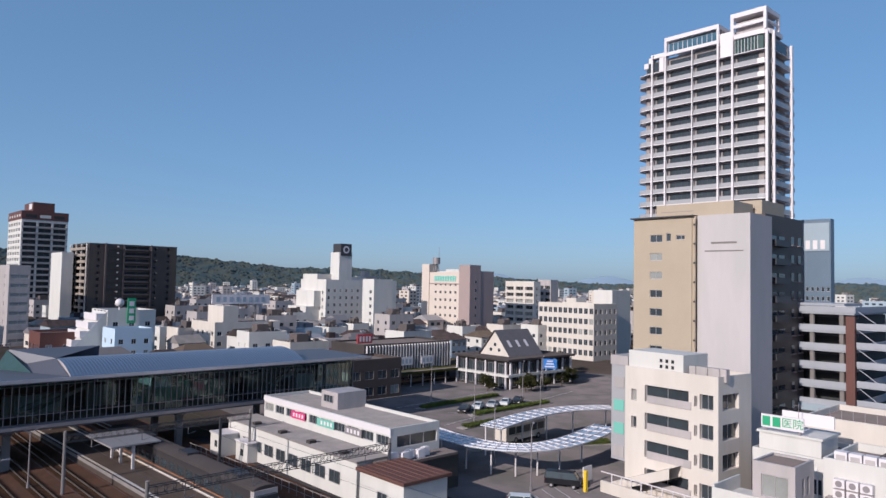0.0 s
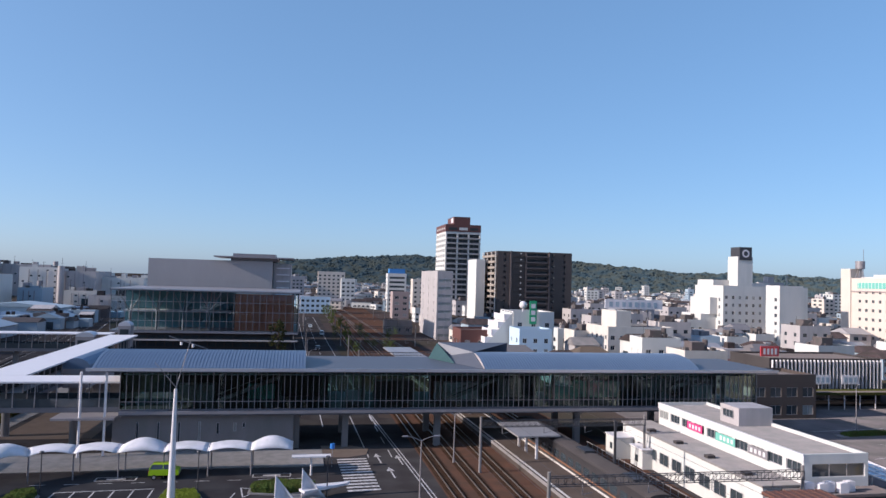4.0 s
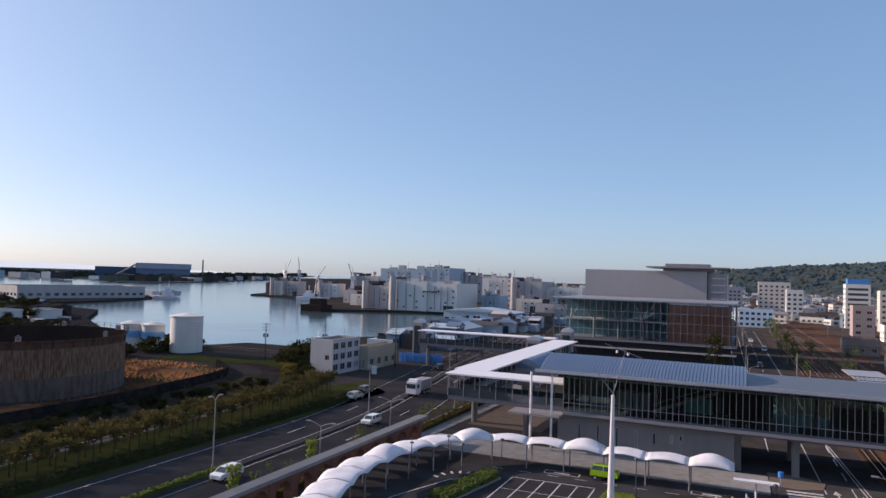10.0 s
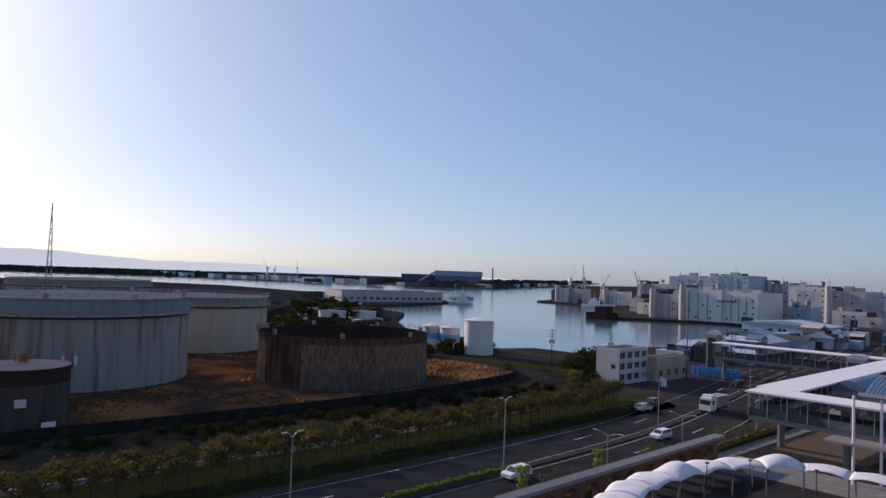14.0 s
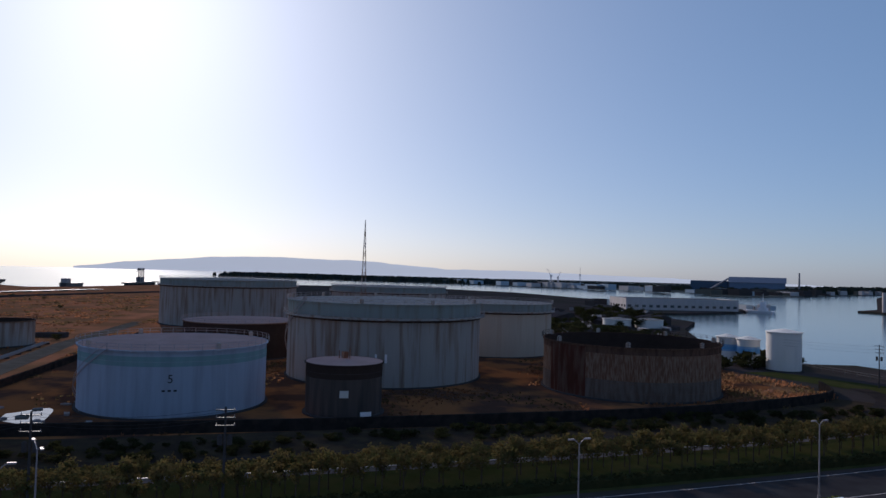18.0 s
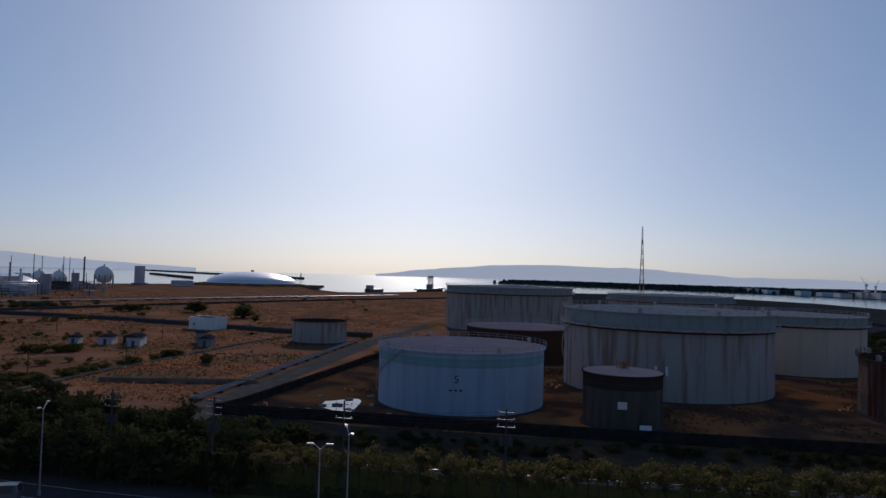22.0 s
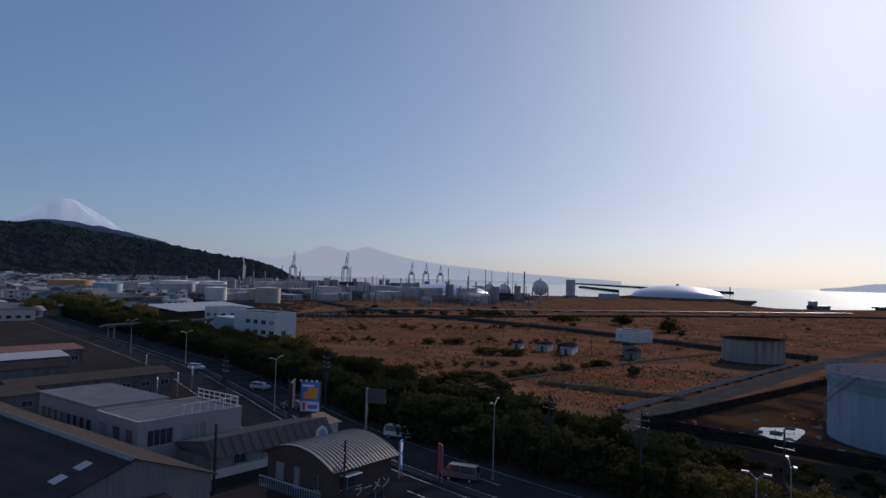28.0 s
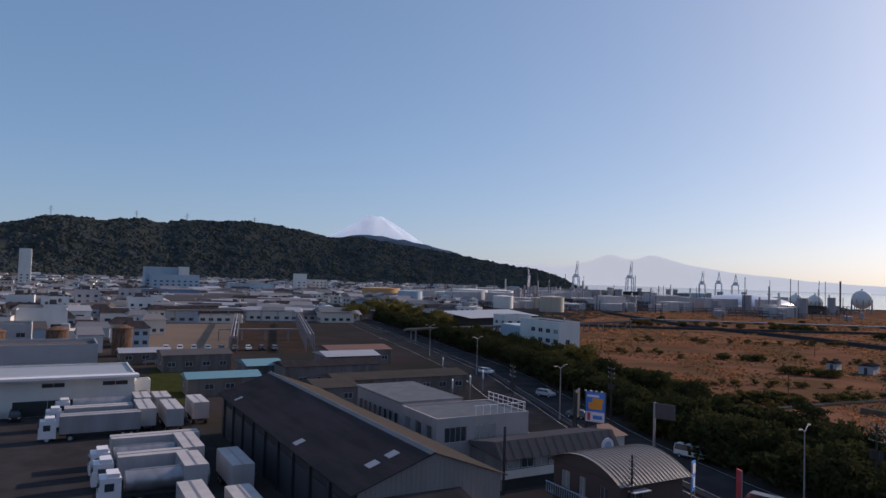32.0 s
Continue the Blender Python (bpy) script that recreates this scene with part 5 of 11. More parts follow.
def tree_meshes(kind, h, r, leaf, n, seed, trunk_r=0.12, size=0.28, base=0.3):
    rnd = random.Random(seed)
    t = Shape()
    t.rod((0, 0, 0), (rnd.uniform(-.1, .1) * r, rnd.uniform(-.1, .1) * r, h * 0.75), trunk_r, 6, 0, trunk_r * 0.35)
    c = Shape()
    for k in range(7):
        a, zz = rnd.uniform(0, 6.28), rnd.uniform(base, 0.85) * h
        e = (math.cos(a) * r * 0.7, math.sin(a) * r * 0.7, min(h * 0.95, zz + h * 0.15))
        t.rod((0, 0, zz * 0.8), e, trunk_r * 0.4, 4, 0, trunk_r * 0.12)
        w = 0.45 + 0.3 * rnd.random()
        leaf_cloud(c, rnd, e[0], e[1], e[2], r * w, r * w, h * 0.16, n // 8, size)
    leaf_cloud(c, rnd, 0, 0, h * (base + 1) / 2, r * 0.8, r * 0.8, h * (1 - base) / 2, n // 4, size)
    return t.mesh(kind + "_trunk", BARK), c.mesh(kind + "_crown", leaf)


TREES = {}


MERGE = []


def merged_trees(name, label, m, bark=True):
    """Joins the trees gathered in MERGE into one mesh."""
    V, Fc, mi, base = [], [], [], 0
    for meshes, x, y, k, rz in MERGE:
        c, s_ = math.cos(rz) * k, math.sin(rz) * k
        for slot, me in enumerate(meshes):
            n = len(me.vertices)
            co = np.empty(n * 3, np.float32)
            me.vertices.foreach_get("co", co)
            co = co.reshape(-1, 3)
            V.append(np.stack([x + co[:, 0] * c - co[:, 1] * s_, y + co[:, 0] * s_ + co[:, 1] * c, co[:, 2] * k], 1))
            for p in me.polygons:
                Fc.append([base + i for i in p.vertices])
            mi += [slot] * len(me.polygons)
            base += n
    me = bpy.data.meshes.new(name)
    me.from_pydata(np.concatenate(V).tolist(), [], Fc)
    me.materials.append(BARK)
    me.materials.append(m)
    me.polygons.foreach_set("material_index", mi)
    me.update()
    MERGE.clear()
    return solid(name, me, None, label, "thicket", kind="stuff")


def gather(kind, x, y, k, rz):
    MERGE.append((TREES[kind][int(abs(x * 7 + y * 3)) % len(TREES[kind])], x, y, k, math.radians(rz)))


def tree(kind, x, y, z=0.0, k=1.0, rz=0.0, label="", group=""):
    trunk, crown = TREES[kind][int(abs(x * 7 + y * 3)) % len(TREES[kind])]
    t = thing("tree", label or kind_label[kind], "tree", x, y, z, rz, group)
    t.scale = (k, k, k * (0.9 + 0.2 * ((x * 13 + y * 7) % 1)))
    part("trunk", trunk, None, t)
    part("crown", crown, None, t)
    return t


kind_label = {"row_tree": "small olive-brown roadside tree in a clipped row", "bush": "dark green bush at the edge of the field", "round": "round dark green broad-leaved tree", "sapling": "slender young street tree with sparse leaves", "conifer": "tall yellow-green conical tree"}
TREES["row_tree"] = [tree_meshes("row_tree", 4.6, 1.4, LEAFBROWN, 420, 60 + k, 0.11, 0.19, 0.5) for k in range(5)]
TREES["bush"] = [tree_meshes("bush", 2.6, 2.0, LEAFDARK, 300, 20 + k, 0.08, 0.32, 0.15) for k in range(4)]
TREES["round"] = [tree_meshes("round", 7.0, 3.4, LEAFDARK, 900, 30 + k, 0.22, 0.36, 0.2) for k in range(4)]
# lit copy of the olive leaf: sunlight put into the colour as yellow
OLIVE = mat("leaf_sunlit_olive", (0.16, 0.125, 0.04), 0.9, var=0.35, scale=0.6, fine=4, spread=0.4, tint=(0.09, 0.085, 0.03), amount=0.6)
translucent(OLIVE, .3)
TREES["olive"] = [tree_meshes("olive", 7.2, 3.4, OLIVE, 1300, 70 + k, 0.22, 0.32, 0.15) for k in range(3)]
TREES["sapling"] = [tree_meshes("sapling", 3.4, 0.9, LEAF, 90, 40 + k, 0.05, 0.16, 0.3) for k in range(3)]
TREES["conifer"] = [tree_meshes("conifer", 4.2, 1.0, LEAFYELLOW, 380, 50 + k, 0.09, 0.17, 0.12) for k in range(2)]


def hedge(name, label, pts, w, h, m=LEAF, seed=1, density=26, kind="stuff"):
    """A clipped hedge: a dense band of leaf quads along a line."""
    rnd = random.Random(seed)
    s = Shape()
    for (x0, y0), (x1, y1) in zip(pts, pts[1:]):
        L = math.hypot(x1 - x0, y1 - y0)
        dx, dy = (x1 - x0) / L, (y1 - y0) / L
        n = max(1, int(L / 1.5))
        for k in range(n):
            t0, t1 = L * k / n, L * (k + 1) / n
            q = [(x0 + dx * t - dy * o, y0 + dy * t + dx * o) for t, o in ((t0, -w * .42), (t1, -w * .42), (t1, w * .42), (t0, w * .42))]
            s.prism(q, 0, h * rnd.uniform(0.78, 0.9))
        for _ in range(int(L * density)):
            t, o = rnd.uniform(0, L), rnd.uniform(-w / 2, w / 2)
            c = Vector((x0 + dx * t - dy * o, y0 + dy * t + dx * o, h * (rnd.uniform(0.75, 1.05) if rnd.random() < 0.6 else rnd.uniform(0.1, 1))))
            if abs(o) < w * 0.4 and c.z < h * 0.75:
                c.z = h
            a = Vector((rnd.gauss(0, 1), rnd.gauss(0, 1), rnd.gauss(0, 1))).normalized() * 0.2
            b = a.orthogonal() * 0.7
            s.face([c - a, c - b, c + a, c + b])
    return solid(name, s, m, label, "hedge", kind=kind)


def wheel_mesh(r, w):
    return kept(("wheel", r, w), lambda: Shape().rod((-w / 2, 0, 0), (w / 2, 0, 0), r, 14, 0).rod((-w / 2 - 0.01, 0, 0), (w / 2 + 0.01, 0, 0), r * 0.55, 10, 1), [RUBBER, ALU])


PAINTS = {}


def paint(name, c):
    if name not in PAINTS:
        PAINTS[name] = mat("car_paint_" + name, c, 0.28, 0.1, var=0.03)
    return PAINTS[name]


CARCOL = {"white": (0.75, 0.75, 0.75), "silver": (0.45, 0.46, 0.48), "black": (0.02, 0.02, 0.024), "blue": (0.05, 0.1, 0.3), "red": (0.4, 0.03, 0.03), "lime": (0.42, 0.62, 0.02), "grey": (0.15, 0.16, 0.17), "yellow": (0.75, 0.42, 0.03)}


def car_body(style, L, W, H):
    """Lower body, cabin and glass as profiles across the width."""
    prof = {"sedan": ([(0, .35), (0, .62), (.03, .72), (.25, .78), (.78, .78), (.98, .72), (1, .55), (1, .35)], [(.22, .78), (.36, 1.), (.68, 1.), (.84, .78)]),
            "hatch": ([(0, .3), (0, .58), (.04, .66), (.22, .7), (.97, .7), (1, .5), (1, .3)], [(.2, .7), (.34, 1.), (.9, 1.), (.985, .7)]),
            "van": ([(0, .25), (0, .52), (.02, .58), (.08, .6), (1, .6), (1, .25)], [(.06, .6), (.17, 1.), (.97, 1.), (1, .6)])}[style]

    def sweep(pr, w0, w1):
        s = Shape()
        n = len(pr)
        a = [(-w0 if z < 0.99 else -w1, L * (x - 0.5), H * z) for x, z in pr]
        b = [(-p[0], p[1], p[2]) for p in a]
        s.face(a)
        s.face(b[::-1])
        for i in range(n):
            j = (i + 1) % n
            s.face([a[j], a[i], b[i], b[j]])
        return s
    return sweep(prof[0], W / 2, W / 2), sweep(prof[1], W / 2 - 0.06, W / 2 - 0.2), prof


def car(x, y, rz, color="white", style="hatch", label="", z=0.06, group="", L=None, H=None):
    L = L or {"sedan": 4.6, "hatch": 4.0, "van": 4.4}[style]
    H = H or {"sedan": 1.45, "hatch": 1.55, "van": 1.9}[style]
    W = 1.68
    c = thing("van" if style == "van" else "car", label or color + " " + {"sedan": "sedan car", "hatch": "hatchback car", "van": "delivery van"}[style] + " standing on the asphalt", "van" if style == "van" else "car", x, y, z, rz, group)
    body, cabin, prof = car_body(style, L, W, H)
    p = paint(color, CARCOL[color])
    part("body", kept(("carbody", style, L, H, color), lambda: body, p), None, c)
    part("cabin", kept(("cabin", style, L, H), lambda: cabin, GLASS), None, c, "dark tinted windows")
    z0 = {"sedan": .78, "hatch": .7, "van": .6}[style] * H
    ys = [q[0] for q in prof[1]]
    part("roof", kept(("carroof", style, L, H, color), lambda: Shape().box(-W / 2 + .2, L * (ys[1] - .5), H - .005, W / 2 - .2, L * (ys[2] - .5), H + .035), p), None, c)
    for sgn in (-1, 1):
        part("pillar", kept(("pillar", style, L, H, color, sgn), lambda: Shape().rod((sgn * (W / 2 - .07), L * (ys[0] - .5), z0), (sgn * (W / 2 - .2), L * (ys[1] - .5), H), .05, 4).rod((sgn * (W / 2 - .07), L * (ys[3] - .5), z0), (sgn * (W / 2 - .2), L * (ys[2] - .5), H), .06, 4)
             .rod((sgn * (W / 2 - .05), L * .02, z0), (sgn * (W / 2 - .19), L * .02, H), .05, 4), p), None, c)
        for wy in (-0.31, 0.31):
            part("wheel", wheel_mesh(0.31, 0.2), None, c, at=(sgn * (W / 2 - 0.08), wy * L, 0.31))
        part("headlight", kept(("headlight",), lambda: Shape().box(-.16, -.03, 0, .16, .03, .16), WHITEPAINT), None, c, at=(sgn * (W / 2 - .25), -L / 2, H * .42))
        part("tail_light", kept(("tail_light",), lambda: Shape().box(-.1, -.03, 0, .1, .03, .3), RED), None, c, at=(sgn * (W / 2 - .14), L / 2, H * .42))
    return c


TANKER = mat("dulled_tanker_steel", (0.378, 0.349, 0.37), 0.4, 0.6, var=0.2, scale=0.5, fine=3, tint=(0.2, 0.2, 0.2), stretch=(1, 0.3, 1), amount=0.6)
BOXPAINT = mat("grey_white_trailer_paint", (0.347, 0.315, 0.33), 0.6, var=0.14, scale=0.3, fine=3, tint=(0.22, 0.205, 0.2), stretch=(1, 1, 0.2), amount=0.6)


def trailer(x, y, rz, L=9.0, H=3.6, m=None, label="white box trailer with ribbed sides parked in the yard", tractor=False, group="trucks in the yard", tank_body=False, z=0.0):
    t = thing("truck" if tractor else "box_trailer", label, "truck" if tractor else "trailer", x, y, z, rz, group)
    m = m or BOXPAINT
    if tank_body:
        part("tank", kept(("truck_tank", L), lambda: Shape().rod((0, -L / 2, 2.2), (0, L / 2, 2.2), 1.15, 20).rod((0, -L / 2 + .5, 3.35), (0, L / 2 - .5, 3.35), .12, 6), TANKER), None, t, "polished silver tank")
    else:
        def make():
            s = Shape()
            n = int(L / 0.6)
            for k in range(n):
                yy = -L / 2 + 0.3 + 0.6 * k
                s.box(-1.26, yy, 1.15, -1.221, yy + 0.1, H - .05).box(1.221, yy, 1.15, 1.26, yy + 0.1, H - .05)
            return s
        part("box", kept(("trailer_box", L, H, m.name), lambda: Shape().box(-1.22, -L / 2, 1.1, 1.22, L / 2, H), m), None, t)
        part("side_ribs", kept(("trailer_ribs", L, H, m.name), make, m), None, t, kind="stuff")
        part("roof_seam", kept(("roof_seam", L), lambda: Shape().box(-.12, -L / 2, 0, -.05, L / 2, .03).box(.05, -L / 2, 0, .12, L / 2, .03), STEEL), None, t, at=(0, 0, H))
        for sgn in (-1, 1):
            part("rear_door", kept(("rear_door", H), lambda: Shape().box(-.56, -.03, 1.15, .56, .03, H - .1), BOXPAINT), None, t, at=(sgn * .6, L / 2 + .035, 0))
            part("lock_bar", kept(("lock_bar", H), lambda: Shape().rod((0, 0, 1.2), (0, 0, H - .15), .03, 5), STEEL), None, t, at=(sgn * .35, L / 2 + .09, 0))
    part("chassis", kept(("chassis", L), lambda: Shape().box(-.45, -L / 2, .75, .45, L / 2, 1.1).box(-1.1, L / 2 - .3, .5, 1.1, L / 2 - .1, .8), DARKSTEEL), None, t)
    for sgn in (-1, 1):
        for wy in ((L / 2 - 1.2), (L / 2 - 2.3), (-L / 2 + 1.4)):
            part("wheel", wheel_mesh(0.48, 0.42), None, t, at=(sgn * .95, wy, .48))
    if tractor:
        yc = -L / 2 - 1.5
        part("cab", kept(("cab",), lambda: Shape().prism([(-1.15, -1.1), (1.15, -1.1), (1.2, 1.1), (-1.2, 1.1)], .6, 2.2).prism([(-1.1, -.95), (1.1, -.95), (1.15, 1.1), (-1.15, 1.1)], 2.2, 3.0), WHITEPAINT), None, t, at=(0, yc, 0))
        part("windscreen", kept(("windscreen",), lambda: Shape().box(-1.0, -.06, 1.7, 1.0, .06, 2.6), GLASS), None, t, at=(0, yc - 1.06, 0))
        for sgn in (-1, 1):
            part("side_window", kept(("side_window",), lambda: Shape().box(-.02, -.5, 1.7, .02, .4, 2.5), GLASS), None, t, at=(sgn * 1.18, yc, 0))
            part("wheel", wheel_mesh(0.48, 0.42), None, t, at=(sgn * .95, yc, .48))
        part("wind_deflector", kept(("deflector",), lambda: Shape().prism([(-1.0, -.3), (1.0, -.3), (1.05, .9), (-1.05, .9)], 3.0, 3.45), WHITEPAINT), None, t, at=(0, yc, 0))
    return t


def street_lamp(x, y, rz, h=9.0, arms=2, reach=1.6, kind="street", group="street lamps", label="", z=0.05):
    t = thing("street_lamp", label or ("tall grey street lamp with %s curved arm%s" % (("two", "s") if arms == 2 else ("one", ""))), "street lamp", x, y, z, rz, group)
    part("pole", kept(("lamp_pole", h), lambda: Shape().cyl(0, 0, 0, h, .1, .06, 8).cyl(0, 0, 0, .5, .17, seg=8), STEEL), None, t)
    for k in range(arms):
        sgn = 1 - 2 * k

        def arm():
            s = Shape()
            pts = [(sgn * reach * q, 0, h - .1 + .55 * math.sin(q * 1.5)) for q in (0, .3, .6, 1)]
            for a, b in zip(pts, pts[1:]):
                s.rod(a, b, .045, 6)
            return s
        part("arm", kept(("lamp_arm", h, reach, sgn), arm, STEEL), None, t)
        part("lamp_head", kept(("lamp_head", sgn), lambda: Shape().box(-.32, -.12, -.07, .32, .12, .06), STEEL), None, t, at=(sgn * (reach + .2), 0, h + .45))
    return t


def plaza_lamp(x, y, h=4.5, rz=0):
    t = thing("street_lamp", "slim grey lamp post with a flat disc head", "street lamp", x, y, .05, rz, "square lamps")
    part("pole", kept(("plaza_pole", h), lambda: Shape().cyl(0, 0, 0, h, .07, .05, 8), DARKSTEEL), None, t)
    part("lamp_head", kept(("plaza_head",), lambda: Shape().cyl(0, 0, -.05, .1, .28, .2, 10), DARKSTEEL), None, t, at=(0, 0, h))
    return t


def utility_pole(x, y, rz, h=11.0, transformer=True, group="utility poles"):
    t = thing("utility_pole", "concrete utility pole with crossarms, insulators and a transformer", "utility pole", x, y, 0, rz, group)
    part("pole", kept(("upole", h), lambda: Shape().cyl(0, 0, 0, h, .17, .1, 8), DARKCON), None, t)
    for k in range(3):
        part("crossarm", kept(("crossarm",), lambda: Shape().box(-1.0, -.05, 0, 1.0, .05, .1), DARKSTEEL), None, t, at=(0, 0, h - .4 - .8 * k))
        for q in (-.9, .9):
            part("insulator", kept(("insulator",), lambda: Shape().cyl(0, 0, 0, .22, .05, .04, 6), STEEL), None, t, at=(q, 0, h - .3 - .8 * k))
    if transformer:
        for sgn in (-1, 1):
            part("transformer", kept(("transformer",), lambda: Shape().cyl(0, 0, 0, .9, .26, seg=10).cyl(0, 0, .9, 1.0, .18, seg=8), DARKCON), None, t, at=(sgn * .5, 0, h - 3.9))
    return t


def wires(name, label, pairs, sag=0.8, r=0.02):
    """Hanging cables between pairs of points."""
    s = Shape()
    for a, b in pairs:
        a, b = Vector(a), Vector(b)
        pts = [a.lerp(b, k / 8) - Vector((0, 0, sag * 4 * (k / 8) * (1 - k / 8))) for k in range(9)]
        for p, q in zip(pts, pts[1:]):
            s.rod(p, q, r, 3)
    return solid(name, s, DARKSTEEL, label, "cable", kind="stuff")


def lettering(text, size, m, parent, at, rx=90, rz=0, name="lettering", depth=0.02, label=""):
    cu = bpy.data.curves.new(name, "FONT")
    cu.body, cu.size, cu.extrude, cu.align_x, cu.align_y = text, size, depth, "CENTER", "CENTER"
    ob = new(name, cu)
    deps = bpy.context.evaluated_depsgraph_get()
    me = bpy.data.meshes.new_from_object(ob.evaluated_get(deps))
    bpy.data.objects.remove(ob)
    me.materials.clear()
    me.materials.append(m)
    ob = part(name, me, m, parent, label)
    ob.matrix_basis = pose(*at, rx, 0, rz)
    return ob

# ---------- wavy membrane canopy ----------
CAN = smooth_line([(-36.5, 52), (-37.5, 58), (-39.5, 66), (-39.3, 75.5), (-37.3, 83), (-33, 88.6), (-27, 90.4), (-20, 90.5), (-12, 90.5), (-6, 90.5), (-0.8, 90.5)], 8)
cum = [0.0]
for p, q in zip(CAN, CAN[1:]):
    cum.append(cum[-1] + math.dist(p, q))


def along(t):
    for i in range(len(CAN) - 1):
        if t <= cum[i + 1] or i == len(CAN) - 2:
            k = (t - cum[i]) / (cum[i + 1] - cum[i])
            a, b = Vector(CAN[i]), Vector(CAN[i + 1])
            d = (b - a).normalized()
            return a.lerp(b, k), Vector((-d.y, d.x))


cn = thing("walkway_canopy", "white scalloped membrane canopy on steel posts round the square", "canopy")
nb = 14
bay = cum[-1] / nb
for k in range(nb):
    s = Shape()
    hood = k in (4, 7, 10, 13)
    N, M = 8, 8
    verts = []
    for i in range(N + 1):
        p, n = along(min(cum[-1], bay * k + bay * i / N))
        wave = math.sin(math.pi * i / N)
        for j in range(M + 1):
            o = (j / M - 0.5) * 2
            rise = (1 - o * o) * (0.34 + 0.1 * wave + (0.75 * wave if hood else 0)) + (0.16 if hood else 0.28) * wave * abs(o) - 0.12 * (1 - wave) * abs(o)
            verts.append((p.x + n.x * o * 2.0, p.y + n.y * o * 2.0, 3.3 + rise))
    s.mesh_faces(verts, [(i * (M + 1) + j, (i + 1) * (M + 1) + j, (i + 1) * (M + 1) + j + 1, i * (M + 1) + j + 1) for i in range(N) for j in range(M)], 0, True)
    mo = part("membrane", s, MEMBRANE, cn)
    md = mo.modifiers.new("thick", "SOLIDIFY")
    md.thickness = 0.05
    p, n = along(bay * k + 0.1)
    for sg in (-1.6, 1.6):
        part("post", kept(("canpost",), lambda: Shape().cyl(0, 0, 0, 3.3, .08, seg=8), STEEL), None, cn, at=(p.x + n.x * sg, p.y + n.y * sg, 0.04))
    s = Shape()
    e = [(p.x + n.x * o * 2.0, p.y + n.y * o * 2.0, 3.28 + (1 - o * o) * 0.36 - 0.12 * abs(o)) for o in (-1, -.5, 0, .5, 1)]
    for a, b in zip(e, e[1:]):
        s.rod(a, b, .06, 5)
    part("arch", s, STEEL, cn)

# ---------- mast and sail sculpture ----------
ms = thing("mast", "tall tapered white mast with cable stays and a small top yard", "mast", -13.2, 78.1, 0.2)
part("shaft", Shape().cyl(0, 0, 0, 12.2, 0.42, 0.16, 16), WHITEPAINT, ms)
part("topmast", Shape().rod((0, 0, 12.2), (1.2, .5, 17.2), .05, 6).rod((-2.2, 0, 15.0), (0.1, 0, 12.3), .04, 5), STEEL, ms)
part("yard", Shape().rod((-1.0, .3, 17.8), (3.0, .6, 16.4), .05, 6), STEEL, ms)
for q in (0.3, 1.5):
    part("lamp", Shape().cyl(q, .4, 16.9 - q * .2, 17.2 - q * .2, .12, seg=8), WHITEPAINT, ms)
sc = thing("sail_sculpture", "white sculpture of curved sail shapes on a low plinth", "sculpture", -0.5, 77.5, 0.1)
for k, (ox, oy, rr) in enumerate(((-1.9, -1.6, 20), (0.9, 0.9, 35))):
    s = Shape()
    n = 6
    vv = []
    for i in range(n + 1):
        for j in range(n + 1):
            u, v = i / n, j / n
            vv.append((ox + 2.6 * u * (1 - 0.75 * v), oy + 0.7 * math.sin(math.pi * u) * (1 - v) + 0.5 * v, 0.2 + 3.2 * v - 0.9 * u * v))
    s.mesh_faces(vv, [(i * (n + 1) + j, (i + 1) * (n + 1) + j, (i + 1) * (n + 1) + j + 1, i * (n + 1) + j + 1) for i in range(n) for j in range(n)], 0, True)
    q = part("sail", s, MEMBRANE, sc)
    q.modifiers.new("thick", "SOLIDIFY").thickness = 0.08
part("wing", Shape().prism([(1.2, .3), (6.0, 3.1), (6.4, 3.8), (2.6, 3.0), (.6, 1.4)], 0.9, 1.15), MEMBRANE, sc)
part("plinth", Shape().prism([(-3, -2.5), (2.5, -1.5), (3.5, 2.5), (-1, 2.5)], -.06, 0.25), CONCRETE, sc)

# ---------- paint and islands on the square ----------
mk = Shape()


def line(x0, y0, x1, y1, w=0.15, z=0.062):
    d = Vector((x1 - x0, y1 - y0)).normalized()
    n = Vector((-d.y, d.x)) * w / 2
    mk.face([(x0 - n.x, y0 - n.y, z), (x1 - n.x, y1 - n.y, z), (x1 + n.x, y1 + n.y, z), (x0 + n.x, y0 + n.y, z)])


for k in range(6):
    line(-26.4 + 2.05 * k, 84.0, -26.4 + 2.05 * k, 62.0)
line(-26.4, 84.0, -16.1, 84.4)
for yy in (79.0, 73.5, 68):
    line(-26.4, yy, -16.1, yy + .3, 0.1)
for k in range(12):
    line(5.0 + 0.2 * k * 0.3, 95.2 - 1.25 * k, 9.0 + 0.05 * k, 95.5 - 1.25 * k, 0.6, 0.072)
for k in range(9):
    line(-30 + 3.6 * k, 87.0, -28.4 + 3.6 * k, 87.0, 0.12)
for k, x0 in enumerate((-23.5, -5.5)):
    line(x0, 88.0, x0 + 4.5, 88.0), line(x0, 89.4, x0 + 4.5, 89.4), line(x0, 88, x0, 89.4), line(x0 + 4.5, 88, x0 + 4.5, 89.4)
    line(x0 + 1.2, 88.7, x0 + 3.3, 88.7, 0.5)
for x0, x1 in ((16.0, 12.6), (15.5, 12.2)):
    line(x0, 70, x1 - 0.2, 125, 0.15, 0.075)
line(9.4, 96, 7.4, 160, 0.15, 0.075)
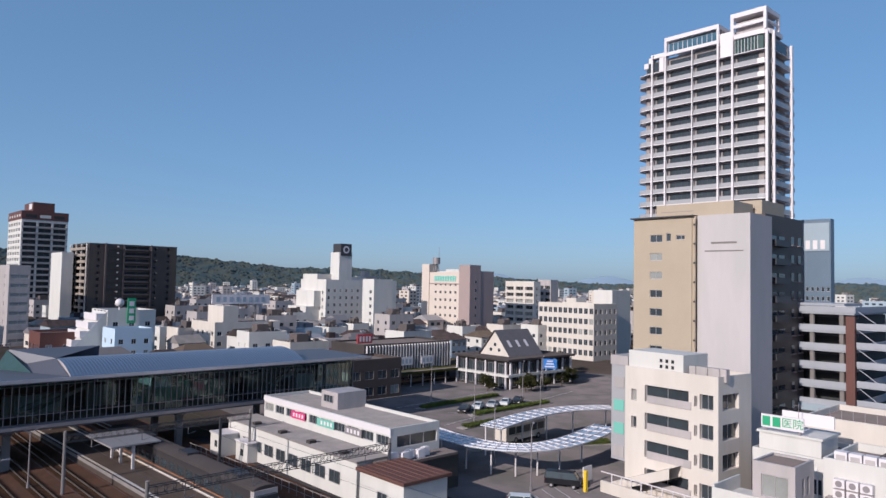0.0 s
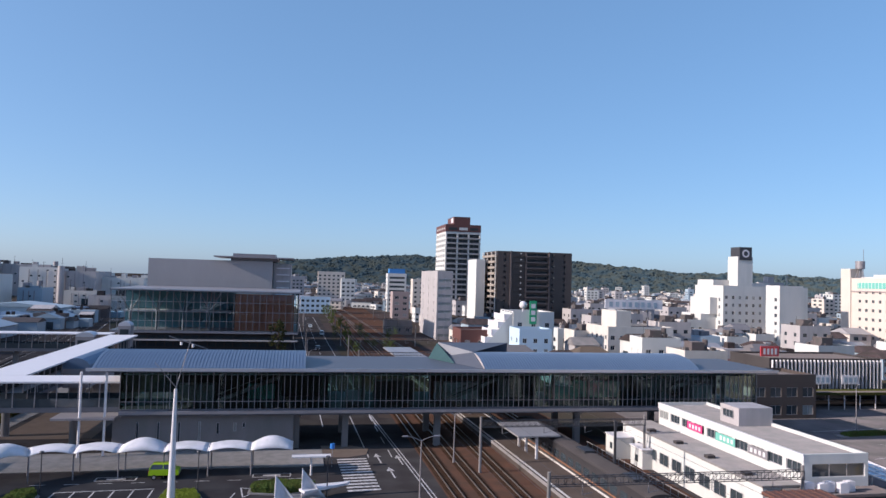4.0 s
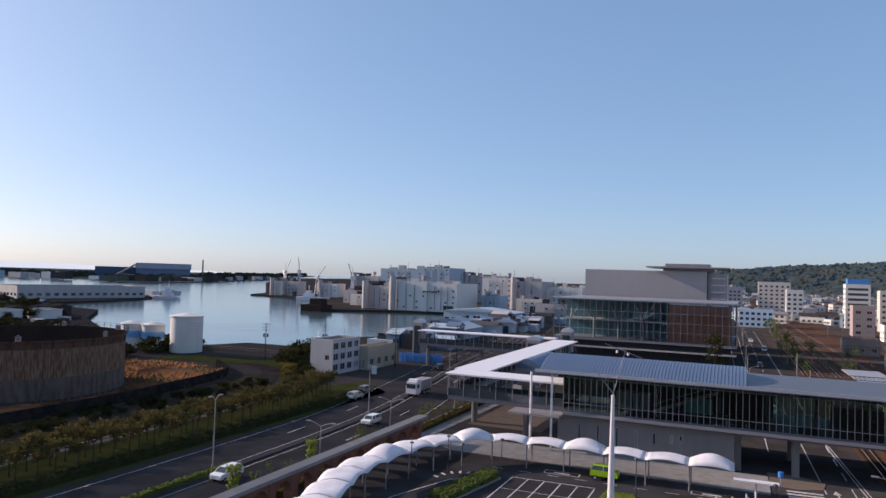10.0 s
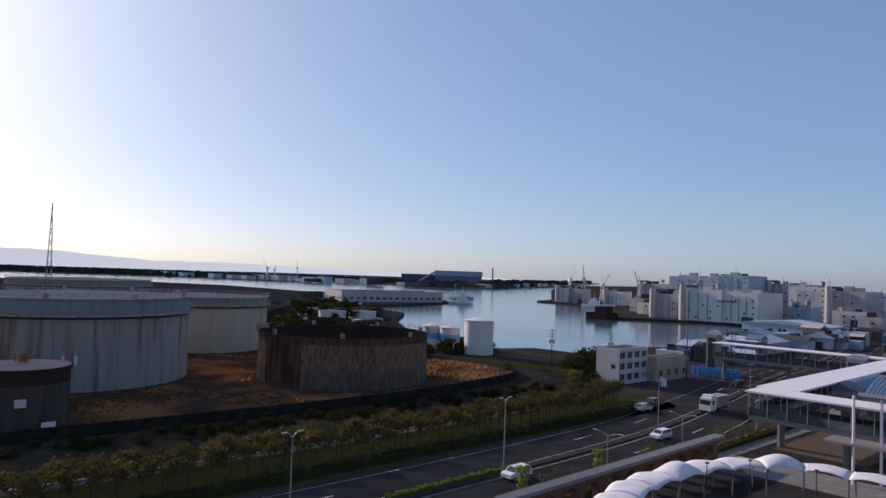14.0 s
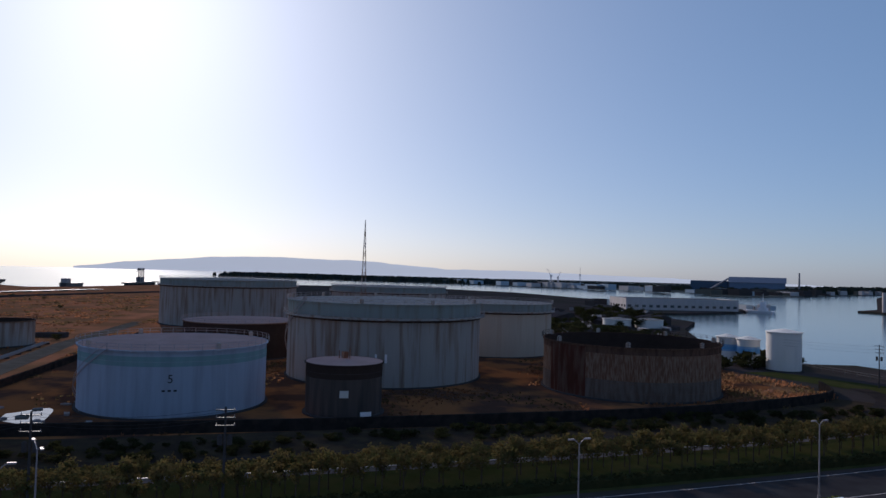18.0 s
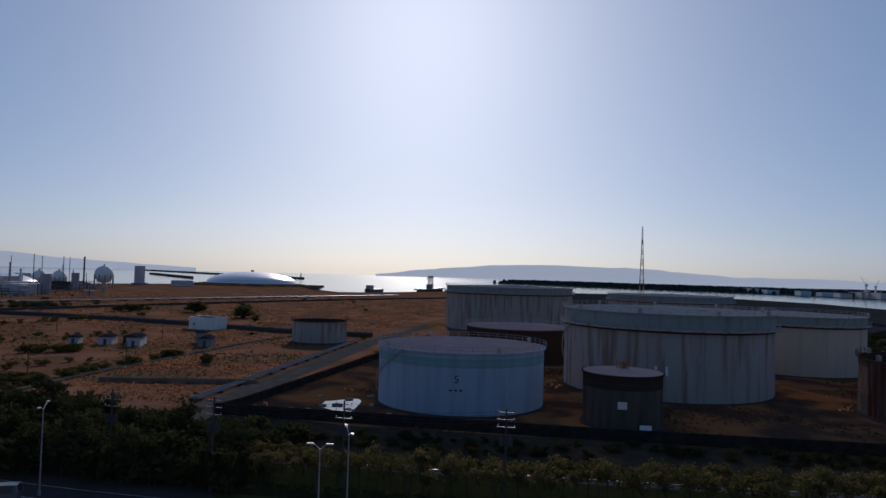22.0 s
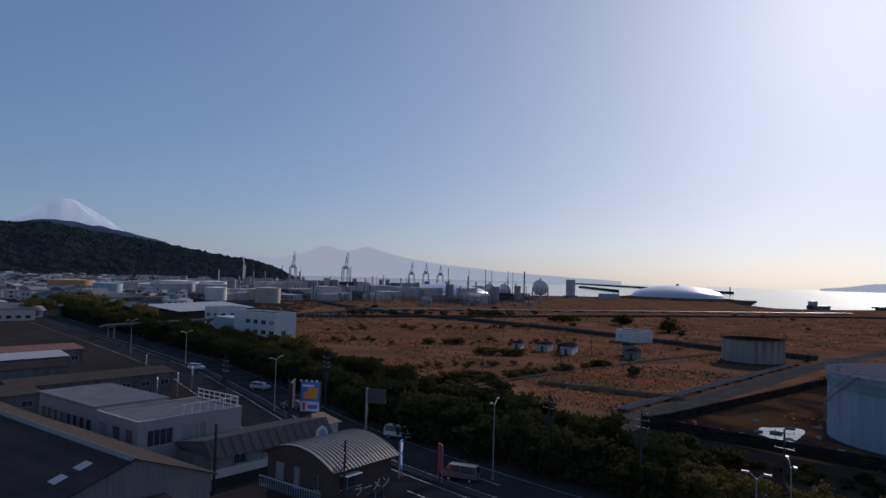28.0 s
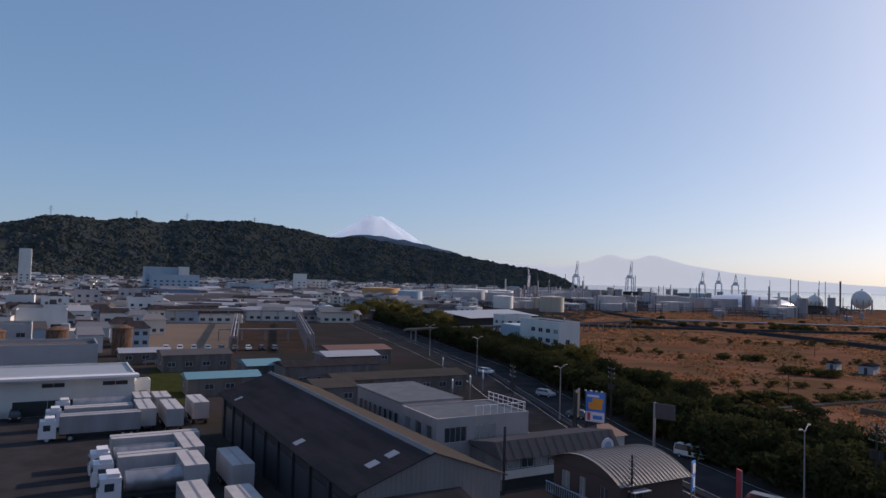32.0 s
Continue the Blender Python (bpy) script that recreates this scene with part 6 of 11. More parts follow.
for k in range(12):
    line(12.6 - 0.09 * k * 2, 96 + 8 * k, 12.5 - 0.09 * k * 2, 100 + 8 * k, 0.15, 0.075)
for ax, ay in ((10.8, 93), (13.6, 92), (11.8, 86)):
    line(ax, ay, ax - .2, ay + 3.6, 0.2, 0.076)
    mk.face([(ax - .7, ay + 3.2, .076), (ax + .3, ay + 3.3, .076), (ax - .25, ay + 5.0, .076)])
for k in range(7):
    a = math.radians(60 + 17 * k)
    line(-30.2 + 3.0 * math.cos(a) - 1.5, 78 + 4.5 * math.sin(a), -30.2 + 3.9 * math.cos(a) - 1.5, 78 + 5.6 * math.sin(a), 0.35)
line(-8.0, 76, -7.0, 82, 0.15), line(-6.5, 83.8, -4.2, 83.0, 0.15), line(-6.0, 80.3, -4.2, 83.0, .15), line(-6.5, 83.8, -6.0, 80.3, .15)
line(-36, 70, -33, 79, 0.15), line(-33, 79, -28.5, 84.5, 0.15), line(-37, 62, -36, 70, 0.15)
solid("road_marking", mk, LANE, "white paint lines, arrows and zebra crossing on the square", kind="structure")


def island(name, pts, label, leaf=LEAF, hh=0.7, seed=3):
    s = Shape().prism(pts, 0.0, 0.2)
    solid(name, s, CONCRETE, "low concrete kerb round a planted bed", kind="structure")
    cx, cy = sum(p[0] for p in pts) / len(pts), sum(p[1] for p in pts) / len(pts)
    rnd = random.Random(seed)
    t = Shape()
    t.prism([(cx + (x - cx) * .88, cy + (y - cy) * .88) for x, y in pts], 0.2, 0.2 + hh * .7)
    for i in range(len(pts)):
        a, b = pts[i], pts[(i + 1) % len(pts)]
        for _ in range(420):
            u, v = rnd.random(), math.sqrt(rnd.random()) * 0.92
            x, y = cx + (a[0] + (b[0] - a[0]) * u - cx) * v, cy + (a[1] + (b[1] - a[1]) * u - cy) * v
            c = Vector((x, y, 0.2 + hh * (rnd.uniform(0.6, 1.0) if v < 0.85 else rnd.uniform(0.1, 0.9))))
            d = Vector((rnd.gauss(0, 1), rnd.gauss(0, 1), rnd.gauss(0, 1))).normalized() * 0.17
            e = d.orthogonal() * 0.7
            t.face([c - d, c - e, c + d, c + e])
    solid("hedge_bed", t, leaf, label, "hedge", kind="stuff")


island("island_kerb_1", [(-32.5, 70), (-29.6, 70), (-27.4, 82.5), (-28.6, 84.5), (-30.0, 83.5)], "clipped green hedge bed beside the parking bays")
island("island_kerb_2", [(-15.5, 70), (-10.8, 70), (-10.2, 80), (-11.5, 83.5), (-14.8, 83.2)], "planted bed of golden grass round the mast", LEAFYELLOW, 0.3)
island("island_kerb_3", [(-5.6, 81.4), (-1.5, 80.4), (2.0, 81.5), (2.2, 83.5), (-2.5, 84.6), (-5.5, 83.4)], "low clipped hedge in a traffic island")
for lx, ly in ((-34.4, 82.0), (-31.3, 79.1), (-11.2, 83), (-27.9, 84.0), (3.2, 79.5), (-37, 76.6)):
    plaza_lamp(lx, ly)
street_lamp(13.2, 76, 0, 7.0, 2, 1.6, group="square lamps")
street_lamp(20.6, 92.5, 0, 6.5, 2, 1.3, group="square lamps")
car(-15.8, 92.3 - 3.6, 90, "lime", "hatch", "bright lime green small car under the canopy", L=3.4, H=1.75)
bn = thing("bench_shelter", "white bent-plate shelter roof on a single post", "shelter", 1.5, 88.3, 0.04)
part("roof", Shape().prism([(-2.4, -.6), (2.4, -.6), (2.4, .6), (-2.4, .6)], 2.3, 2.45), WHITEPAINT, bn)
part("post", Shape().cyl(0, 0, 0, 2.3, .12, seg=8), WHITEPAINT, bn)
sg = thing("sign_post", "blue and white traffic sign post by the crossing", "sign", 4.2, 91.8, .05)
part("post", Shape().cyl(0, 0, 0, 3.0, .04, seg=6), STEEL, sg)
part("sign_plate", Shape().cyl(0, 0, 2.4, 3.0, .3, seg=12), BLUE, sg)
sheet("pavement_corner", [(3.2, 96.5), (6.5, 96.2), (9.2, 97.5), (9.8, 101), (7.0, 103), (3, 103)], BRICKPAVE, 0.12, "brown brick paved corner", 0.1)
sheet("pavement_station", [(-38, 92.3), (3.2, 92.3), (3.2, 101), (-44, 101), (-44, 96)], PAVING, 0.12, "pale paved pavement before the station", 0.1)
sheet("pavement_walk", [(-49.5, 95), (-44.5, 95), (-43, 170), (-49.5, 170)], PAVING, 0.1, "pale tiled walkway beside the harbour road", 0.08)
sheet("square_lot", [(-42.8, 110), (-30, 110), (-30, 132), (-42.8, 150)], BRICKPAVE, 0.06, "brown-red paved lot under the walkway")

# ---------- brick arcade wall ----------
ar = thing("arcade_wall", "brick arcade wall with arches and a pale stone coping", "wall", -44.6, 50)
part("coping", Shape().box(-0.75, 0, 3.35, 0.75, 46, 3.75), CONCRETE, ar)
for k in range(12):
    part("pier", kept(("arcpier",), lambda: Shape().box(-.55, 0, 0, .55, 1.1, 3.35), BRICK), None, ar, at=(0, 0.4 + 3.9 * k, 0))
    if k < 11:
        def arch():
            s = Shape()
            n = 8
            for i in range(n):
                a0, a1 = math.pi * i / n, math.pi * (i + 1) / n
                p0, p1 = (1.4 - 1.4 * math.cos(a0), 1.5 + 1.4 * math.sin(a0)), (1.4 - 1.4 * math.cos(a1), 1.5 + 1.4 * math.sin(a1))
                for xx, f in ((-.5, 1), (.5, -1)):
                    q = [(xx, p0[0], p0[1]), (xx, p1[0], p1[1]), (xx, p1[0], 3.35), (xx, p0[0], 3.35)]
                    s.face(q[::f])
                s.face([(-.5, p0[0], p0[1]), (.5, p0[0], p0[1]), (.5, p1[0], p1[1]), (-.5, p1[0], p1[1])])
            return s
        part("arch", kept(("arcarch",), arch, BRICK), None, ar, at=(0, 1.5 + 3.9 * k, 0))
hedge("roadside_hedge", "low clipped hedge along the harbour road", [(-47.5, 40), (-47.3, 100), (-47.3, 130)], 1.6, 0.8, LEAFBROWN, 5, 18)
hedge("median_hedge", "thin dry hedge on the road median", [(-59.2, 48), (-59, 70)], 1.0, 0.7, LEAF, 6, 24)
for k in range(24):
    tree("sapling", -48.6 + 0.4 * math.sin(k * 2.1), 58 + 3.4 * k, 0, 0.75 + 0.2 * math.sin(k), k * 50, "small bare street sapling beside the road", "street saplings")
for cx, cy, ck in ((-51.4, 61.3, .75), (-51.6, 76.5, .7)):
    tree("conifer", cx, cy, 0, ck, 0, "", "conical roadside trees")
for lx, ly, la in ((-60.7, 68.6, 0), (-59.2, 105, 0), (-59.4, 36, 0), (-59, 140, 0), (-63, -14, 0)):
    street_lamp(lx, ly, la + 90, 8.6, 2, 0.7, group="road lamps")
for lx, ly in ((-49.8, 76), (-50.2, 96), (-50.2, 122)):
    street_lamp(lx, ly, 0, 5.2, 2, 1.7, group="road lamps")
for vx, vy, vc, vs, vr in ((-56.2, 66, "white", "hatch", 0), (-56.4, 101, "white", "hatch", 0), (-70.5, 119.5, "silver", "hatch", 180), (-74, 168, "black", "hatch", 0), (-72.5, 127, "grey", "hatch", 180)):
    car(vx, vy, vr, vc, vs, "", 0.06, "cars on the harbour road")

trailer(-62.4, 133, 0, 5.0, 3.1, BOXPAINT, "small white box truck driving on the harbour road", True, "trucks on the harbour road", False, .06)

# ---------- pedestrian deck ----------
dk = thing("pedestrian_deck", "raised pedestrian deck with a bright white flat roof", "footbridge", 0, 0)


def deck(x0, y0, x1, y1):
    part("deck_floor", Shape().box(x0, y0, 5.3, x1, y1, 6.0), FRAMEBLUE, dk)
    part("deck_roof", Shape().box(x0 - .4, y0 - .4, 9.3, x1 + .4, y1 + .4, 9.55), WHITEPAINT, dk, "bright white flat roof")
    L, horiz = (x1 - x0, True) if x1 - x0 > y1 - y0 else (y1 - y0, False)
    n = int(L / 2.6)
    for k in range(n + 1):
        for sd in (0, 1):
            px, py = (x0 + L * k / n, (y0, y1)[sd]) if horiz else ((x0, x1)[sd], y0 + L * k / n)
            bar("deck_post", dk, px, py, 6.0, .12, .12, 3.3, STEEL)
    for sd in (0, 1):
        if horiz:
            part("guard_rail", Shape().box(x0, (y0, y1)[sd] - .02, 6.0, x1, (y0, y1)[sd] + .02, 7.15), GLASS, dk)
        else:
            part("guard_rail", Shape().box((x0, x1)[sd] - .02, y0, 6.0, (x0, x1)[sd] + .02, y1, 7.15), GLASS, dk)


deck(-43.4, 102.5, -24.5, 107.5)
deck(-44.2, 108.4, -38.9, 174.0)
deck(-84.0, 176.5, -45.5, 180.5)
for px, py in ((-42.5, 112.5), (-43.5, 135), (-44, 158), (-31, 105), (-66, 178.5), (-50, 178.5), (-82, 178.5)):
    part("pier", kept(("deckpier",), lambda: Shape().cyl(0, 0, 0, 5.3, .55, seg=12), CONCRETE), None, dk, at=(px, py, 0))
for px, py in ((-28.6, 99.0), (-25.6, 99.4)):
    part("column", kept(("deckcol",), lambda: Shape().cyl(0, 0, 0, 11.3, .17, seg=10), WHITEPAINT), None, dk, at=(px, py, 0))
part("landing", Shape().box(-32, 98.5, 5.0, -24.2, 107, 5.28), STEEL, dk)


def lift_tower(x, y, h, w=3.4):
    t = thing("lift_tower", "grey lift tower with a rounded metal top", "lift tower", x, y)
    part("shaft", Shape().box(-w / 2, -w / 2, 0, w / 2, w / 2, h), STEEL, t)
    part("glass_front", Shape().box(-w / 2 + .5, -w / 2 - .06, 1, w / 2 - .5, -w / 2 - .003, h - .8), GLASS, t)
    s = Shape()
    pr = [(w / 2 * math.cos(math.pi * k / 8), h + 1.1 * math.sin(math.pi * k / 8)) for k in range(9)]
    for a, b in zip(pr, pr[1:]):
        s.face([(a[0], -w / 2, a[1]), (b[0], -w / 2, b[1]), (b[0], w / 2, b[1]), (a[0], w / 2, a[1])][::-1], 0, True)
    s.face([(p[0], -w / 2, p[1]) for p in pr[::-1]]), s.face([(p[0], w / 2, p[1]) for p in pr])
    part("cap", s, ALU, t)
    return t


lift_tower(-88, 185, 11.0, 3.0)
lift_tower(-43.5, 184, 11.0, 3.0)
lift_tower(-50, 176, 9.0, 4.0).name = "lift_tower"
es = thing("escalator_cover", "bright blue curved escalator cover at the station end", "escalator", -37, 125)
s = Shape()
pr = [(2.2 * math.cos(math.pi * k / 8), 8.2 + 1.8 * math.sin(math.pi * k / 8)) for k in range(9)]
for a, b in zip(pr, pr[1:]):
    s.face([(a[0], 0, a[1]), (a[0], 16, a[1] + 0), (b[0], 16, b[1]), (b[0], 0, b[1])], 0, True)
s.face([(p[0], 0, p[1]) for p in pr[::-1]])
part("cover", s, BLUEROOF, es)
part("stair", Shape().box(-2, 0, 5, 2, 16, 8.2), STEEL, es)
part("stair_leg", Shape().box(-1.2, 1, 0, 1.2, 2, 5), CONCRETE, es)
bar("stair_leg", es, 0, 14.5, 0, 2.4, 1, 5, CONCRETE)
bs = thing("construction_fence", "bright blue sheeting along the road works", "fence", -91, 178)
for k in range(6):
    part("sheet_panel", kept(("bluepanel",), lambda: Shape().box(0, -.05, 0, 2.1, .05, 2.6).box(0.9, -.1, 0, 1.0, .3, 2.5), BLUESHEET), None, bs, at=(2.15 * k, 0.35 * k, 0.05 + .2 * (k % 2)))

# ---------- railway ----------
SLEEPER = mat("weathered_sleeper", (0.11, 0.062, 0.042), .9, var=.3, scale=.5, fine=5)


def track(x0, y0, x1, y1):
    t = thing("railway_track", "rusty railway track on brown ballast", "railway track", 0, 0, 0, 0, "railway tracks")
    d = Vector((x1 - x0, y1 - y0)).normalized()
    n = Vector((-d.y, d.x))
    for o in (-0.53, 0.53):
        a, b = Vector((x0, y0)) + n * o, Vector((x1, y1)) + n * o
        s = Shape()
        s.prism([tuple(a - n * .04), tuple(b - n * .04), tuple(b + n * .04), tuple(a + n * .04)][::1], 0.16, 0.32)
        part("rail", s, RAIL, t)
    s = Shape()
    L = math.dist((x0, y0), (x1, y1))
    k = 0.0
    while k < min(L, 170):
        c = Vector((x0, y0)) + d * k
        s.prism([tuple(c - n * 1.1 - d * .11), tuple(c + n * -1.1 + d * .11), tuple(c + n * 1.1 + d * .11), tuple(c + n * 1.1 - d * .11)][::-1], 0.08, 0.17)
        k += 0.65
    part("sleeper_run", s, SLEEPER, t, kind="stuff")


for xa, xb in ((18.6, 14.6), (22.0, 18.6), (25.9, 23.4), (36.6, 26.2), (40.6, 32.0)):
    track(xa, 40, xa + (xb - xa) * 1.8, 560)


PLATFORM = mat("dark_platform_asphalt", (0.089, 0.068, 0.06), .9, var=.25, scale=.4, fine=4)


def platform(x0, x1, y0, y1):
    p = thing("platform", "concrete railway platform with a pale edge line", "platform", 0, 0)
    part("deck", Shape().box(x0, y0, 0.05, x1, y1, 1.1), PLATFORM, p)
    part("edge_line", Shape().box(x0 + .25, y0, 1.1, x0 + .6, y1, 1.105).box(x1 - .6, y0, 1.1, x1 - .25, y1, 1.105), CREAM, p)
    part("edge_face", Shape().box(x0 - .06, y0, .7, x0 - .003, y1, 1.1).box(x1 + .003, y0, .7, x1 + .06, y1, 1.1), CONCRETE, p)
    return p


platform(-2.6, 2.6, -38, 105).matrix_basis = pose(31.3, 85, 0, 0, 0, 2.1)
shelter = thing("platform_roof", "pale flat platform roof below the bridge", "platform roof", 31.2, 93.5, 0, 2.1)
part("roof", Shape().box(-3.0, -5, 4.2, 3.0, 4, 4.4), ROOFLIGHT, shelter)
for yy in (-4, 0, 3):
    bar("post", shelter, 0, yy, 1.1, .3, .3, 3.1, WHITEPAINT)
far_roof = thing("platform_roof", "long pale platform roof beyond the bridge", "platform roof", 28.4, 150, 0, 2.1)
part("roof", Shape().box(-4, -34, 4.4, 4, 50, 4.7), ROOFLIGHT, far_roof)
for k in range(8):
    bar("post", far_roof, 0, -30 + 11 * k, 1.1, .3, .3, 3.3, STEEL)


def gantry(y, x0, x1, h=7.2):
    g = thing("catenary_gantry", "dark lattice steel gantry over the tracks", "gantry", 0, y, 0, 0, "catenary gantries")
    for x in (x0, x1):
        part("post", kept(("gpost", h), lambda: Shape().cyl(0, 0, 0, h, .2, .17, 8), CONCRETE), None, g, at=(x, 0, 0))
    s = Shape()
    for z in (h - 1.3, h - .5):
        for yy in (-.3, .3):
            s.rod((x0, yy, z), (x1, yy, z), .05, 4)
    n = int((x1 - x0) / .8)
    for k in range(n):
        xa, xb = x0 + (x1 - x0) * k / n, x0 + (x1 - x0) * (k + 1) / n
        for yy in (-.3, .3):
            s.rod((xa, yy, h - 1.3), (xb, yy, h - .5), .03, 3).rod((xb, yy, h - .5), (xb, yy, h - 1.3), .03, 3)
    part("truss", s, DARKSTEEL, g)
    for k in range(4):
        x = x0 + (x1 - x0) * (k + .5) / 4
        part("insulator_arm", kept(("garm",), lambda: Shape().rod((0, 0, 0), (0, 0, -.9), .05, 5).rod((0, 0, -.9), (1.0, 0, -.7), .03, 4), STEEL), None, g, at=(x, 0, h - 1.3))
    return g


gantry(87.5, 23.0, 46.0)
gantry(62.0, 23.0, 50.0)
for gy in (128, 165, 205, 250, 300, 350, 410):
    gantry(gy, 13, 40, 7.5)
bar("line_post", thing("signal_post", "tall rusty line-side post", "post", 37.2, 78), 0, 0, 0, .25, .25, 8.5, DARKSTEEL)
wires("contact_wire", "thin overhead contact wires above the tracks", [((x, 45, 5.6), (x - 1.5, 125, 5.6)) for x in (19.5, 22.6, 26, 29.6, 40, 43.3)], 0.15, 0.015)

STRIPE = mat("dull_orange_stripe", (0.4, 0.17, 0.08), .5, var=.1)
TRAINSIDE = mat("brushed_dark_train_side", (0.095, 0.085, 0.09), .4, .5, var=.1)
tr = thing("commuter_train", "dark grey electric train with a pale rounded nose at the platform", "train", 35.75, 63.6, 0.3, 2.1)
part("body", Shape().box(-1.4, 1.2, 0.6, 1.4, 40, 3.3), TRAINSIDE, tr)
part("stripe", Shape().box(-1.42, 1.3, 1.25, -1.401, 40, 1.36), STRIPE, tr, "thin orange side stripe")
part("skirt_band", Shape().box(-1.43, 1.3, .6, -1.405, 40, .9), CREAM, tr)
s = Shape()
pr = [(1.4 * math.cos(math.pi * k / 8), 3.3 + .45 * math.sin(math.pi * k / 8)) for k in range(9)]
for a, b in zip(pr, pr[1:]):
    s.face([(a[0], .6, a[1]), (a[0], 40, a[1]), (b[0], 40, b[1]), (b[0], .6, b[1])], 0, True)
s.face([(p[0], .6, p[1]) for p in pr])
part("roof", s, DARKCON, tr)
s = Shape().dome(0, 1.3, 0.6, 1.4, 1.9, 14, 4)
part("nose", Shape().box(-1.38, .2, .6, 1.38, 1.25, 2.4).prism([(-1.2, -.1), (1.2, -.1), (1.38, .2), (-1.38, .2)], .7, 2.2).box(-1.36, .5, 2.4, 1.36, 1.25, 3.35), GREYWALL, tr, "white rounded train nose")
part("front_window", Shape().box(-1.1, -.02, 1.75, 1.1, .45, 2.9), GLASS, tr)
for k in range(16):
    part("side_window", kept(("trwin",), lambda: Shape().box(-1.42, 0, 1.6, -1.401, 1.6, 2.5), GLASS), None, tr, at=(0, 2.6 + 2.3 * k, 0))
for k in range(3):
    part("roof_unit", kept(("troof",), lambda: Shape().box(-.7, 0, 3.7, .7, 2.6, 3.98), DARKSTEEL), None, tr, at=(0, 5 + 12 * k, 0))
part("bogie", Shape().box(-1.1, 3, 0.05, 1.1, 6, .6).box(-1.1, 15, .05, 1.1, 18, .6).box(-1.1, 24, .05, 1.1, 27, .6), BLACK, tr)
hs = thing("equipment_hut", "small white equipment hut beside the tracks", "hut", 44.2, 92.3)
part("wall", Shape().box(0, 0, 0, 3.0, 3.4, 3.0), WHITEWALL, hs)
part("roof", Shape().box(-.15, -.15, 3.0, 3.15, 3.55, 3.15), WHITEPAINT, hs)
bar("hut_window", hs, .0, 1.6, 1.2, .06, .8, .9, GLASS)
hs2 = copy_thing(hs, pose(45.4, 86.8, -.4))
fence_t = thing("track_fence", "pale wire fence between track and station", "fence", 43.4, 64, 0, 2.1)
for k in range(22):
    bar("post", fence_t, 0, 1.6 * k, 0, .07, .07, 1.4, CONCRETE)
part("rail", Shape().box(-.03, 0, 1.25, .03, 34, 1.32).box(-.03, 0, .6, .03, 34, .66), CONCRETE, fence_t)

# ---------- west station building ----------
FLATROOF = mat("pale_grey_flat_roof", (0.273, 0.242, 0.24), 0.85, var=0.2, scale=0.4, fine=3, tint=(0.2, 0.195, 0.19))
st = building("station_house", "low white station building with grey flat roofs", 51.5, 63.7, 7.8, 30, 7.4, WHITEWALL, left=grid(30, 10, 1, 3, 5.7, 1.1, 2.4), front=[(1.0, 7.4, 5.4, 6.8)], parapet=0.4, split=3, roof=FLATROOF)
part("lower_block", Shape().box(-4.6, .2, 0, -.003, 32, 4.5), WHITEWALL, st)
part("lower_roof", Shape().box(-4.8, 0, 4.5, -.003, 32.2, 4.72), FLATROOF, st)
part("fascia", Shape().box(-.08, -.05, 7.0, -.003, 30.05, 7.8), WHITEPAINT, st)
for k in range(4):
    bar("rooflight", st, -3.8, 4 + 7 * k, 4.72, 1.0, .8, .35, DARKCON)
for k in range(9):
    part("window", window_mesh(2.2, 1.5, GLASS, ALU, 2), None, st, at=(-4.67, 4.5 + 3.1 * k, 1.4), rz=-90)
for k, (m, yy, w) in enumerate(((MAGENTA, 18.5, 3.6), (TEAL, 11.5, 4.0), (STEEL, 5.5, 3.5))):
    bar("banner", st, -.14, yy + w / 2, 5.75, .06, w, 1.0, m)
    for q in range(4):
        bar("banner_bar", st, -.18, yy + .6 + q * .75, 6.0, .03, .4, .5, WHITEPAINT)
part("roof_house", Shape().box(2.9, 15.2, 7.4, 7.7, 19.2, 9.7), GREYWALL, st)
part("window", window_mesh(2.2, 1.0, GLASS, ALU, 3), None, st, at=(2.83, 17.4, 8.2), rz=-90)
for k in range(5):
    part("air_unit", kept(("airunit",), lambda: Shape().box(-.5, -.3, 0, .5, .3, 1.0).cyl(0, 0, 1.0, 1.06, .26, seg=10), WHITEPAINT), None, st, at=(-.6 + 1.2 * k, -1.4 - .5 * (k % 2), 4.4))
part("side_roof", Shape().box(-2.5, -2.6, 4.1, 8.6, -.003, 4.4), ROOFGREY, st)
part("side_wall", Shape().box(.3, -2.3, 0, 9.0, -.05, 4.1), SHADE, st)
sd = thing("shed", "small white shed with a rust-red sheet roof", "shed", 45.2, 53.6)
part("wall", Shape().box(0, 0, 0, 6.0, 7.4, 4.6), WHITEWALL, sd)
part("roof", Shape().prism([(-.3, -.3), (6.4, -.3), (6.4, 7.8), (-.3, 7.8)], 4.6, 4.95), RUSTROOF, sd, "rust-red sheet roof")
for k in range(7):
    part("roof_rib", kept(("shedrib",), lambda: Shape().box(-.03, -.3, 4.95, .03, 7.8, 5.02), RUSTROOF), None, sd, at=(.2 + .95 * k, 0, 0))
part("window", window_mesh(1.6, 1.0, GLASS, ALU, 2), None, sd, at=(-.07, 3.4, 2.2), rz=-90)

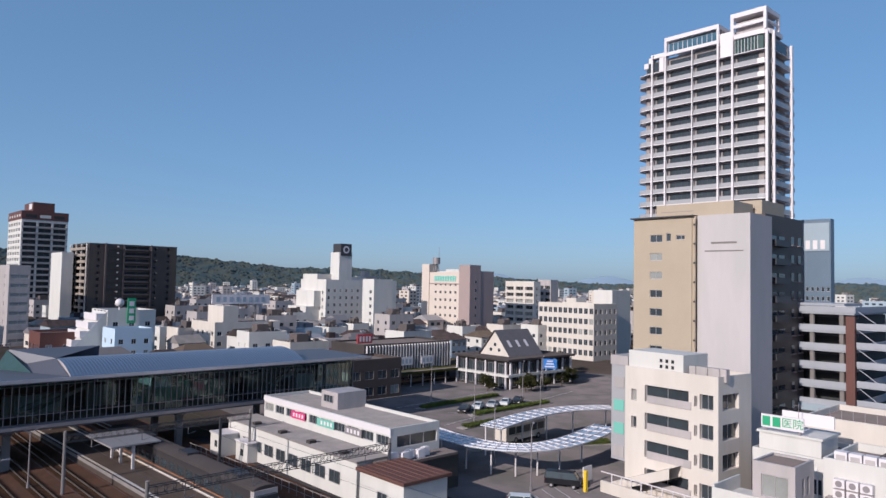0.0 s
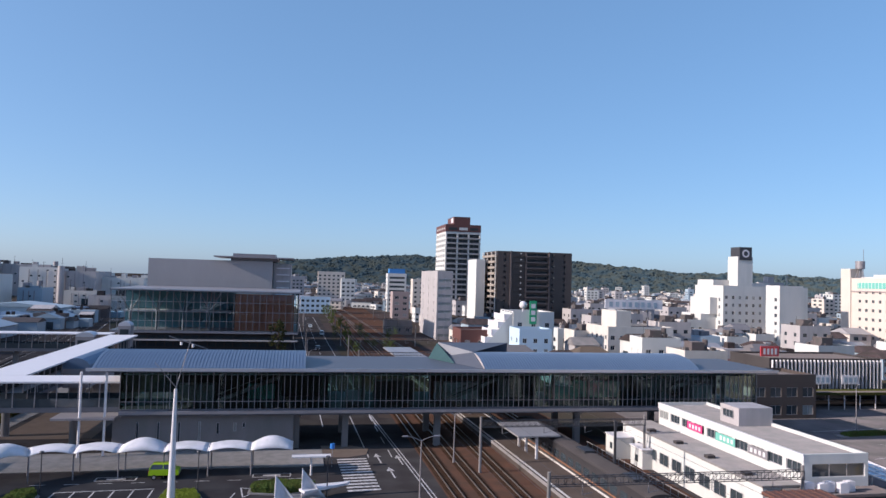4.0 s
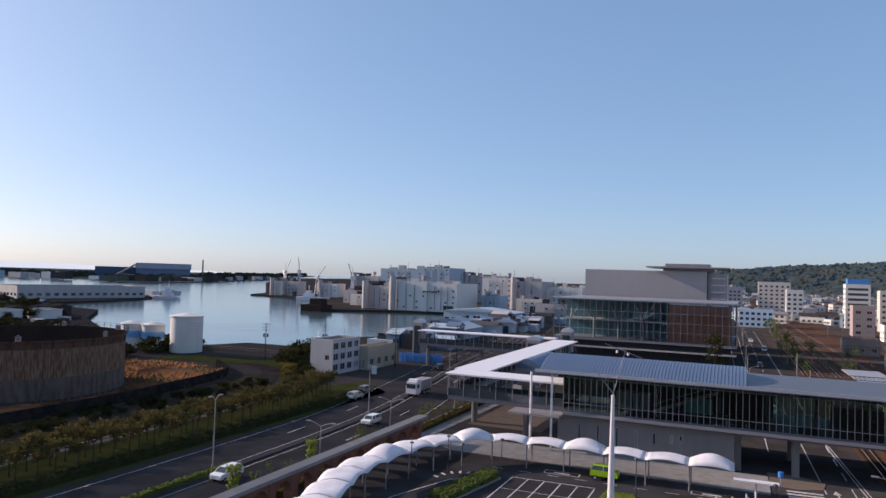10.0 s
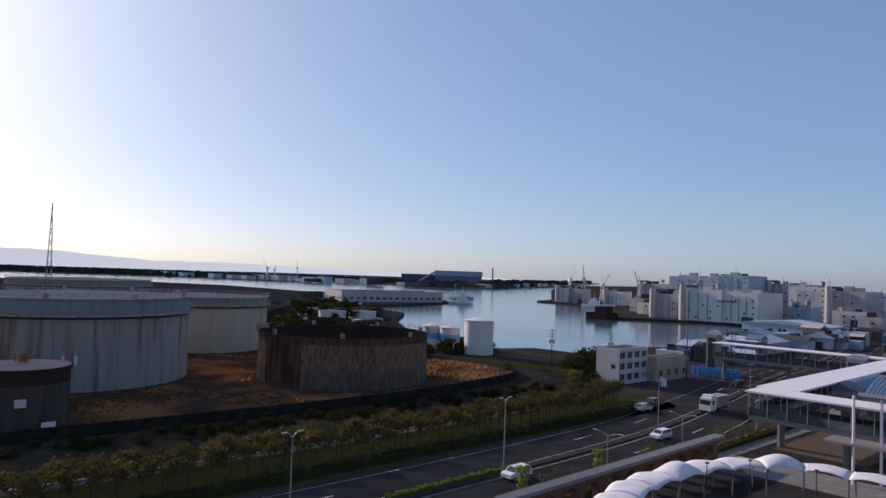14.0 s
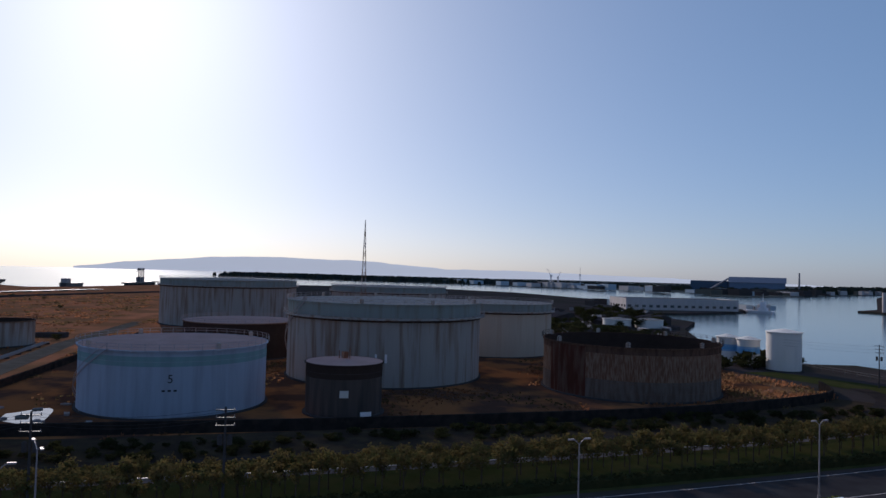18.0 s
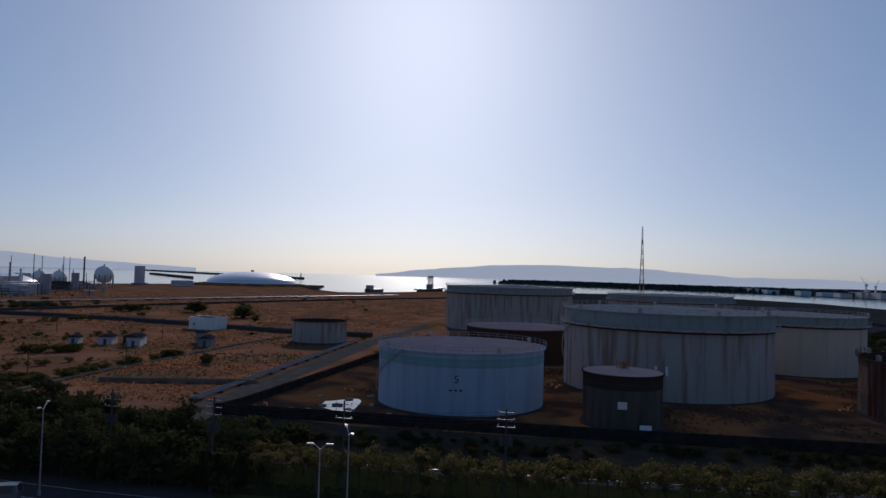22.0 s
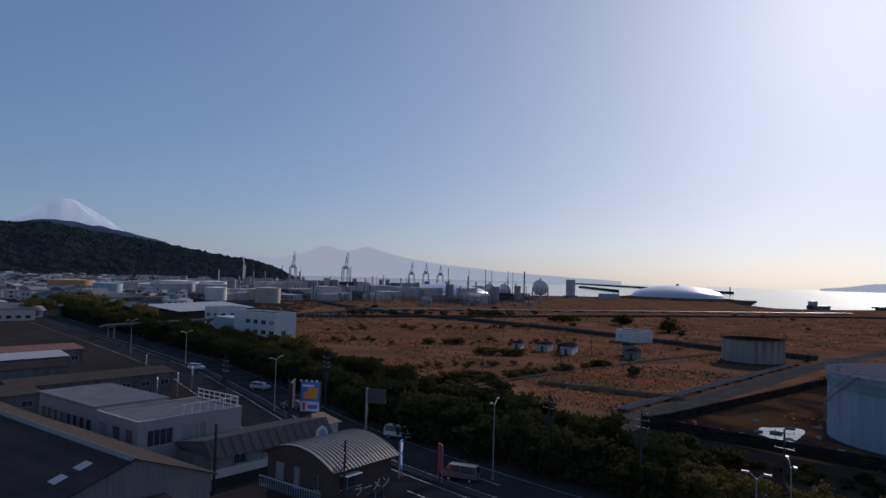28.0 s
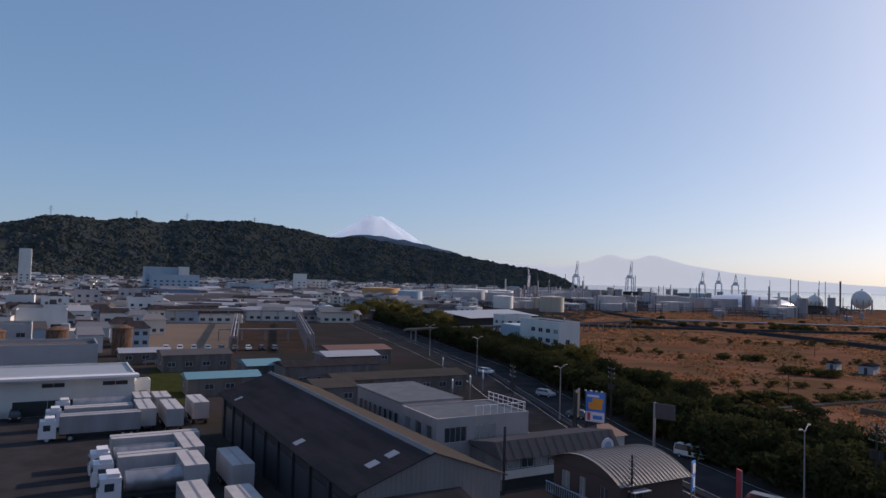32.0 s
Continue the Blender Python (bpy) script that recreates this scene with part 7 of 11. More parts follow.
# ---------- bus square ----------
def swoop(name, label, pts, w, z, rise=0.0):
    t = thing(name, label, "canopy", 0, 0)
    ln = smooth_line(pts, 4)
    out = ribbon(ln, w, w)
    n = len(ln)
    R, L = out[:n], out[n:][::-1]
    for i in range(n - 1):
        s = Shape()
        h0, h1 = z + rise * math.sin(math.pi * i / (n - 1)), z + rise * math.sin(math.pi * (i + 1) / (n - 1))
        s.mesh_faces([(*R[i], h0), (*R[i + 1], h1), (*L[i + 1], h1), (*L[i], h0), (*R[i], h0 - .12), (*R[i + 1], h1 - .12), (*L[i + 1], h1 - .12), (*L[i], h0 - .12)],
                     [(0, 1, 2, 3), (7, 6, 5, 4), (0, 4, 5, 1), (3, 2, 6, 7)])
        part("roof_panel", s, CANOPYGLASS, t)
        s = Shape()
        for q in (0, .33, .66, 1):
            a, b = Vector(R[i]).lerp(Vector(L[i]), q), Vector(R[i + 1]).lerp(Vector(L[i + 1]), q)
            s.rod((*a, h0 + .05), (*b, h1 + .05), .09, 4)
        s.rod((*R[i], h0 + .05), (*L[i], h0 + .05), .08, 4)
        part("roof_frame", s, WHITEPAINT, t)
        if i % 3 == 0:
            c = Vector(R[i]).lerp(Vector(L[i]), .75)
            part("post", kept(("swpost", z), lambda: Shape().cyl(0, 0, 0, z - .1, .11, seg=8), WHITEPAINT), None, t, at=(c.x, c.y, .05))
    return t


CANOPYGLASS = mat("canopy_glass", (0.36, 0.43, 0.52), 0.25, 0.1, var=0.1)
swoop("bus_canopy", "curved white-framed glass canopy of the bus stop", [(67.5, 78), (66.2, 70), (66.3, 63.5), (68.6, 59), (73, 57), (80, 57.2), (90, 59.5)], 2.0, 4.0)
swoop("bus_canopy", "arched white-framed glass canopy across the bus lanes", [(74.5, 69.0), (80, 69.6), (88, 70.2), (96, 69.5), (104, 67)], 1.9, 4.2, .5)
island("bus_island_kerb", [(74, 72.5), (96, 61.5), (97, 63.5), (75, 75)], "strip of low hedge on the bus island", LEAF, .5, 8)
bu = thing("bus", "white city bus with dark windows under the canopy", "bus", 86.2, 73.4, .06, 92)
part("body", Shape().box(-1.2, -5, .5, 1.2, 5, 3.0), CREAM, bu)
part("roof", Shape().box(-1.1, -4.8, 3.0, 1.1, 4.8, 3.15), WHITEPAINT, bu)
for sgn in (-1, 1):
    for k in range(5):
        part("side_window", kept(("buswin",), lambda: Shape().box(-.03, -.8, 1.5, .03, .8, 2.6), GLASS), None, bu, at=(sgn * 1.21, -3.8 + 1.85 * k, 0))
    for wy in (-3.2, 2.6):
        part("wheel", wheel_mesh(0.48, 0.3), None, bu, at=(sgn * 1.08, wy, .48))
part("windscreen", Shape().box(-1.05, -5.04, 1.3, 1.05, -5.003, 2.7), GLASS, bu)
for k, (cx, cy, cc) in enumerate(((95.5, 95.5, "black"), (99.8, 96.0, "white"), (103.8, 95.8, "silver"), (107.5, 95.6, "white"), (111.2, 95.5, "black"))):
    car(cx, cy, -60, cc, "sedan", "", 0.05, "parked taxis")
car(70.5, 53.0, 30, "black", "van", "black van parked by the fence", 0.05)
car(60.2, 50.5, 40, "white", "hatch", "white car parked by the hut", 0.05)
island("park_island_1", [(93, 91), (118, 91.5), (119, 93.5), (94, 93.2)], "long planted strip in the car park", LEAF, .5, 11)
island("park_island_2", [(90, 102), (116, 104), (116, 105.4), (90, 104)], "planted strip beside the road", LEAF, .6, 12)
island("park_island_3", [(84, 84), (112, 84.5), (113, 86.2), (84, 86)], "kerbed verge of low shrubs", LEAF, .5, 13)
pm = Shape()
mk = pm
for k in range(11):
    line(93 + 2.3 * k, 97.6, 95 + 2.3 * k, 93.6, .12, .06)
for k in range(5):
    line(62 + 2.6 * k, 47 + k, 65 + 2.6 * k, 53 + k, .12, .06)
line(84, 89, 135, 99, .15, .06), line(88, 107, 150, 113, .15, .06)
solid("parking_marking", pm, LANE, "white parking bay lines in front of the station", kind="structure")
for lx, ly in ((66.0, 54.4), (90.5, 88), (105, 84.5), (118, 100), (98, 108), (72, 66), (130, 104)):
    street_lamp(lx, ly, 30, 7.5, 1, 1.2, group="bus square lamps")
ph = thing("vending_sign", "white notice board on two posts by the bus stop", "notice board", 73.5, 51.5)
part("board", Shape().box(-.9, -.06, .6, .9, .06, 2.4), WHITEPAINT, ph)
bar("post", ph, -.8, 0, 0, .08, .08, .6, STEEL), bar("post", ph, .8, 0, 0, .08, .08, .6, STEEL)
yp = thing("kiosk_post", "bright yellow warning post on asphalt", "post", 71.0, 50.0)
bar("post", yp, 0, 0, 0, .4, .4, 2.6, YELLOW)
rs = thing("road_sign", "blue direction sign on a tall post at the crossing", "road sign", 134, 107.5)
part("post", Shape().cyl(0, 0, 0, 7.2, .13, seg=8), STEEL, rs)
part("sign_plate", Shape().box(0.2, -.08, 4.6, 3.6, -.003, 7.0), BLUE, rs)
for q in range(3):
    bar("sign_bar", rs, 1.9, -.1, 5.0 + .65 * q, 2.4 - .5 * q, .03, .28, WHITEPAINT)
rs.matrix_basis = pose(134, 107.5, 0, 0, 0, -50)

# ---------- blocks across the square ----------
cf = building("shop_building", "two-storey dark glazed corner building with white columns", 124.4, 110, 24, 17, 6.2, DARKCON, left=grid(17, 5, 2, 3.0, .5, 2.4, 3.1), front=grid(24, 7, 2, 3.0, .5, 2.4, 3.1), parapet=.5, curtains=0.05)
for k in range(6):
    bar("column", cf, -.5, .3 + 3.3 * k, 0, .4, .4, 6.4, WHITEPAINT)
for k in range(8):
    bar("column", cf, .3 + 3.35 * k, -.5, 0, .4, .4, 6.4, WHITEPAINT)
part("balcony_band", Shape().box(-.9, -.9, 2.9, 24.5, -.003, 3.5).box(-.9, -.003, 2.9, -.003, 17.4, 3.5), WHITEWALL, cf)
part("eave_slab", Shape().box(-1.2, -1.2, 6.7, 25, 18, 7.2), DARKCON, cf)
s = Shape()
s.mesh_faces([(4, 3, 7.2), (4, 13, 7.2), (4, 8, 13.2), (16, 3, 7.2), (16, 13, 7.2), (16, 8, 13.2)], [(0, 2, 1), (3, 4, 5)], 1)
s.mesh_faces([(3.5, 2.6, 7.0), (3.5, 8, 13.5), (16.5, 8, 13.5), (16.5, 2.6, 7.0)], [(0, 3, 2, 1)], 0).mesh_faces([(3.5, 13.4, 7.0), (3.5, 8, 13.5), (16.5, 8, 13.5), (16.5, 13.4, 7.0)], [(0, 1, 2, 3)], 0)
part("gable_roof", s, [TILEROOF, CREAM], cf, "steep dark gable roof with a cream end")
for k in range(3):
    part("porthole", kept(("porthole",), lambda: Shape().rod((-.06, 0, 0), (0, 0, 0), .45, 12), GLASS), None, cf, at=(3.98, 6.6 + 1.4 * k, 8.6 + (1.3 if k == 1 else 0)))
for k in range(3):
    part("rooflight", kept(("rlight",), lambda: Shape().mesh_faces([(0, 0, 0), (1.0, 0, 0), (1.0, 1.3, 1.6), (0, 1.3, 1.6)], [(0, 1, 2, 3)]), WHITEPAINT), None, cf, at=(5.5 + 3.2 * k, 4.4, 9.4))
fn = building("shop_building", "dark shop with white vertical fins and a flat roof", 98.9, 133, 28, 14, 9.5, DARKCON, front=[(1, 27, .8, 3.0)], left=[(1, 13, .8, 3)], parapet=.4, glass=GLASS, curtains=0)
for k in range(30):
    bar("fin", fn, .5 + .94 * k, -.35, 3.4, .12, .5, 6.2, WHITEPAINT)
part("awning", Shape().box(-2, -4.5, 3.0, 30, -.7, 3.3), GRASS, fn, "green-brown flat awning")
for k, (m, x) in enumerate(((WHITEPAINT, 12.5), (WHITEPAINT, 19.5))):
    bar("shop_sign", fn, x, -.75, 4.4, 4.2, .15, 2.0, m)
    for q in range(3):
        bar("sign_bar", fn, x - 1.2 + 1.2 * q, -.84, 4.8, .7, .03, 1.1, BLUEGREY)
bar("shop_sign", fn, 3, 4, 9.9, 4.5, .3, 2.2, RED)
for q in range(4):
    bar("sign_bar", fn, 1.6 + .95 * q, 3.82, 10.3, .5, .04, 1.3, WHITEPAINT)
building("shop_building", "dark low shop with a stepped roof behind the station", 84, 118, 14, 10, 7.8, BROWN, left=grid(10, 3, 2, 3.4, .8, 1.8, 2.4), front=grid(14, 4, 2, 3.4, .8, 1.8, 2.4))
ch = building("hotel", "cream city hotel with stepped roofs and a roof sign", 92.2, 199.5, 22, 17, 11, CREAM, left=grid(17, 5, 3, 3.1, 1.4, 1.3, 1.3), front=grid(22, 7, 3, 3.1, 1.4, 1.3, 1.4))
part("upper_block", Shape().box(4, 3, 11, 9, 14, 16.5), CREAM, ch)
part("roof_sign", Shape().box(2, 7, 17, 22, 7.4, 20), WHITEPAINT, ch)
for q in range(8):
    bar("sign_bar", ch, 4 + 2.2 * q, 6.96, 17.6, 1.2, .06, 1.6, BLUEGREY)
part("sign_frame", Shape().box(6, 7.4, 11, 6.3, 7.8, 17).box(17, 7.4, 11, 17.3, 7.8, 17), STEEL, ch)
sp = building("shop_house", "white house with a steep sloping roof side and a green sign", 62, 201, 13, 14, 15, WHITEWALL, left=grid(14, 3, 4, 3.2, 1.5, 1.3, 1.5), front=grid(13, 3, 4, 3.2, 1.5, 1.3, 1.4))
part("sign_board", Shape().box(5, -.6, 12, 7.2, -.3, 19), GREEN, sp)
for q in range(3):
    bar("sign_bar", sp, 6.1, -.64, 12.8 + 2 * q, 1.3, .04, 1.3, WHITEPAINT)
part("water_ball", Shape().dome(4, 3, 17.6, 1.2, 1.2, 14, 8, full=True).cyl(4, 3, 15, 16.6, .25, seg=6), WHITEPAINT, sp)
s = Shape().mesh_faces([(-8, .2, 6), (0, .2, 15.5), (0, 12, 15.5), (-8, 12, 6), (-8, .2, 0), (0, .2, 0), (-8, 12, 0), (0, 12, 0)], [(0, 1, 2, 3), (4, 5, 1, 0), (6, 4, 0, 3), (7, 6, 3, 2)])
part("sloped_wing", s, WHITEWALL, sp)
for q in range(4):
    part("terrace", kept(("spterrace",), lambda: Shape().box(0, .3, -.9, 2.6, 11.8, .15).box(0, .3, .15, .12, 11.8, 1.0).box(0, .3, .15, 2.6, .42, 1.0), WHITEPAINT), None, sp, at=(-8.6 + 1.95 * q, 0, 6.9 + 2.3 * q))
    for w in range(4):
        part("terrace_window", kept(("spwin",), lambda: Shape().box(0, 0, 0, .08, 1.6, 1.5), GLASS), None, sp, at=(-6.05 + 1.95 * q, 1.2 + 2.8 * w, 7.1 + 2.3 * q))
PALEBLUE = mat("pale_blue_render", (0.5, 0.62, 0.75), 0.75, var=0.06, scale=0.25, fine=3)
building("house", "pale blue three-storey house with small windows", 60.6, 190, 9.7, 10, 10.6, PALEBLUE, left=grid(10, 2, 3, 3, 1.2, 1.3, 1.2), front=grid(9.7, 3, 3, 3, 1.2, 1.3, 1.2))
building("shop_building", "dark red brick commercial block with a white tower", 47, 206, 17, 12, 9, DARKRED, left=grid(12, 3, 2, 3.4, 1.5, 1.5, 1.6), front=grid(17, 4, 2, 3.4, 1.5, 1.5, 1.6))

for x, y, k in ((124.5, 104.5, .6), (128.5, 106.2, .5), (118.5, 111, .55), (133, 105.6, .45), (141, 106.8, .5), (146.5, 107.5, .6)):
    tree("round", x, y, 0, k, x * 37, "dark green shrub tree before the corner building", "corner trees")
aw = thing("arcade_roof", "long low pavement arcade roof with a green edge", "arcade", 92, 128.6)
part("roof", Shape().box(0, -2.2, 3.0, 44, 1.2, 3.35), ROOFGREY, aw)
part("edge_band", Shape().box(0, -2.4, 3.05, 44, -2.203, 3.6), GRASS, aw, "green-brown edge band")
for k in range(12):
    bar("post", aw, 1 + 3.8 * k, -2.0, 0, .16, .16, 3.0, WHITEPAINT)

# ---------- street beyond the bridge ----------
sl = Shape()
mk = sl
for k in range(26):
    y = 118 + 11.5 * k
    xc = 8.2 - (y - 108) * .0255
    line(xc, y, xc - .13, y + 5, .15, .068)
for off in (-4.4, 4.4):
    for k in range(10):
        y0, y1 = 116 + 30 * k, 146 + 30 * k
        line(8.2 - (y0 - 108) * .0255 + off, y0, 8.2 - (y1 - 108) * .0255 + off, y1, .15, .068)
solid("street_marking", sl, LANE, "white lane lines on the street beside the railway", kind="structure")
for k in range(9):
    street_lamp(1.6 - .3 * k, 135 + 30 * k, 0, 7.0, 1, 1.3, group="street lamps beyond the bridge")
for x, y, c, st_ in ((5.2, 150, "white", "hatch"), (9.0, 188, "silver", "hatch"), (4.6, 232, "black", "hatch"), (7.2, 290, "white", "van"), (2.8, 330, "white", "hatch"), (10.4, 132, "red", "hatch")):
    car(x, y, 0, c, st_, "", .07, "cars on the street")
building("office_block", "low white and pale blue office at the end of the street", -3, 455, 19, 14, 10, PALEBLUE, front=grid(19, 6, 3, 3.2, 1.0, 1.5, 1.8), parapet=.5)
building("apartment_block", "beige far apartment block with rows of windows", 10, 600, 23, 14, 27.5, PINK, front=grid(23, 6, 8, 3.2, 1.6, 1.4, 1.8))
building("apartment_block", "slim white far apartment block", 28, 559, 11, 12, 22, WHITEWALL, front=grid(11, 3, 6, 3.3, 1.8, 1.5, 2.0))
bt = building("office_block", "white far office tower with a bright blue roof sign", 58, 496, 13.5, 12, 27, WHITEWALL, front=grid(13.5, 1, 8, 3.2, 1.4, 1.5, 11), left=grid(12, 3, 8, 3.2, 1.4, 1.5, 1.6))
part("roof_sign", Shape().box(1, .5, 27, 12.5, 8, 31), BLUESHEET, bt, "bright blue roof sign")
building("apartment_block", "pale beige slim far block", 73, 474, 8, 10, 23.5, PINK, front=grid(8, 2, 7, 3.2, 1.4, 1.4, 1.6))
building("shop_building", "narrow reddish town building beside the railway", 52, 416, 10, 12, 15.5, MAUVE, front=grid(10, 2, 4, 3.5, 1.4, 1.6, 2.4))
building("signal_house", "low brown concrete railway building", 34.5, 300, 12, 8, 5.4, CONCRETE, front=grid(12, 3, 1, 3, 1.2, 1.6, 1.8), category="railway building")
gather("conifer", -7.5, 214, 2.4, 20)
merged_trees("conifer", "tall dark conifer beside the glass hall", LEAFDARK)
rr = random.Random(15)
for k in range(22):
    tree("sapling", rr.uniform(11, 16), 215 + 11 * k, 0, rr.uniform(1.2, 2.0), k * 40, "bare reddish tree beside the railway", "railside trees")
strip("street_kerb", smooth_line([(-1.6, 200), (-3.5, 260), (-8.4, 420)]), .15, .15, CONCRETE, .05, "pale kerb of the street", .15)
wires("contact_wire", "thin overhead contact wires beyond the bridge", [((x - .014 * 88, 128, 5.8), (x - .014 * 270, 300, 5.8)) for x in (19.5, 22.6, 26, 29.6)], .4, .02)

# ---------- clinic and near roofs on the city side ----------
cl = building("clinic_block", "cream-white five-storey block with recessed balconies and air units on the roof", 75.6, 35.6, 7.2, 12.6, 14.6, CREAM, rz=-5,
              left=[(2.9, 8.9, 1.0 + 3.35 * f, 3.0 + 3.35 * f) for f in range(4)] + [(.9, 1.7, 7.6 + 3.35 * f, 9.0 + 3.35 * f) for f in range(2)] + [(9.6, 10.0, 1.4 + 3.35 * f, 2.6 + 3.35 * f) for f in range(4)] + [(10.3, 12.0, 1.2 + 3.35 * f, 2.9 + 3.35 * f) for f in range(4)],
              front=[(.9, 4.4, 1.2 + 3.35 * f, 3.0 + 3.35 * f) for f in range(4)], parapet=.5, depth=.5, curtains=.12)
for f in range(4):
    bar("balcony_rail", cl, -.05, 12.2 - 5.9, .9 + 3.35 * f, .12, 5.9, .9, GREYWALL)
part("roof_house", Shape().box(.3, 4.6, 14.6, 5.5, 12.3, 17.1), WHITEWALL, cl)
for q in range(3):
    for zz in (15.3, 16.0):
        bar("vent_hole", cl, .27, 6.0 + .8 * q, zz, .05, .35, .4, BLACK)
for k in range(6):
    part("air_unit", kept(("airtall",), lambda: Shape().box(-.35, -.4, 0, .35, .4, 1.5).box(-.37, -.3, .3, -.351, .3, 1.3), GREYWALL), None, cl, at=(1.4 + .2 * (k % 2), 3.9 - .75 * k, 14.4))
part("stair_glass", Shape().box(.6, 12.61, 3, 5, 15.2, 15.0), TWGLASS, cl, "green-tinted glazed stair tower")
for k in range(4):
    bar("stair_panel", cl, .54, 14.0, 3.4 + 2.9 * k, .06, 1.6, 1.4, TEAL if k in (1, 2) else GREYWALL)
part("stair_frame", Shape().box(.5, 12.61, 15.0, 5.2, 15.3, 16.2), GREYWALL, cl)
part("outer_stair", Shape().mesh_faces([(-2.6, 12.5, 0), (-2.6, 12.5, 1.1), (-2.6, 4.5, 4.4), (-2.6, 4.5, 3.2), (-.1, 12.5, 0), (-.1, 12.5, 1.1), (-.1, 4.5, 4.4), (-.1, 4.5, 3.2)], [(0, 1, 2, 3), (4, 7, 6, 5), (1, 5, 6, 2), (0, 3, 7, 4), (0, 4, 5, 1)]), CREAM, cl)
part("low_wall", Shape().box(-4.2, -1, 0, -3.9, 13, 1.4), CREAM, cl)
for k in range(9):
    bar("fence_post", cl, -4.05, .2 + 1.4 * k, 1.4, .1, .1, 1.0, WHITEPAINT)
part("fence_rail", Shape().box(-4.1, -1, 2.4, -4.0, 13, 2.5), WHITEPAINT, cl)

hp = building("clinic_house", "white clinic with a roof sign in green letters", 76.0, 24.0, 10, 8.0, 7.6, WHITEWALL, left=grid(8, 2, 2, 3.2, 1.2, 1.6, 1.8), parapet=.5)
part("stair_house", Shape().box(.8, 1.4, 7.6, 5.8, 7.6, 9.7).box(.6, 1.2, 9.7, 6.0, 7.8, 9.95), WHITEWALL, hp)
part("sign_board", Shape().box(.55, 3.0, 10.3, .75, 7.3, 11.7), WHITEPAINT, hp, "white sign board")
part("sign_back", Shape().box(3.4, 1.0, 10.6, 3.6, 6.2, 11.9).box(.75, 3.3, 10.3, 3.4, 3.4, 10.4).box(.75, 6.9, 10.3, 3.4, 7.0, 10.4), WHITEPAINT, hp)
part("sign_leg", Shape().box(.6, 3.3, 9.95, .7, 3.5, 10.3).box(.6, 6.7, 9.95, .7, 6.9, 10.3), STEEL, hp)
for q in range(2):
    bar("name_bar", hp, .53, 6.75 - 1.05 * q, 10.5, .03, .8, 1.0, GREEN)
lettering("医院", 1.1, GREEN, hp, (.53, 4.1, 10.98), 90, -90)
part("roof_aerial", Shape().rod((2, 4, 9.9), (2, 4, 13), .03).rod((2, 3.5, 12.8), (2, 4.5, 12.8), .02), STEEL, hp)
bar("pipe", hp, -.08, 1.5, 0, .12, .12, 7.6, WHITEPAINT)
nh = building("house", "grey and cream house with sliding windows and a flat grey roof", 66.0, 24.0, 4.6, 3.8, 8.9, GREYWALL, left=[(.8, 3.2, 6.0, 8.0)], front=[(1.6, 2.2, 6.2, 7.8), (2.8, 3.4, 6.2, 7.8)], parapet=.2, curtains=1)
part("terrace", Shape().box(-1.2, -3, 0, -.003, 7.0, 5.0).box(0, 3.81, 0, 4.5, 7.0, 5.0), WHITEWALL, nh)
part("terrace_wall", Shape().box(-1.3, -3, 5.0, -1.15, 7.1, 6.1).box(-1.15, 6.9, 5.0, 4.5, 7.1, 6.3), WHITEWALL, nh)
wh = building("house", "white two-level house with outdoor air units", 73.0, 4, 10, 20.0, 8.2, WHITEWALL, left=grid(20, 4, 2, 3.3, 1.2, 1.4, 1.6), parapet=.8)
for k in range(6):
    part("air_unit", kept(("airfan",), lambda: Shape().box(-.35, -.5, 0, .35, .5, .8).rod((-.37, 0, .4), (-.351, 0, .4), .3, 12, 1), [WHITEPAINT, STEEL]), None, wh, at=(-.5, 18.4 - 1.15 * (k // 2), 5.6 + .95 * (k % 2)))
part("ledge", Shape().box(-1.1, 13, 5.3, -.003, 19.5, 5.55), CONCRETE, wh)
for k in range(5):
    part("air_unit_tall", kept(("airwide",), lambda: Shape().box(-.5, -.55, 0, .5, .55, 1.5).box(-.52, -.4, .3, -.501, .4, 1.2, 1), [WHITEPAINT, GREYWALL]), None, wh, at=(.9, 18.6 - 1.25 * k, 8.2))
part("roof_deck", Shape().box(2.0, .5, 8.2, 9.5, 16, 9.4), DARKCON, wh)
bw = building("shop_building", "cream low building with a small dark window band", 88, 9, 12, 22, 9.6, CREAM, left=[(14 + 1.0 * k, 14.7 + 1.0 * k, 7.6, 8.6) for k in range(5)])
for k in range(8):
    bar("roof_rail", bw, .2, 12 + 1.2 * k, 10.3, .06, .06, 1.0, STEEL)

# blue-grey colour carries the shade on the white parapets
DECKGREY = mat("shaded_deck_panel", (0.36, 0.37, 0.42), 0.7, var=0.1, scale=0.3, fine=3)
pd = thing("parking_deck", "multi-storey car park with white parapets and a dark red panel", "car park", 124, 36)
for f in range(7):
    part("deck_slab", kept(("pdslab",), lambda: Shape().box(0, 0, 0, 22, 14, .3).box(-.15, 0, .3, .003, 14, 1.3).box(0, -.15, .3, 22, .003, 1.3), DECKGREY), None, pd, at=(0, 0, 2.9 + 3.05 * f))
    bar("deck_beam", pd, 2.0, 7, 2.3 + 3.05 * f, .4, 14, .6, DARKSTEEL)
# dark block stands in for the shade between the decks
part("core", Shape().box(4.5, 1, 0, 21, 13, 21.0), SHADE, pd)
part("red_panel", Shape().box(-.6, -.2, 0, .3, 1.1, 21.0), DARKRED, pd, "dark red vertical panel")
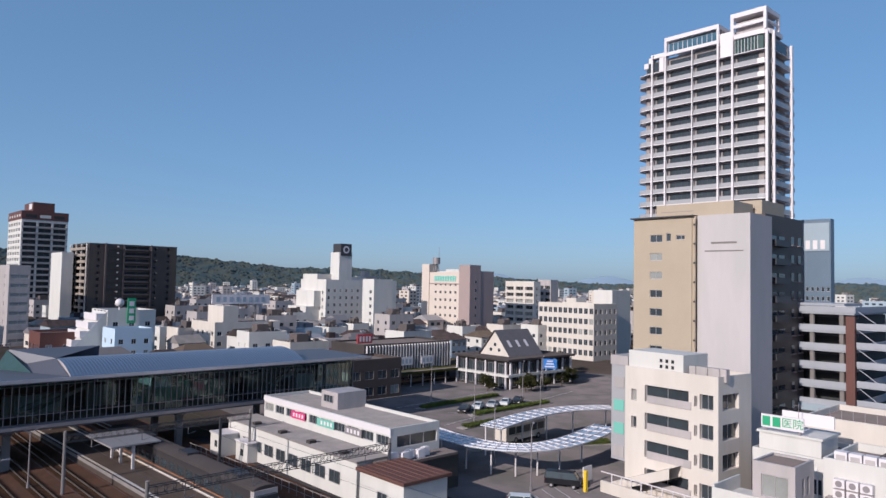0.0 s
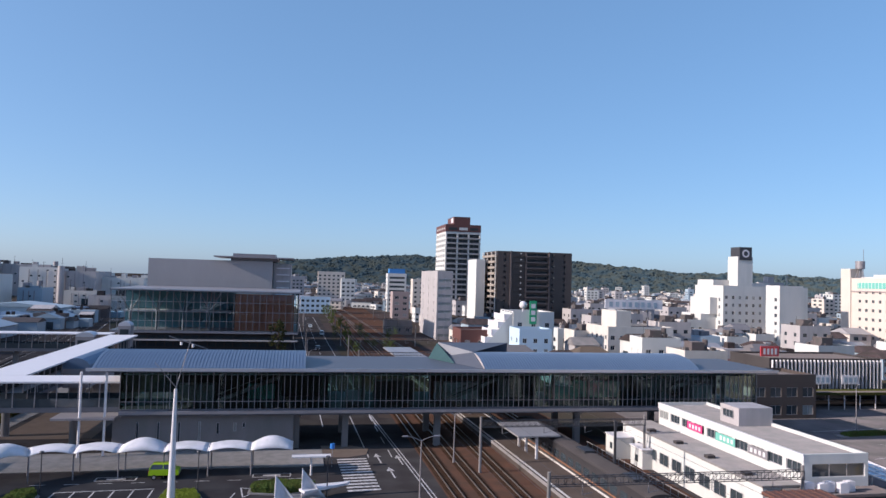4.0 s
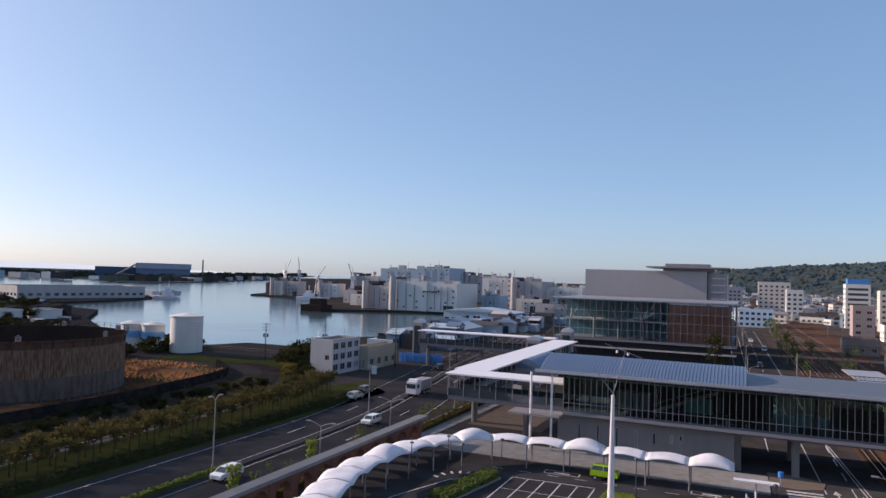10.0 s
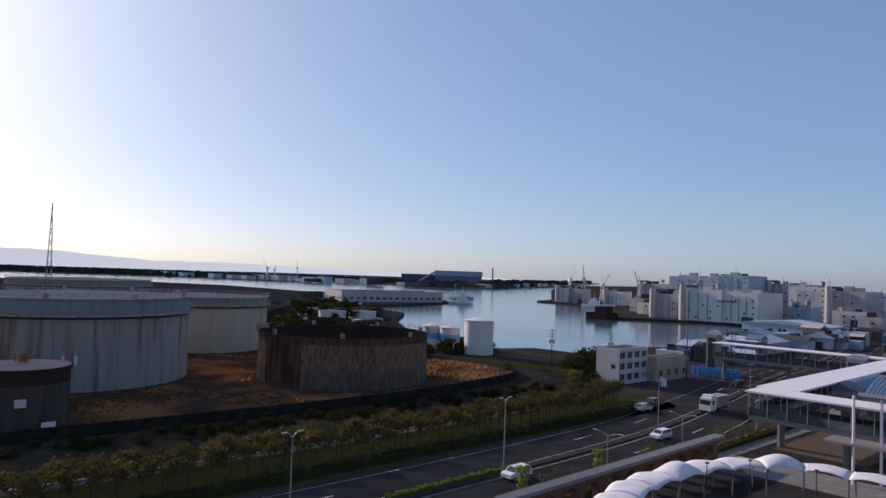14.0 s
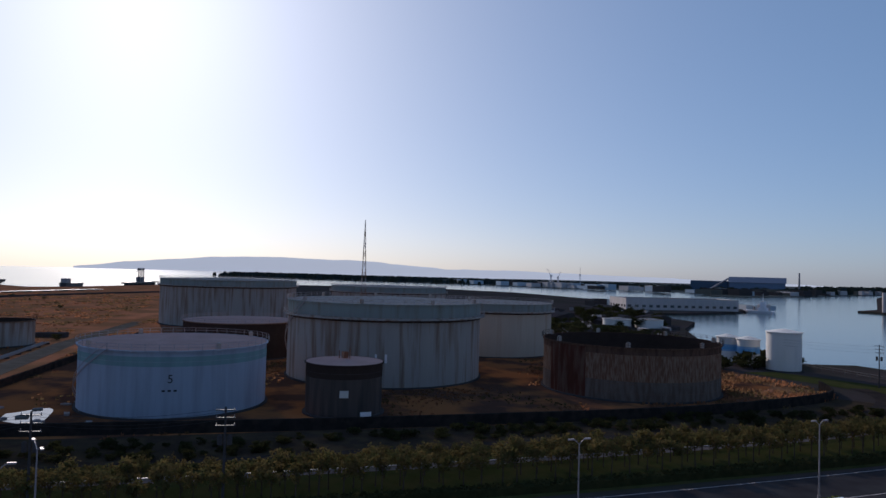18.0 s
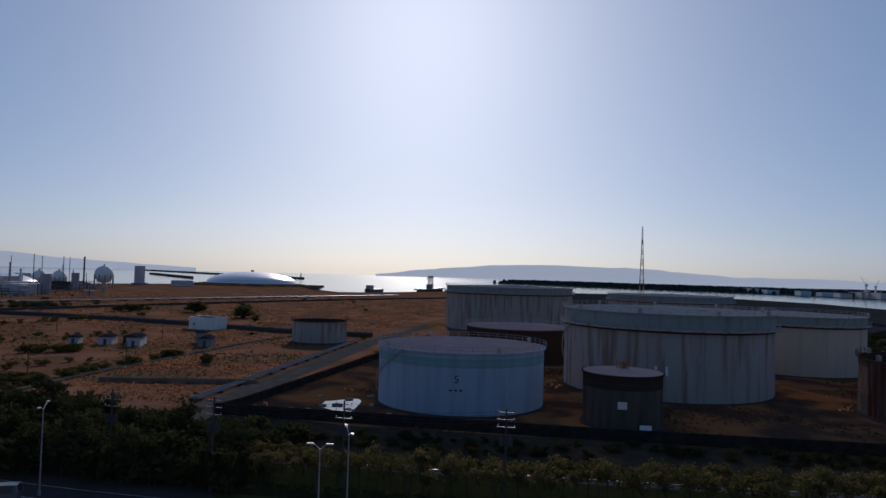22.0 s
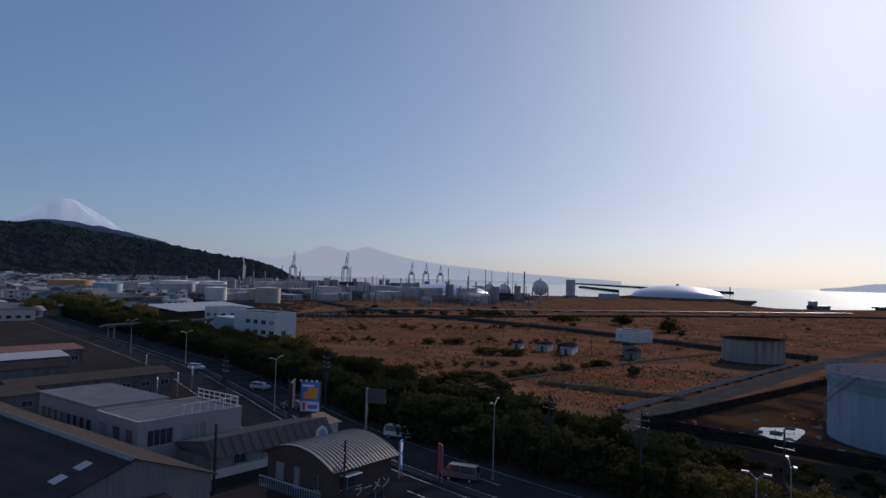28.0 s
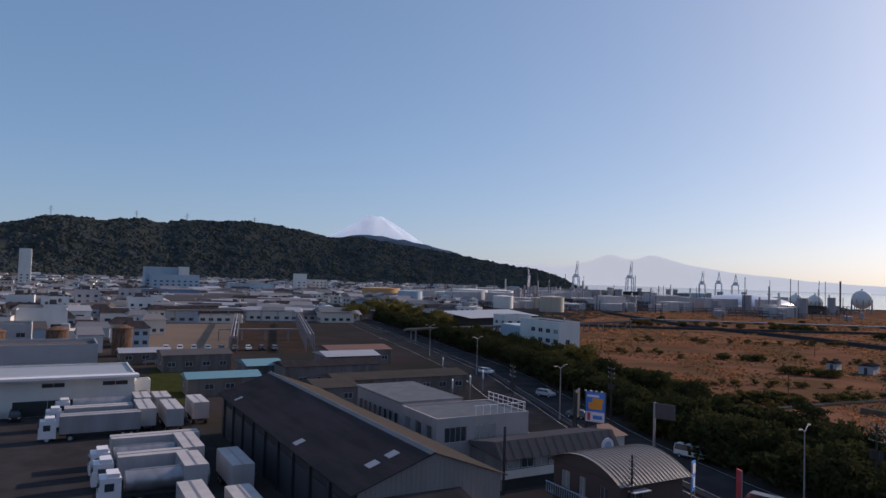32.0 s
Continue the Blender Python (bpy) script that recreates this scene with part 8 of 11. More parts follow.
for k in range(6):
    part("stair_flight", kept(("pdflight",), lambda: Shape().box(0, -4.6, 0, 2.6, -.3, .25).box(-.1, -4.6, .25, 0, -.3, 1.1).rod((.2, -4.2, .2), (.2, -.6, 2.9), .08, 4), DECKGREY), None, pd, at=(0, 0, 3.6 + 3.05 * k))
bar("stair_post", pd, .3, -4.8, 0, .5, .5, 21.5, WHITEPAINT)
bar("stair_wall", pd, 1.5, -5.8, 0, 3.0, 1.4, 20.5, DECKGREY)
part("mesh_tower", Shape().box(.5, -14, 0, 6, -6.6, 20.0), GREYWALL, pd, "tower behind a grey mesh screen")
for k in range(14):
    bar("mesh_rail", pd, .4, -10.3, 1.2 + 1.35 * k, .08, 7.4, .1, STEEL)
for k in range(7):
    bar("mesh_post", pd, .4, -13.6 + 1.1 * k, 0, .1, .1, 20.2, STEEL)
for k in range(3):
    bar("column", pd, .6, 4.5 * k + 2, 0, .6, .6, 22, CONCRETE)
part("shop_sign", Shape().box(-.5, 1.2, 5.2, -.2, 12, 6.3), BLUEGREY, pd)
part("shop_front", Shape().box(-.3, 1.2, 0, .9, 14, 5.1), DARKSTEEL, pd)
part("roof_edge", Shape().box(-.4, 1.3, 22.6, 9, 14, 23.0), DECKGREY, pd)

# ---------- roadside belt ----------
sheet("verge", [(-72, -28), (-70, 40), (-69.2, 130), (-80, 140), (-90, 118), (-89.5, 60), (-90.5, 0), (-92.5, -28)], GRASS, 0.05, "rough green-brown verge under the roadside trees")
rb = random.Random(4)
for row, x0 in enumerate((-75.6, -78.4, -81.4)):
    yy = -27.0 + row * .7
    while yy < 126:
        bend = -3.0 * max(0, (5 - yy) / 35) ** 1.3 - 5.0 * max(0, (yy - 108) / 18)
        tree("row_tree", x0 + bend + rb.uniform(-.3, .3), yy + rb.uniform(-.25, .25), 0, rb.uniform(.85, 1.05) * (.92, .9, .8)[row], rb.uniform(0, 360), "", "roadside tree rows")
        yy += rb.uniform(2.2, 2.9)
hedge("edge_hedge", "dense dark hedge along the road edge", [(-76.5, -27), (-73.5, 5), (-71.8, 40), (-71.3, 80), (-71.8, 124)], 1.8, 1.1, LEAFDARK, 7, 22)
RAILWAY_ = [(-89.5, -30), (-86.6, 5), (-84.6, 40), (-84.0, 80), (-85.2, 104), (-89.2, 122)]
strip("verge_path", smooth_line(RAILWAY_), 1.1, 1.1, PALEASPHALT, .06, "worn grey footpath behind the roadside trees")
gr = thing("guard_rail", "long grey steel guard rail behind the roadside trees", "guard rail")
for i, (p, q) in enumerate(zip(RAILWAY_, RAILWAY_[1:])):
    d = Vector((q[0] - p[0], q[1] - p[1], 0))
    n = int(d.length / 4)
    part("rail_beam", Shape().rod((p[0] + 1.4, p[1], .62), (q[0] + 1.4, q[1], .62), .13, 6), STEEL, gr)
    for k in range(n):
        part("post", kept(("railpost",), lambda: Shape().box(0, 0, 0, .12, .12, .75), STEEL), None, gr, at=(p[0] + 1.35 + d.x * k / n, p[1] + d.y * k / n, 0))
hedge("back_hedge", "low dark hedge before the service road", [(-93, -27), (-90.2, 5), (-88.6, 60), (-88.2, 100), (-90.5, 116)], 1.2, .8, LEAFDARK, 8, 16)
for _ in range(170):
    y = rb.uniform(-36, 126)
    gather("bush", -99.5 - 2.5 * max(0, -y / 40) + 2 * (y > 90) + rb.uniform(-4.2, 4.5), y, rb.uniform(.25, .55), rb.uniform(0, 360))
merged_trees("margin_scrub", "low dark scrub before the bund wall", LEAFDARK)
# thicket between the road and the dry field
nb_ = 0
while nb_ < 520:
    y = rb.uniform(-330, -24)
    road_x = -74 - .33 * max(0, -y - 40) if y > -125 else -102 - .24 * (-y - 125)
    w = 15 if y > -130 else 12
    x = road_x - 11 - rb.uniform(0, 1) * w
    kind = "round" if rb.random() < (.16 if y > -140 else .35) else "bush"
    ks = rb.uniform(.55, .9) if kind == "round" else rb.uniform(.7, 1.5)
    if kind == "round" and y > -150:
        tree(kind, x, y, 0, ks, rb.uniform(0, 360), "", "thicket by the field")
    else:
        gather(kind, x, y, ks, rb.uniform(0, 360))
    nb_ += 1
EDGE = ((-26, -63.5), (-45, -66), (-82, -75), (-122, -90), (-180, -108), (-376, -150))
for _ in range(430):
    y = rb.uniform(-345, -27)
    i = [k for k in range(5) if EDGE[k][0] >= y >= EDGE[k + 1][0]][0]
    cx = EDGE[i][1] + (EDGE[i + 1][1] - EDGE[i][1]) * (EDGE[i][0] - y) / (EDGE[i][0] - EDGE[i + 1][0])
    if rb.random() < .55:
        gather("round", cx - rb.uniform(11.5, 16), y, rb.uniform(.6, .95), rb.uniform(0, 360))
    else:
        gather("bush", cx - rb.uniform(11, 20), y, rb.uniform(1.0, 1.9), rb.uniform(0, 360))
merged_trees("thicket", "dense dark thicket between the road and the dry field", LEAFDARK)
for x, y, k in ((-124, -143, 1.15), (-122, -149, .95), (-127, -147, 1.0), (-150, -262, 1.2), (-140, -268, 1.1), (-158, -372, 1.3), (-145, -360, 1.2), (-133, -330, 1.2), (-152, -300, 1.1)):
    tree("olive", x, y, 0, k, x * 31, "large leafy olive-green tree at the edge of the field", "field trees")
for _ in range(18):
    d, a = rb.uniform(190, 640), math.radians(rb.uniform(98, 138))
    x, y = -math.sin(a) * d, math.cos(a) * d
    if -118 < x or (y > -40 and x > -330):
        continue
    for q in range(rb.choice((1, 2, 4))):
        tree("bush", x + rb.uniform(-5, 5), y + rb.uniform(-2, 2), 0, rb.uniform(.4, .95), rb.uniform(0, 360), "low dark scrub bush in the dry field", "field scrub")
rg = random.Random(12)
BARE = [(-136.4, -2.8, 17.5), (-121.3, 25.5, 8), (-164.6, 44.3, 25), (-133.8, 93.8, 21), (-206, 92, 20), (-207.7, 13, 17), (-239.1, -54.7, 10.5), (-273, -108, 7.5), (-327, 15, 31), (-128, -25, 7)]
for nm, n, d0, d1, w0, h0, h1, lab in (("grass_tufts", 16000, 106, 190, .32, .2, .6, "tufts of dry orange grass on the yard and field"), ("grass_tufts", 15000, 180, 330, .6, .25, .65, "dry orange grass over the middle of the field"), ("grass_tufts", 9000, 320, 640, 1.6, .35, .8, "dry grass over the far field")):
    tuft = Shape()
    for _ in range(n):
        d, a = d0 + (d1 - d0) * rg.random(), math.radians(rg.uniform(58, 142))
        x, y = -math.sin(a) * d, math.cos(a) * d
        if x > -109 - .27 * max(0, -y - 48) - 12 * (y < -48) or noise.noise((x * .035, y * .035, 0)) < -.1 + .25 * (x > -320 and y > -40) + rg.uniform(-.15, .15):
            continue
        if any((x - bx) ** 2 + (y - by) ** 2 < br_ * br_ for bx, by, br_ in BARE) or abs(y + 47 - (-125 - x) * .088) < 7 or y > 128:
            continue
        h = rg.uniform(h0, h1)
        for q in range(2):
            b = rg.uniform(0, math.pi)
            dx, dy = math.cos(b) * w0 * rg.uniform(.6, 1.3), math.sin(b) * w0 * rg.uniform(.6, 1.3)
            tuft.face([(x - dx * .6, y - dy * .6, .05), (x + dx * .6, y + dy * .6, .05), (x + dx, y + dy, h * rg.uniform(.7, 1)), (x + dx * .1, y + dy * .1, h * .6), (x - dx * .8, y - dy * .8, h * rg.uniform(.7, 1.1))])
    solid(nm, tuft, BLADE, lab, "grass", kind="stuff")

gold = Shape()
for _ in range(5200):
    x, y = rg.uniform(-150, -105), rg.uniform(70, 139)
    dd = math.hypot(x + 133.8, y - 93.8)
    if not 20.5 < dd < 45 or x > -105.5 - 10 * max(0, (y - 112) / 28) ** 1.2 or noise.noise((x * .06, y * .06, 4)) < (-.35 if y > 110 else .05) + rg.uniform(-.1, .1):
        continue
    b, h = rg.uniform(0, math.pi), rg.uniform(.35, .9)
    dx, dy = math.cos(b) * .3, math.sin(b) * .3
    gold.face([(x - dx * .6, y - dy * .6, .05), (x + dx * .6, y + dy * .6, .05), (x + dx, y + dy, h), (x + dx * .1, y + dy * .1, h * .6), (x - dx * .8, y - dy * .8, h * .9)])
solid("golden_grass", gold, BLADE, "dense golden dry grass beside the rusty tank", "grass", kind="stuff")

# dykes, pipes and tracks over the field
strip("field_dyke", smooth_line([(-112, -90), (-121, -89), (-139, -88), (-160, -86), (-183, -82), (-210, -79), (-233, -74), (-262, -66)]), 0.8, 0.8, TRACKBROWN, .04, "low weathered bank across the field", .4)
strip("field_dyke_far", smooth_line([(-378, -408), (-348, -340), (-320, -271), (-313, -200), (-292, -130), (-270, -80), (-262, -40)]), 1.8, 1.8, DARKCON, .02, "dark pipe bank across the field", 1.5)
strip("field_dyke_cross", smooth_line([(-144, -80), (-146, -62), (-148, -47)]), .6, .6, TRACKBROWN, .04, "dark low wall in the field", .9)
strip("field_dyke_back", smooth_line([(-215, -310), (-330, -245), (-480, -170), (-640, -70), (-700, -20)]), 2.0, 2.0, DARKCON, .02, "dark pipe bank further out in the field", 1.2)
rs = random.Random(8)
for line, n, spr, k0, k1 in (([(-121, -90), (-140, -90), (-160, -88), (-183, -84), (-190, -83)], 46, 1.6, .45, .8), ([(-185, -125), (-192, -113)], 16, 2.5, .6, 1.0), ([(-197, -158), (-204, -148)], 12, 3, .6, .9), ([(-355, -248), (-371, -232)], 14, 4, 1.0, 1.6),
                             ([(-357, -195), (-369, -180)], 12, 3, 1.0, 1.5), ([(-368, -157), (-375, -149)], 5, 2, 1.4, 2.2), ([(-343, -120), (-342, -117)], 4, 2, 1.5, 2.4), ([(-128, -142), (-132, -115)], 40, 5, .6, 1.1), ([(-124, -98), (-146, -92)], 26, 2, .5, .9),
                             ([(-280, -300), (-400, -230)], 26, 6, .7, 1.3), ([(-210, -215), (-300, -170)], 22, 8, .4, .9), ([(-160, -190), (-260, -110)], 26, 12, .3, .7), ([(-128, -125), (-170, -100)], 18, 6, .3, .6)):
    for _ in range(n):
        u = rs.random() * (len(line) - 1)
        i = int(u)
        p = Vector(line[i]).lerp(Vector(line[i + 1]), u - i)
        gather("bush", p.x + rs.uniform(-spr, spr), p.y + rs.uniform(-spr, spr) * .6, rs.uniform(k0, k1), rs.uniform(0, 360))
merged_trees("scrub_rows", "rows of olive-brown scrub along the banks of the dry field", LEAFBROWN)
for x, y, L, W, h, m in ((-214, -118, 6, 4, 2.4, GREYWALL), (-213, -108, 8, 4, 2.8, GREYWALL), (-219, -113, 5, 5, 2.2, FIBRE), (-218, -88, 7, 4, 2.6, CONCRETE), (-210, -126, 4, 3, 2.2, GREYWALL), (-224, -92, 3, 3, 3.4, CONCRETE)):
    b = thing("field_hut", "small weathered hut with a low pitched roof in the dry field", "hut", x, y, 0, 12, "field huts")
    part("wall", Shape().box(0, 0, 0, L, W, h), m, b)
    part("roof", Shape().mesh_faces([(-.3, -.3, h), (L + .3, -.3, h), (L + .3, W + .3, h), (-.3, W + .3, h), (-.3, W / 2, h + .9), (L + .3, W / 2, h + .9)], [(0, 1, 5, 4), (4, 5, 2, 3), (0, 4, 3), (1, 2, 5)]), FIBRE, b)
    bar("door", b, L + .02, W / 2, 0, .06, .9, 1.9, DARKSTEEL)
for x, y, h in ((-178, -92, 5), (-150, -100, 5), (-205, -95, 6), (-240, -150, 6)):
    q = thing("wooden_post", "thin wooden post standing in the dry field", "post", x, y, 0, 0, "field posts")
    bar("shaft", q, 0, 0, 0, .16, .16, h, BARK)
pp = thing("pipe_rack", "long bundle of pale pipes on low supports across the field", "pipeline", 0, 0)
for k in range(4):
    a, b = Vector((-330 - 3 * k, -330 + 4 * k, 1.2)), Vector((-720, -90 + 3 * k, 1.2))
    part("pipe", Shape().rod(a, b, .3, 6), STEEL if k % 2 else CONCRETE, pp)
for k in range(24):
    c = Vector((-330, -328, 0)).lerp(Vector((-720, -88, 0)), k / 23)
    bar("support", pp, c.x, c.y, 0, 1.0, 6, 1.0, DARKCON)
pq = thing("pipe_run", "pair of pale pipes beside the concrete track", "pipeline", 0, 0)
for k in range(3):
    part("pipe", Shape().rod((-126, -51.2 - .8 * k, .6), (-240, -41.6 - .8 * k, .6), .2, 6), CONCRETE, pq)
for k in range(14):
    c = Vector((-127, -52, 0)).lerp(Vector((-239, -42.4, 0)), k / 13)
    bar("support", pq, c.x, c.y, 0, .5, 2.6, .4, DARKCON)
for k in range(5):
    g = thing("goalpost_frame", "small dark goalpost pipe frame in the field", "pipe frame", -185 + .3 * k, -75 + 5.8 * k, 0, 80, "pipe frames")
    part("frame", kept(("pframe",), lambda: Shape().rod((-1.4, 0, 0), (-1.4, 0, 1.6), .12, 6).rod((1.4, 0, 0), (1.4, 0, 1.6), .12, 6).rod((-1.5, 0, 1.6), (1.5, 0, 1.6), .14, 6), DARKSTEEL), None, g)
s = Shape()
rp = random.Random(3)
pts = [(-124 - 5.5 * math.cos(a) * (1 + .3 * math.sin(3 * a)) - 4, -25 + 4.5 * math.sin(a) * (1 + .25 * math.cos(2 * a))) for a in [2 * math.pi * k / 28 for k in range(28)]]
s.face([(x, y, .075) for x, y in pts[::-1]])
PUDDLE = mat("puddle_water", (0.05, 0.055, 0.06), 0.06, var=0.2)
solid("puddle", s, PUDDLE, "shallow puddle reflecting the sky beside the tank", "puddle")
for k in range(20):
    q = thing("rubble", "broken pale concrete rubble beside the puddle", "rubble", -130 + rp.uniform(-13, 12), -24 + rp.uniform(-7, 12), .06, rp.uniform(0, 180), "rubble")
    part("block", kept(("rub", k % 5), lambda: Shape().prism([(-.8 - .2 * (k % 3), -.3), (.7, -.4), (.9, .4), (-.5, .5)], 0, .25 + .1 * (k % 3)), CONCRETE), None, q)

REDSTAIN = mat("red_rust_stain", (0.1, 0.035, 0.025), 0.9, var=0.4, scale=0.6, fine=3, tint=(0.17, 0.1, 0.075), stretch=(1, 1, 0.15), amount=0.8)
# details on the tanks
sm = [o for o in scene.objects if o.name.startswith("oil_tank") and abs(o.matrix_basis.translation.x + 121.3) < .1][0]
part("notice", Shape().box(-.05, -.75, 0, .05, .75, 1.2), CREAM, sm).matrix_basis = pose(6.75 * math.cos(-.2), 6.75 * math.sin(-.2), 3.6, 0, 0, math.degrees(-.2))
part("roof_motor", Shape().box(-.6, -.5, 9.5, .6, .5, 10.6).rod((.4, .8, 9.4), (.4, .8, 11.2), .12, 6).rod((-.5, -.9, 9.4), (-.5, -.9, 10.8), .1, 6), RUST, sm)
rk = [Shape(), Shape()]
for i in range(420):
    a, d = math.radians(rp.uniform(119, 152)), rp.uniform(560, 1150)
    x, y = -math.sin(a) * d, math.cos(a) * d
    if x < -800 or x > -230:
        continue
    h = rp.choice((3, 4, 6, 9, 13, 20))
    if i % 3 == 0:
        rk[0].cyl(x, y, 0, h * .8, rp.uniform(1.5, 5), seg=10, smooth=False)
    elif i % 3 == 1:
        rk[1].rod((x, y, 0), (x, y, h * 1.6), .35, 5)
    else:
        w = rp.uniform(8, 40)
        for z in (3, 4.5):
            rk[1].rod((x, y, z), (x + w, y - w * .5, z), .35, 4)
        for q in range(4):
            rk[1].rod((x + w * q / 3, y - w * q / 6, 0), (x + w * q / 3, y - w * q / 6, 4.5), .3, 4)
rk.append(Shape())
for i in range(170):
    a, d = math.radians(rp.uniform(124, 152)), rp.uniform(600, 1250)
    x, y = -math.sin(a) * d, math.cos(a) * d
    if x < -820 or x > -230:
        continue
    w, dd, h = rp.uniform(8, 34), rp.uniform(8, 18), rp.choice((4, 5, 6, 8, 12))
    rk[2].box(x, y, 0, x + w, y + dd, h)
solid("refinery_sheds", rk[2], GREYWALL, "grey sheds and halls of the far refinery", "sheds", kind="stuff")
solid("refinery_vessels", rk[0], STEEL, "small pale process vessels of the far refinery", "vessels", kind="stuff")
solid("refinery_pipework", rk[1], DARKSTEEL, "grey pipes and stacks of the far refinery", "pipework", kind="stuff")
sb2 = [Shape(), Shape(), Shape()]
for i in range(330):
    ln = ((-1480, 790), (-1100, 950), (-945, 1000), (-1280, 1660), (-1550, 2080), (-2000, 2800))
    u = rp.random() * 4.99
    p = Vector(ln[int(u)]).lerp(Vector(ln[int(u) + 1]), u % 1) * (1 + rp.uniform(.01, .3))
    w = rp.uniform(8, 34)
    sb2[i % 3].box(p.x, p.y, -.1, p.x + w, p.y + w * .6, rp.uniform(3, 11))
for q, m, nm in zip(sb2, (GREYWALL, DARKCON, FARLAND), ("grey", "brownish", "dark")):
    solid("far_spit_town", q, m, nm + " sheds and houses on the far spit", "town", kind="stuff")
cl_ = [Shape(), Shape(), Shape(), Shape()]
for i in range(330):
    x, y = rp.uniform(-470, -190), rp.uniform(140, 330)
    if y > 225 + (x + 285) * -.62 or (x > -262 and y > 188) or (x + 206) ** 2 + (y - 92) ** 2 < 900:
        continue
    if i % 9:
        w, d, h = rp.uniform(1.5, 5), rp.uniform(1.5, 4), rp.uniform(.9, 2.6)
        cl_[i % 4].box(x, y, 0, x + w, y + d, h)
    else:
        w, d, h = rp.uniform(8, 20), rp.uniform(6, 12), rp.uniform(2.6, 4.6)
        cl_[1 + i % 2].box(x, y, 0, x + w, y + d, h).mesh_faces([(x - .4, y - .4, h), (x + w + .4, y - .4, h), (x + w + .4, y + d + .4, h), (x - .4, y + d + .4, h), (x - .4, y + d / 2, h + 1.3), (x + w + .4, y + d / 2, h + 1.3)], [(0, 1, 5, 4), (4, 5, 2, 3), (0, 4, 3), (1, 2, 5)])
for q, m, nm in zip(cl_, (CONCRETE, FIBRE, DARKCON, GREYWALL), ("grey", "brown", "dark", "pale")):
    solid("quay_clutter", q, m, nm + " sheds, crates and parked vans on the quay", "sheds", kind="stuff")
for _ in range(190):
    gather("bush", rp.uniform(-330, -150), rp.uniform(126, 175), rp.uniform(.8, 1.9), rp.uniform(0, 360))
for _ in range(60):
    x = rp.uniform(-420, -290)
    gather("round", x, 240 + (x + 285) * -.5 + rp.uniform(-60, -15), rp.uniform(.5, .9), rp.uniform(0, 360))
merged_trees("quay_scrub", "dark scrub along the quay behind the tanks", LEAFDARK)
lettering("5", 1.9, BLACK, five, (16.17, -.4, 6.6), 90, 90, "number")
for q in range(3):
    bar("name_bar", five, 16.1, -1.4 + .9 * q, 4.6, .06, .5, .3, BLACK)


def tank_dress(t, r, h, n_rail, gap=2.0, ladder=0.4, boxes=6):
    s = Shape()
    n = 26
    for k in range(n):
        a0, a1 = ladder + 1.1 * k / n, ladder + 1.1 * (k + 1) / n
        z0, z1 = .5 + (h - .4) * k / n, .5 + (h - .4) * (k + 1) / n
        for dz in (0, 1.0):
            s.rod(((r + .5) * math.cos(a0), (r + .5) * math.sin(a0), z0 + dz), ((r + .5) * math.cos(a1), (r + .5) * math.sin(a1), z1 + dz), .06 if dz else .12, 4)
    part("stair", s, STEEL, t)
    for k in range(boxes):
        a = 2 * math.pi * (k + .3) / boxes
        part("roof_vent", kept(("tankvent",), lambda: Shape().box(-.35, -.35, 0, .35, .35, .9).cyl(0, 0, .9, 1.1, .5, .1, 8), TANKWHITE), None, t, at=((r - .7) * math.cos(a), (r - .7) * math.sin(a), h))


tank_dress(five, 16.1, 11.2, 40, ladder=-1.75, boxes=4)
tank_dress(big, 23.3, 18.0, 48, ladder=-2.2, boxes=9)
tank_dress(rusty, 19.4, 11.0, 30, ladder=2.4, boxes=7)
part("notice", Shape().box(-.06, -1.3, 5.6, .06, 1.3, 7.4), WHITEPAINT, big).matrix_basis = pose(23.2 * math.cos(-.29), 23.2 * math.sin(-.29), 0, 0, 0, math.degrees(-.29))
s = Shape()
for k in range(14):
    a0, a1 = math.radians(-94 + 2.3 * k), math.radians(-94 + 2.3 * (k + 1))
    r = 19.46
    s.face([(r * math.cos(a0), r * math.sin(a0), .35), (r * math.cos(a1), r * math.sin(a1), .35), (r * math.cos(a1), r * math.sin(a1), 10.6), (r * math.cos(a0), r * math.sin(a0), 10.6)], 0, True)
part("rust_stain", s, REDSTAIN, rusty, "dark red rust stain")
mast_t = thing("radio_mast", "slender red-white lattice radio mast behind the tanks", "mast", -255.6, 60)
mast_t.scale = (1, 1, .88)
for k in range(12):
    z0, w0, w1 = 4.2 * k, 2.6 * (1 - k / 12.5), 2.6 * (1 - (k + 1) / 12.5)
    s = Shape()
    for i in range(4):
        c0, c1 = ((1, 1), (-1, 1), (-1, -1), (1, -1))[i], ((1, 1), (-1, 1), (-1, -1), (1, -1))[(i + 1) % 4]
        s.rod((c0[0] * w0 / 2, c0[1] * w0 / 2, z0), (c0[0] * w1 / 2, c0[1] * w1 / 2, z0 + 4.2), .09, 4)
        s.rod((c0[0] * w0 / 2, c0[1] * w0 / 2, z0), (c1[0] * w1 / 2, c1[1] * w1 / 2, z0 + 4.2), .05, 3)
    part("mast_section", s, RUST if k % 2 == 0 else STEEL, mast_t)
yb = thing("yard_board", "small white notice board on the bund wall", "notice board", -108.6, 26.5, 1.6, 90)
part("board", Shape().box(-.9, -.05, 0, .9, .05, .8), WHITEPAINT, yb)
bar("post", yb, -.7, 0, -1.6, .08, .08, 1.6, STEEL), bar("post", yb, .7, 0, -1.6, .08, .08, 1.6, STEEL)
POLES = [(-78.5, -42), (-76, -29), (-76.8, -14.5), (-75.4, 3.5), (-83.5, -88), (-68, -95)]
for k, (x, y) in enumerate(POLES):
    utility_pole(x, y, 80, 10.5)
